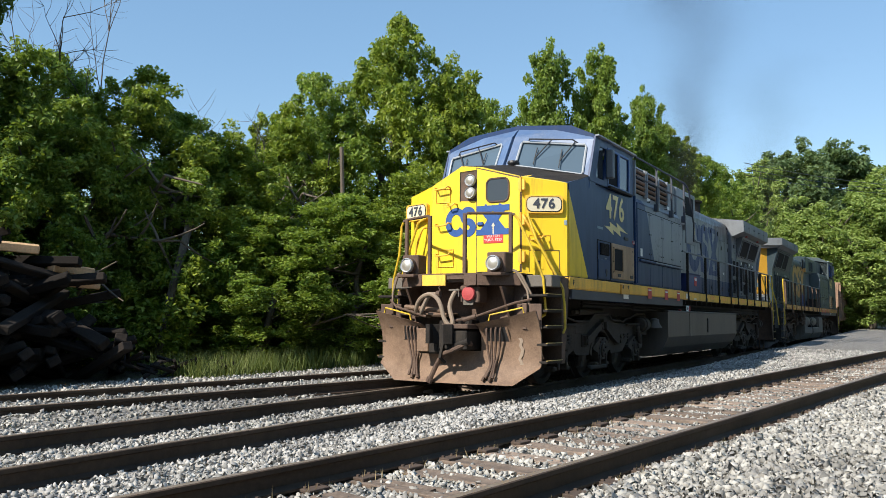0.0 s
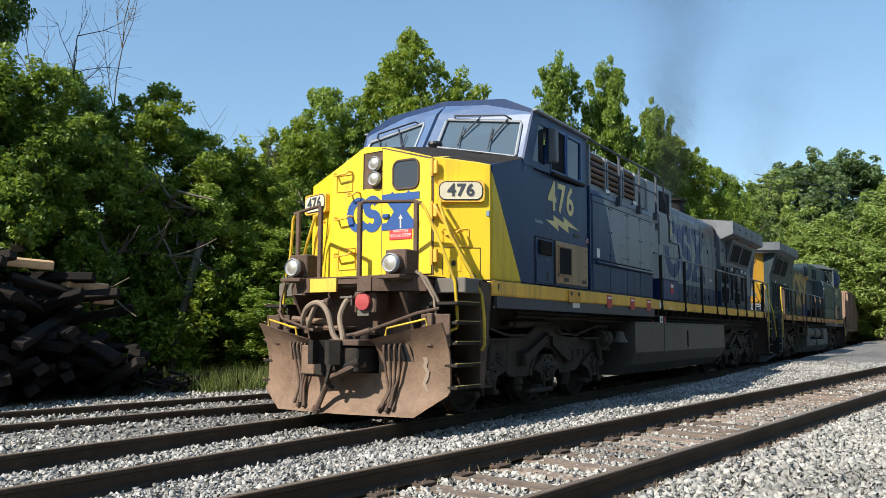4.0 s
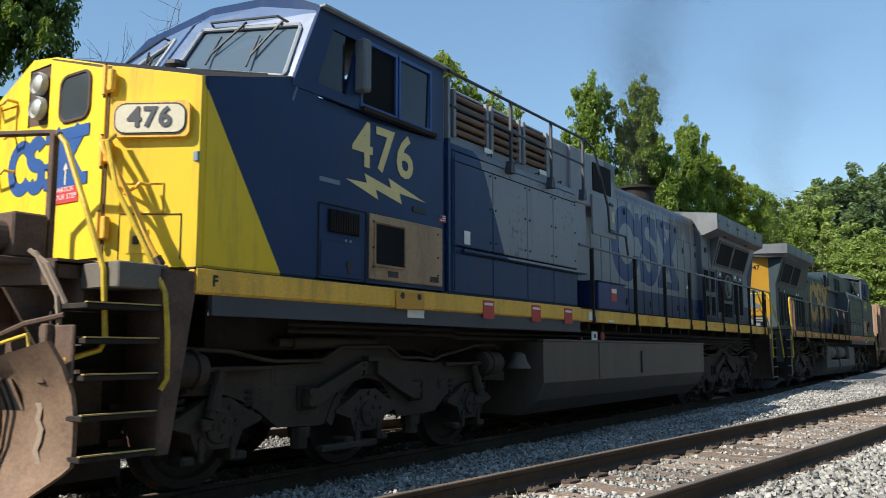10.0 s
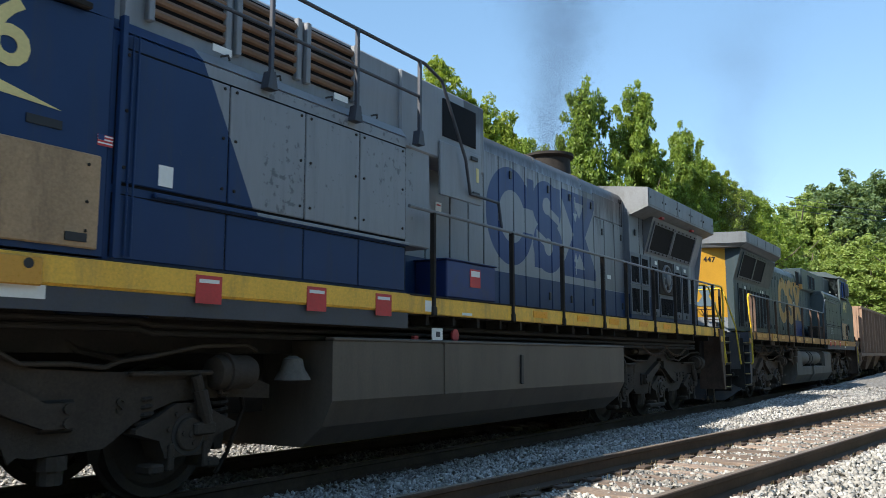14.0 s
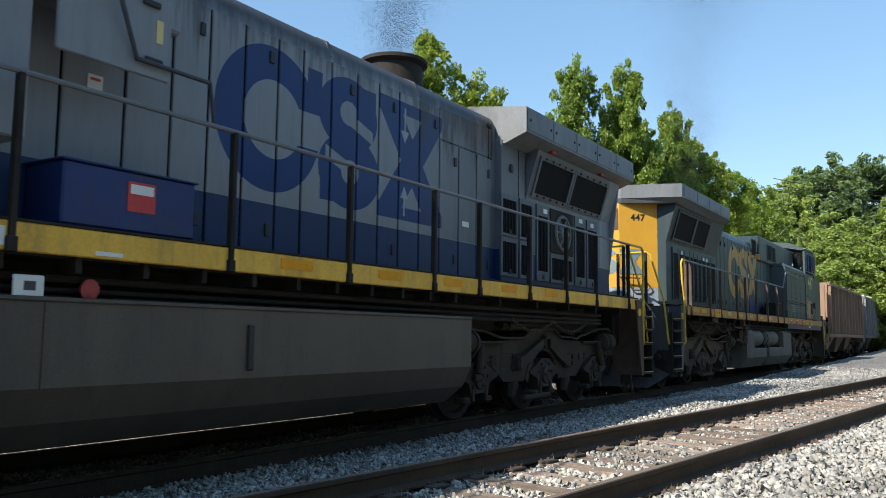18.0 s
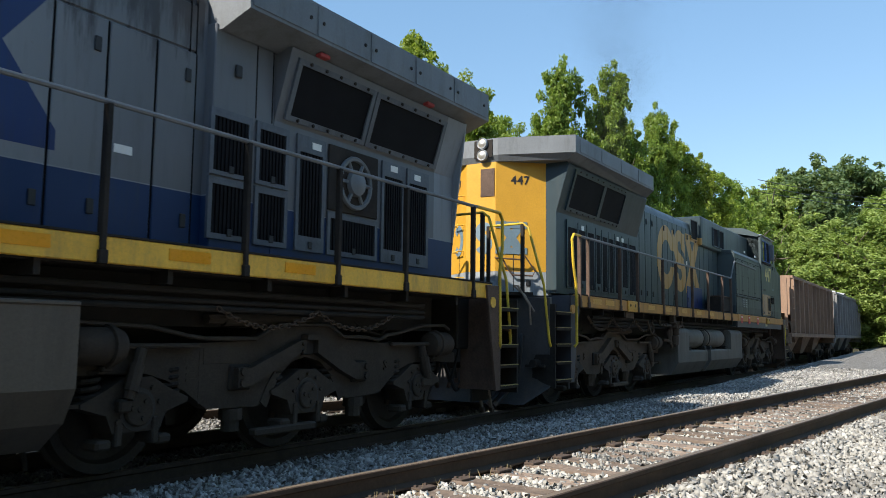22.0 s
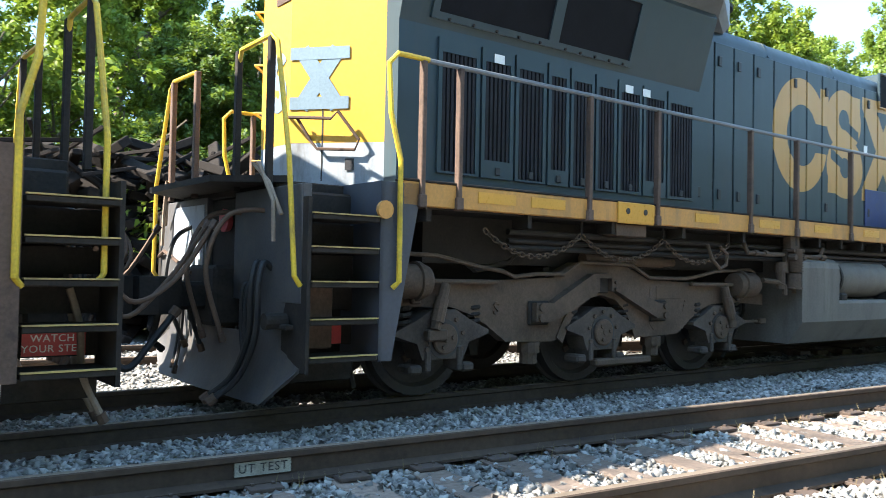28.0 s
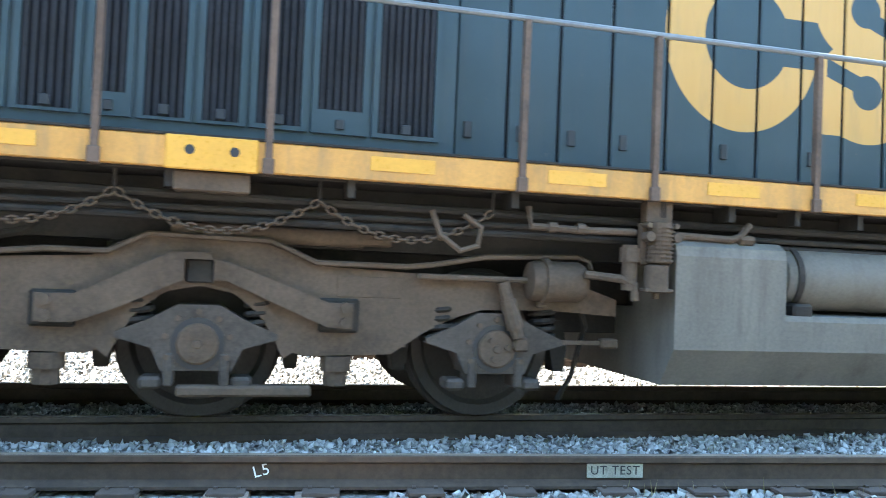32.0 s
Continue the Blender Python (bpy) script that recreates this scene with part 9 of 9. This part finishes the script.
def track(name, label, centre, level, x0, x1, plates, spacing=0.53):
    tr = thing(name, label, "railway track", kind="structure")
    xs = np.arange(x0, x1 + 0.1, 2.0)
    for sg in (-1, 1):
        rail(tr, [(x, centre(x) + sg * GAUGE / 2, level(x)) for x in xs])
    r_ = random.Random(int(x1 * 7))
    n0, n1 = int((max(x0, -12) + 40) / spacing), int((min(x1, 46) + 40) / spacing)
    for i in range(n0, n1):
        x = -40 + (i + 0.2) * spacing + r_.uniform(-0.03, 0.03)
        o = new("tie", TIES[i % 5])
        o.parent = tr
        a = math.degrees(math.atan2(centre(x + 1) - centre(x), 1))
        o.matrix_basis = pose(x, centre(x) + r_.uniform(-0.03, 0.03), level(x) - 0.186 + r_.uniform(-0.008, 0.004), 0, 0, a + r_.uniform(-2, 2))
        if plates:
            for sg in (-1, 1):
                p = new("tie_plate", PLATE)
                p.parent = tr
                p.matrix_basis = pose(x, centre(x) + sg * GAUGE / 2, level(x) - 0.178, 0, 0, a)
    return tr


NEAR = track("near_track", "rusty rails on weathered ties in pale ballast", lambda x: 3.8245, lambda x: 0.0, -40, 90, True)
TRAIN = track("train_track", "track under the train, ties half buried in ballast", line_y, line_z, -44, 190, False)
FAR = track("far_track", "dark rails of a converging track beyond the train", lambda x: 11.65 - 0.127 * x, lambda x: -0.1, -40, 14, False)
j = part("joint_bar", Shape().box(13.4, 14.3, line_y(13.8) + 0.70, line_y(13.8) + 0.72, line_z(13.8) - 0.13, line_z(13.8) - 0.05, 0.005), M_RAIL, TRAIN, "bolted joint bar")
lab = part("rail_sticker", Shape().box(1.33, 1.66, 4.555, 4.567, -0.125, -0.045), M_STICKER, NEAR, "weathered white test sticker on the rail web")
lettering("sticker_text", "UT TEST", 0.072, 0.001, M_BLACK, lab, pose(1.495, 4.5535, -0.085, 90, 0, 0))
lettering("chalk_mark", "L5", 0.09, 0.001, M_WHITE, NEAR, pose(-0.5, 4.5655, -0.09, 90, -15, 0))


# Exhaust: specks of soot drifting up from a stack, carried along with the engine
def soot(count, seed, top):
    rng_ = np.random.default_rng(seed)
    h = rng_.uniform(0, 1, count) ** 0.8 * top
    w = 0.16 + 0.11 * h
    wob = np.stack([0.25 * np.sin(h * 1.3 + seed), 0.2 * np.cos(h * 1.7)], 1) * (h / 3)[:, None]
    c = np.stack([rng_.normal(0, 1, count) * w + 0.16 * h + wob[:, 0], rng_.normal(0, 1, count) * w + wob[:, 1], h], 1)
    r = rng_.uniform(0.0016, 0.0045, count)
    V = (rng_.normal(size=(count, 3, 3)) * r[:, None, None] + c[:, None]).reshape(-1, 3)
    F = np.arange(count * 3).reshape(-1, 3)
    ob = new("exhaust_smoke", fast_mesh("exhaust_smoke", V, F, M_SOOT))
    return tagged(ob, "thin dark diesel exhaust rising above the stack", "smoke", kind="stuff")


SMOKE_1 = soot(420000, 3, 8.0)
SMOKE_2 = soot(210000, 4, 9.0)


def motions():
    """Train and wheels, from start to end."""
    times = [0.4 * k for k in range(81)]
    runs = [run_at(t) for t in times]
    walk(ENGINE_1, [(t, vehicle_pose(-s - HALF, BOLSTER)) for t, s in zip(times, runs)])
    walk(ENGINE_2, [(t, vehicle_pose(-s + HALF, BOLSTER, True)) for t, s in zip(times, runs)])
    for ob, c, turned, x in ((SMOKE_1, -HALF, False, 4.4), (SMOKE_2, HALF, True, 3.6)):
        rows = []
        for t, s in zip(times, runs):
            m = vehicle_pose(-s + c, BOLSTER, turned) @ pose(x, 0, 4.8)
            rows.append((t, Matrix.Translation(m.translation)))
        walk(ob, rows)
    for k, car in enumerate(CARS):
        walk(car, [(t, vehicle_pose(-s + 2 * HALF + 6.45 + 12.9 * k, 8.6)) for t, s in zip(times, runs)])
    for w, base, sg, r in MOVERS:
        top = w.parent
        way = -1 if top is ENGINE_2 else 1
        rows = []
        for t, s in zip(times, runs):
            a = -math.degrees((s - runs[0]) / r) * way * (-1 if sg > 0 else 1)
            rows.append((t, base @ pose(0, 0, 0, 0, a, 0)))
        walk(w, rows)


motions()
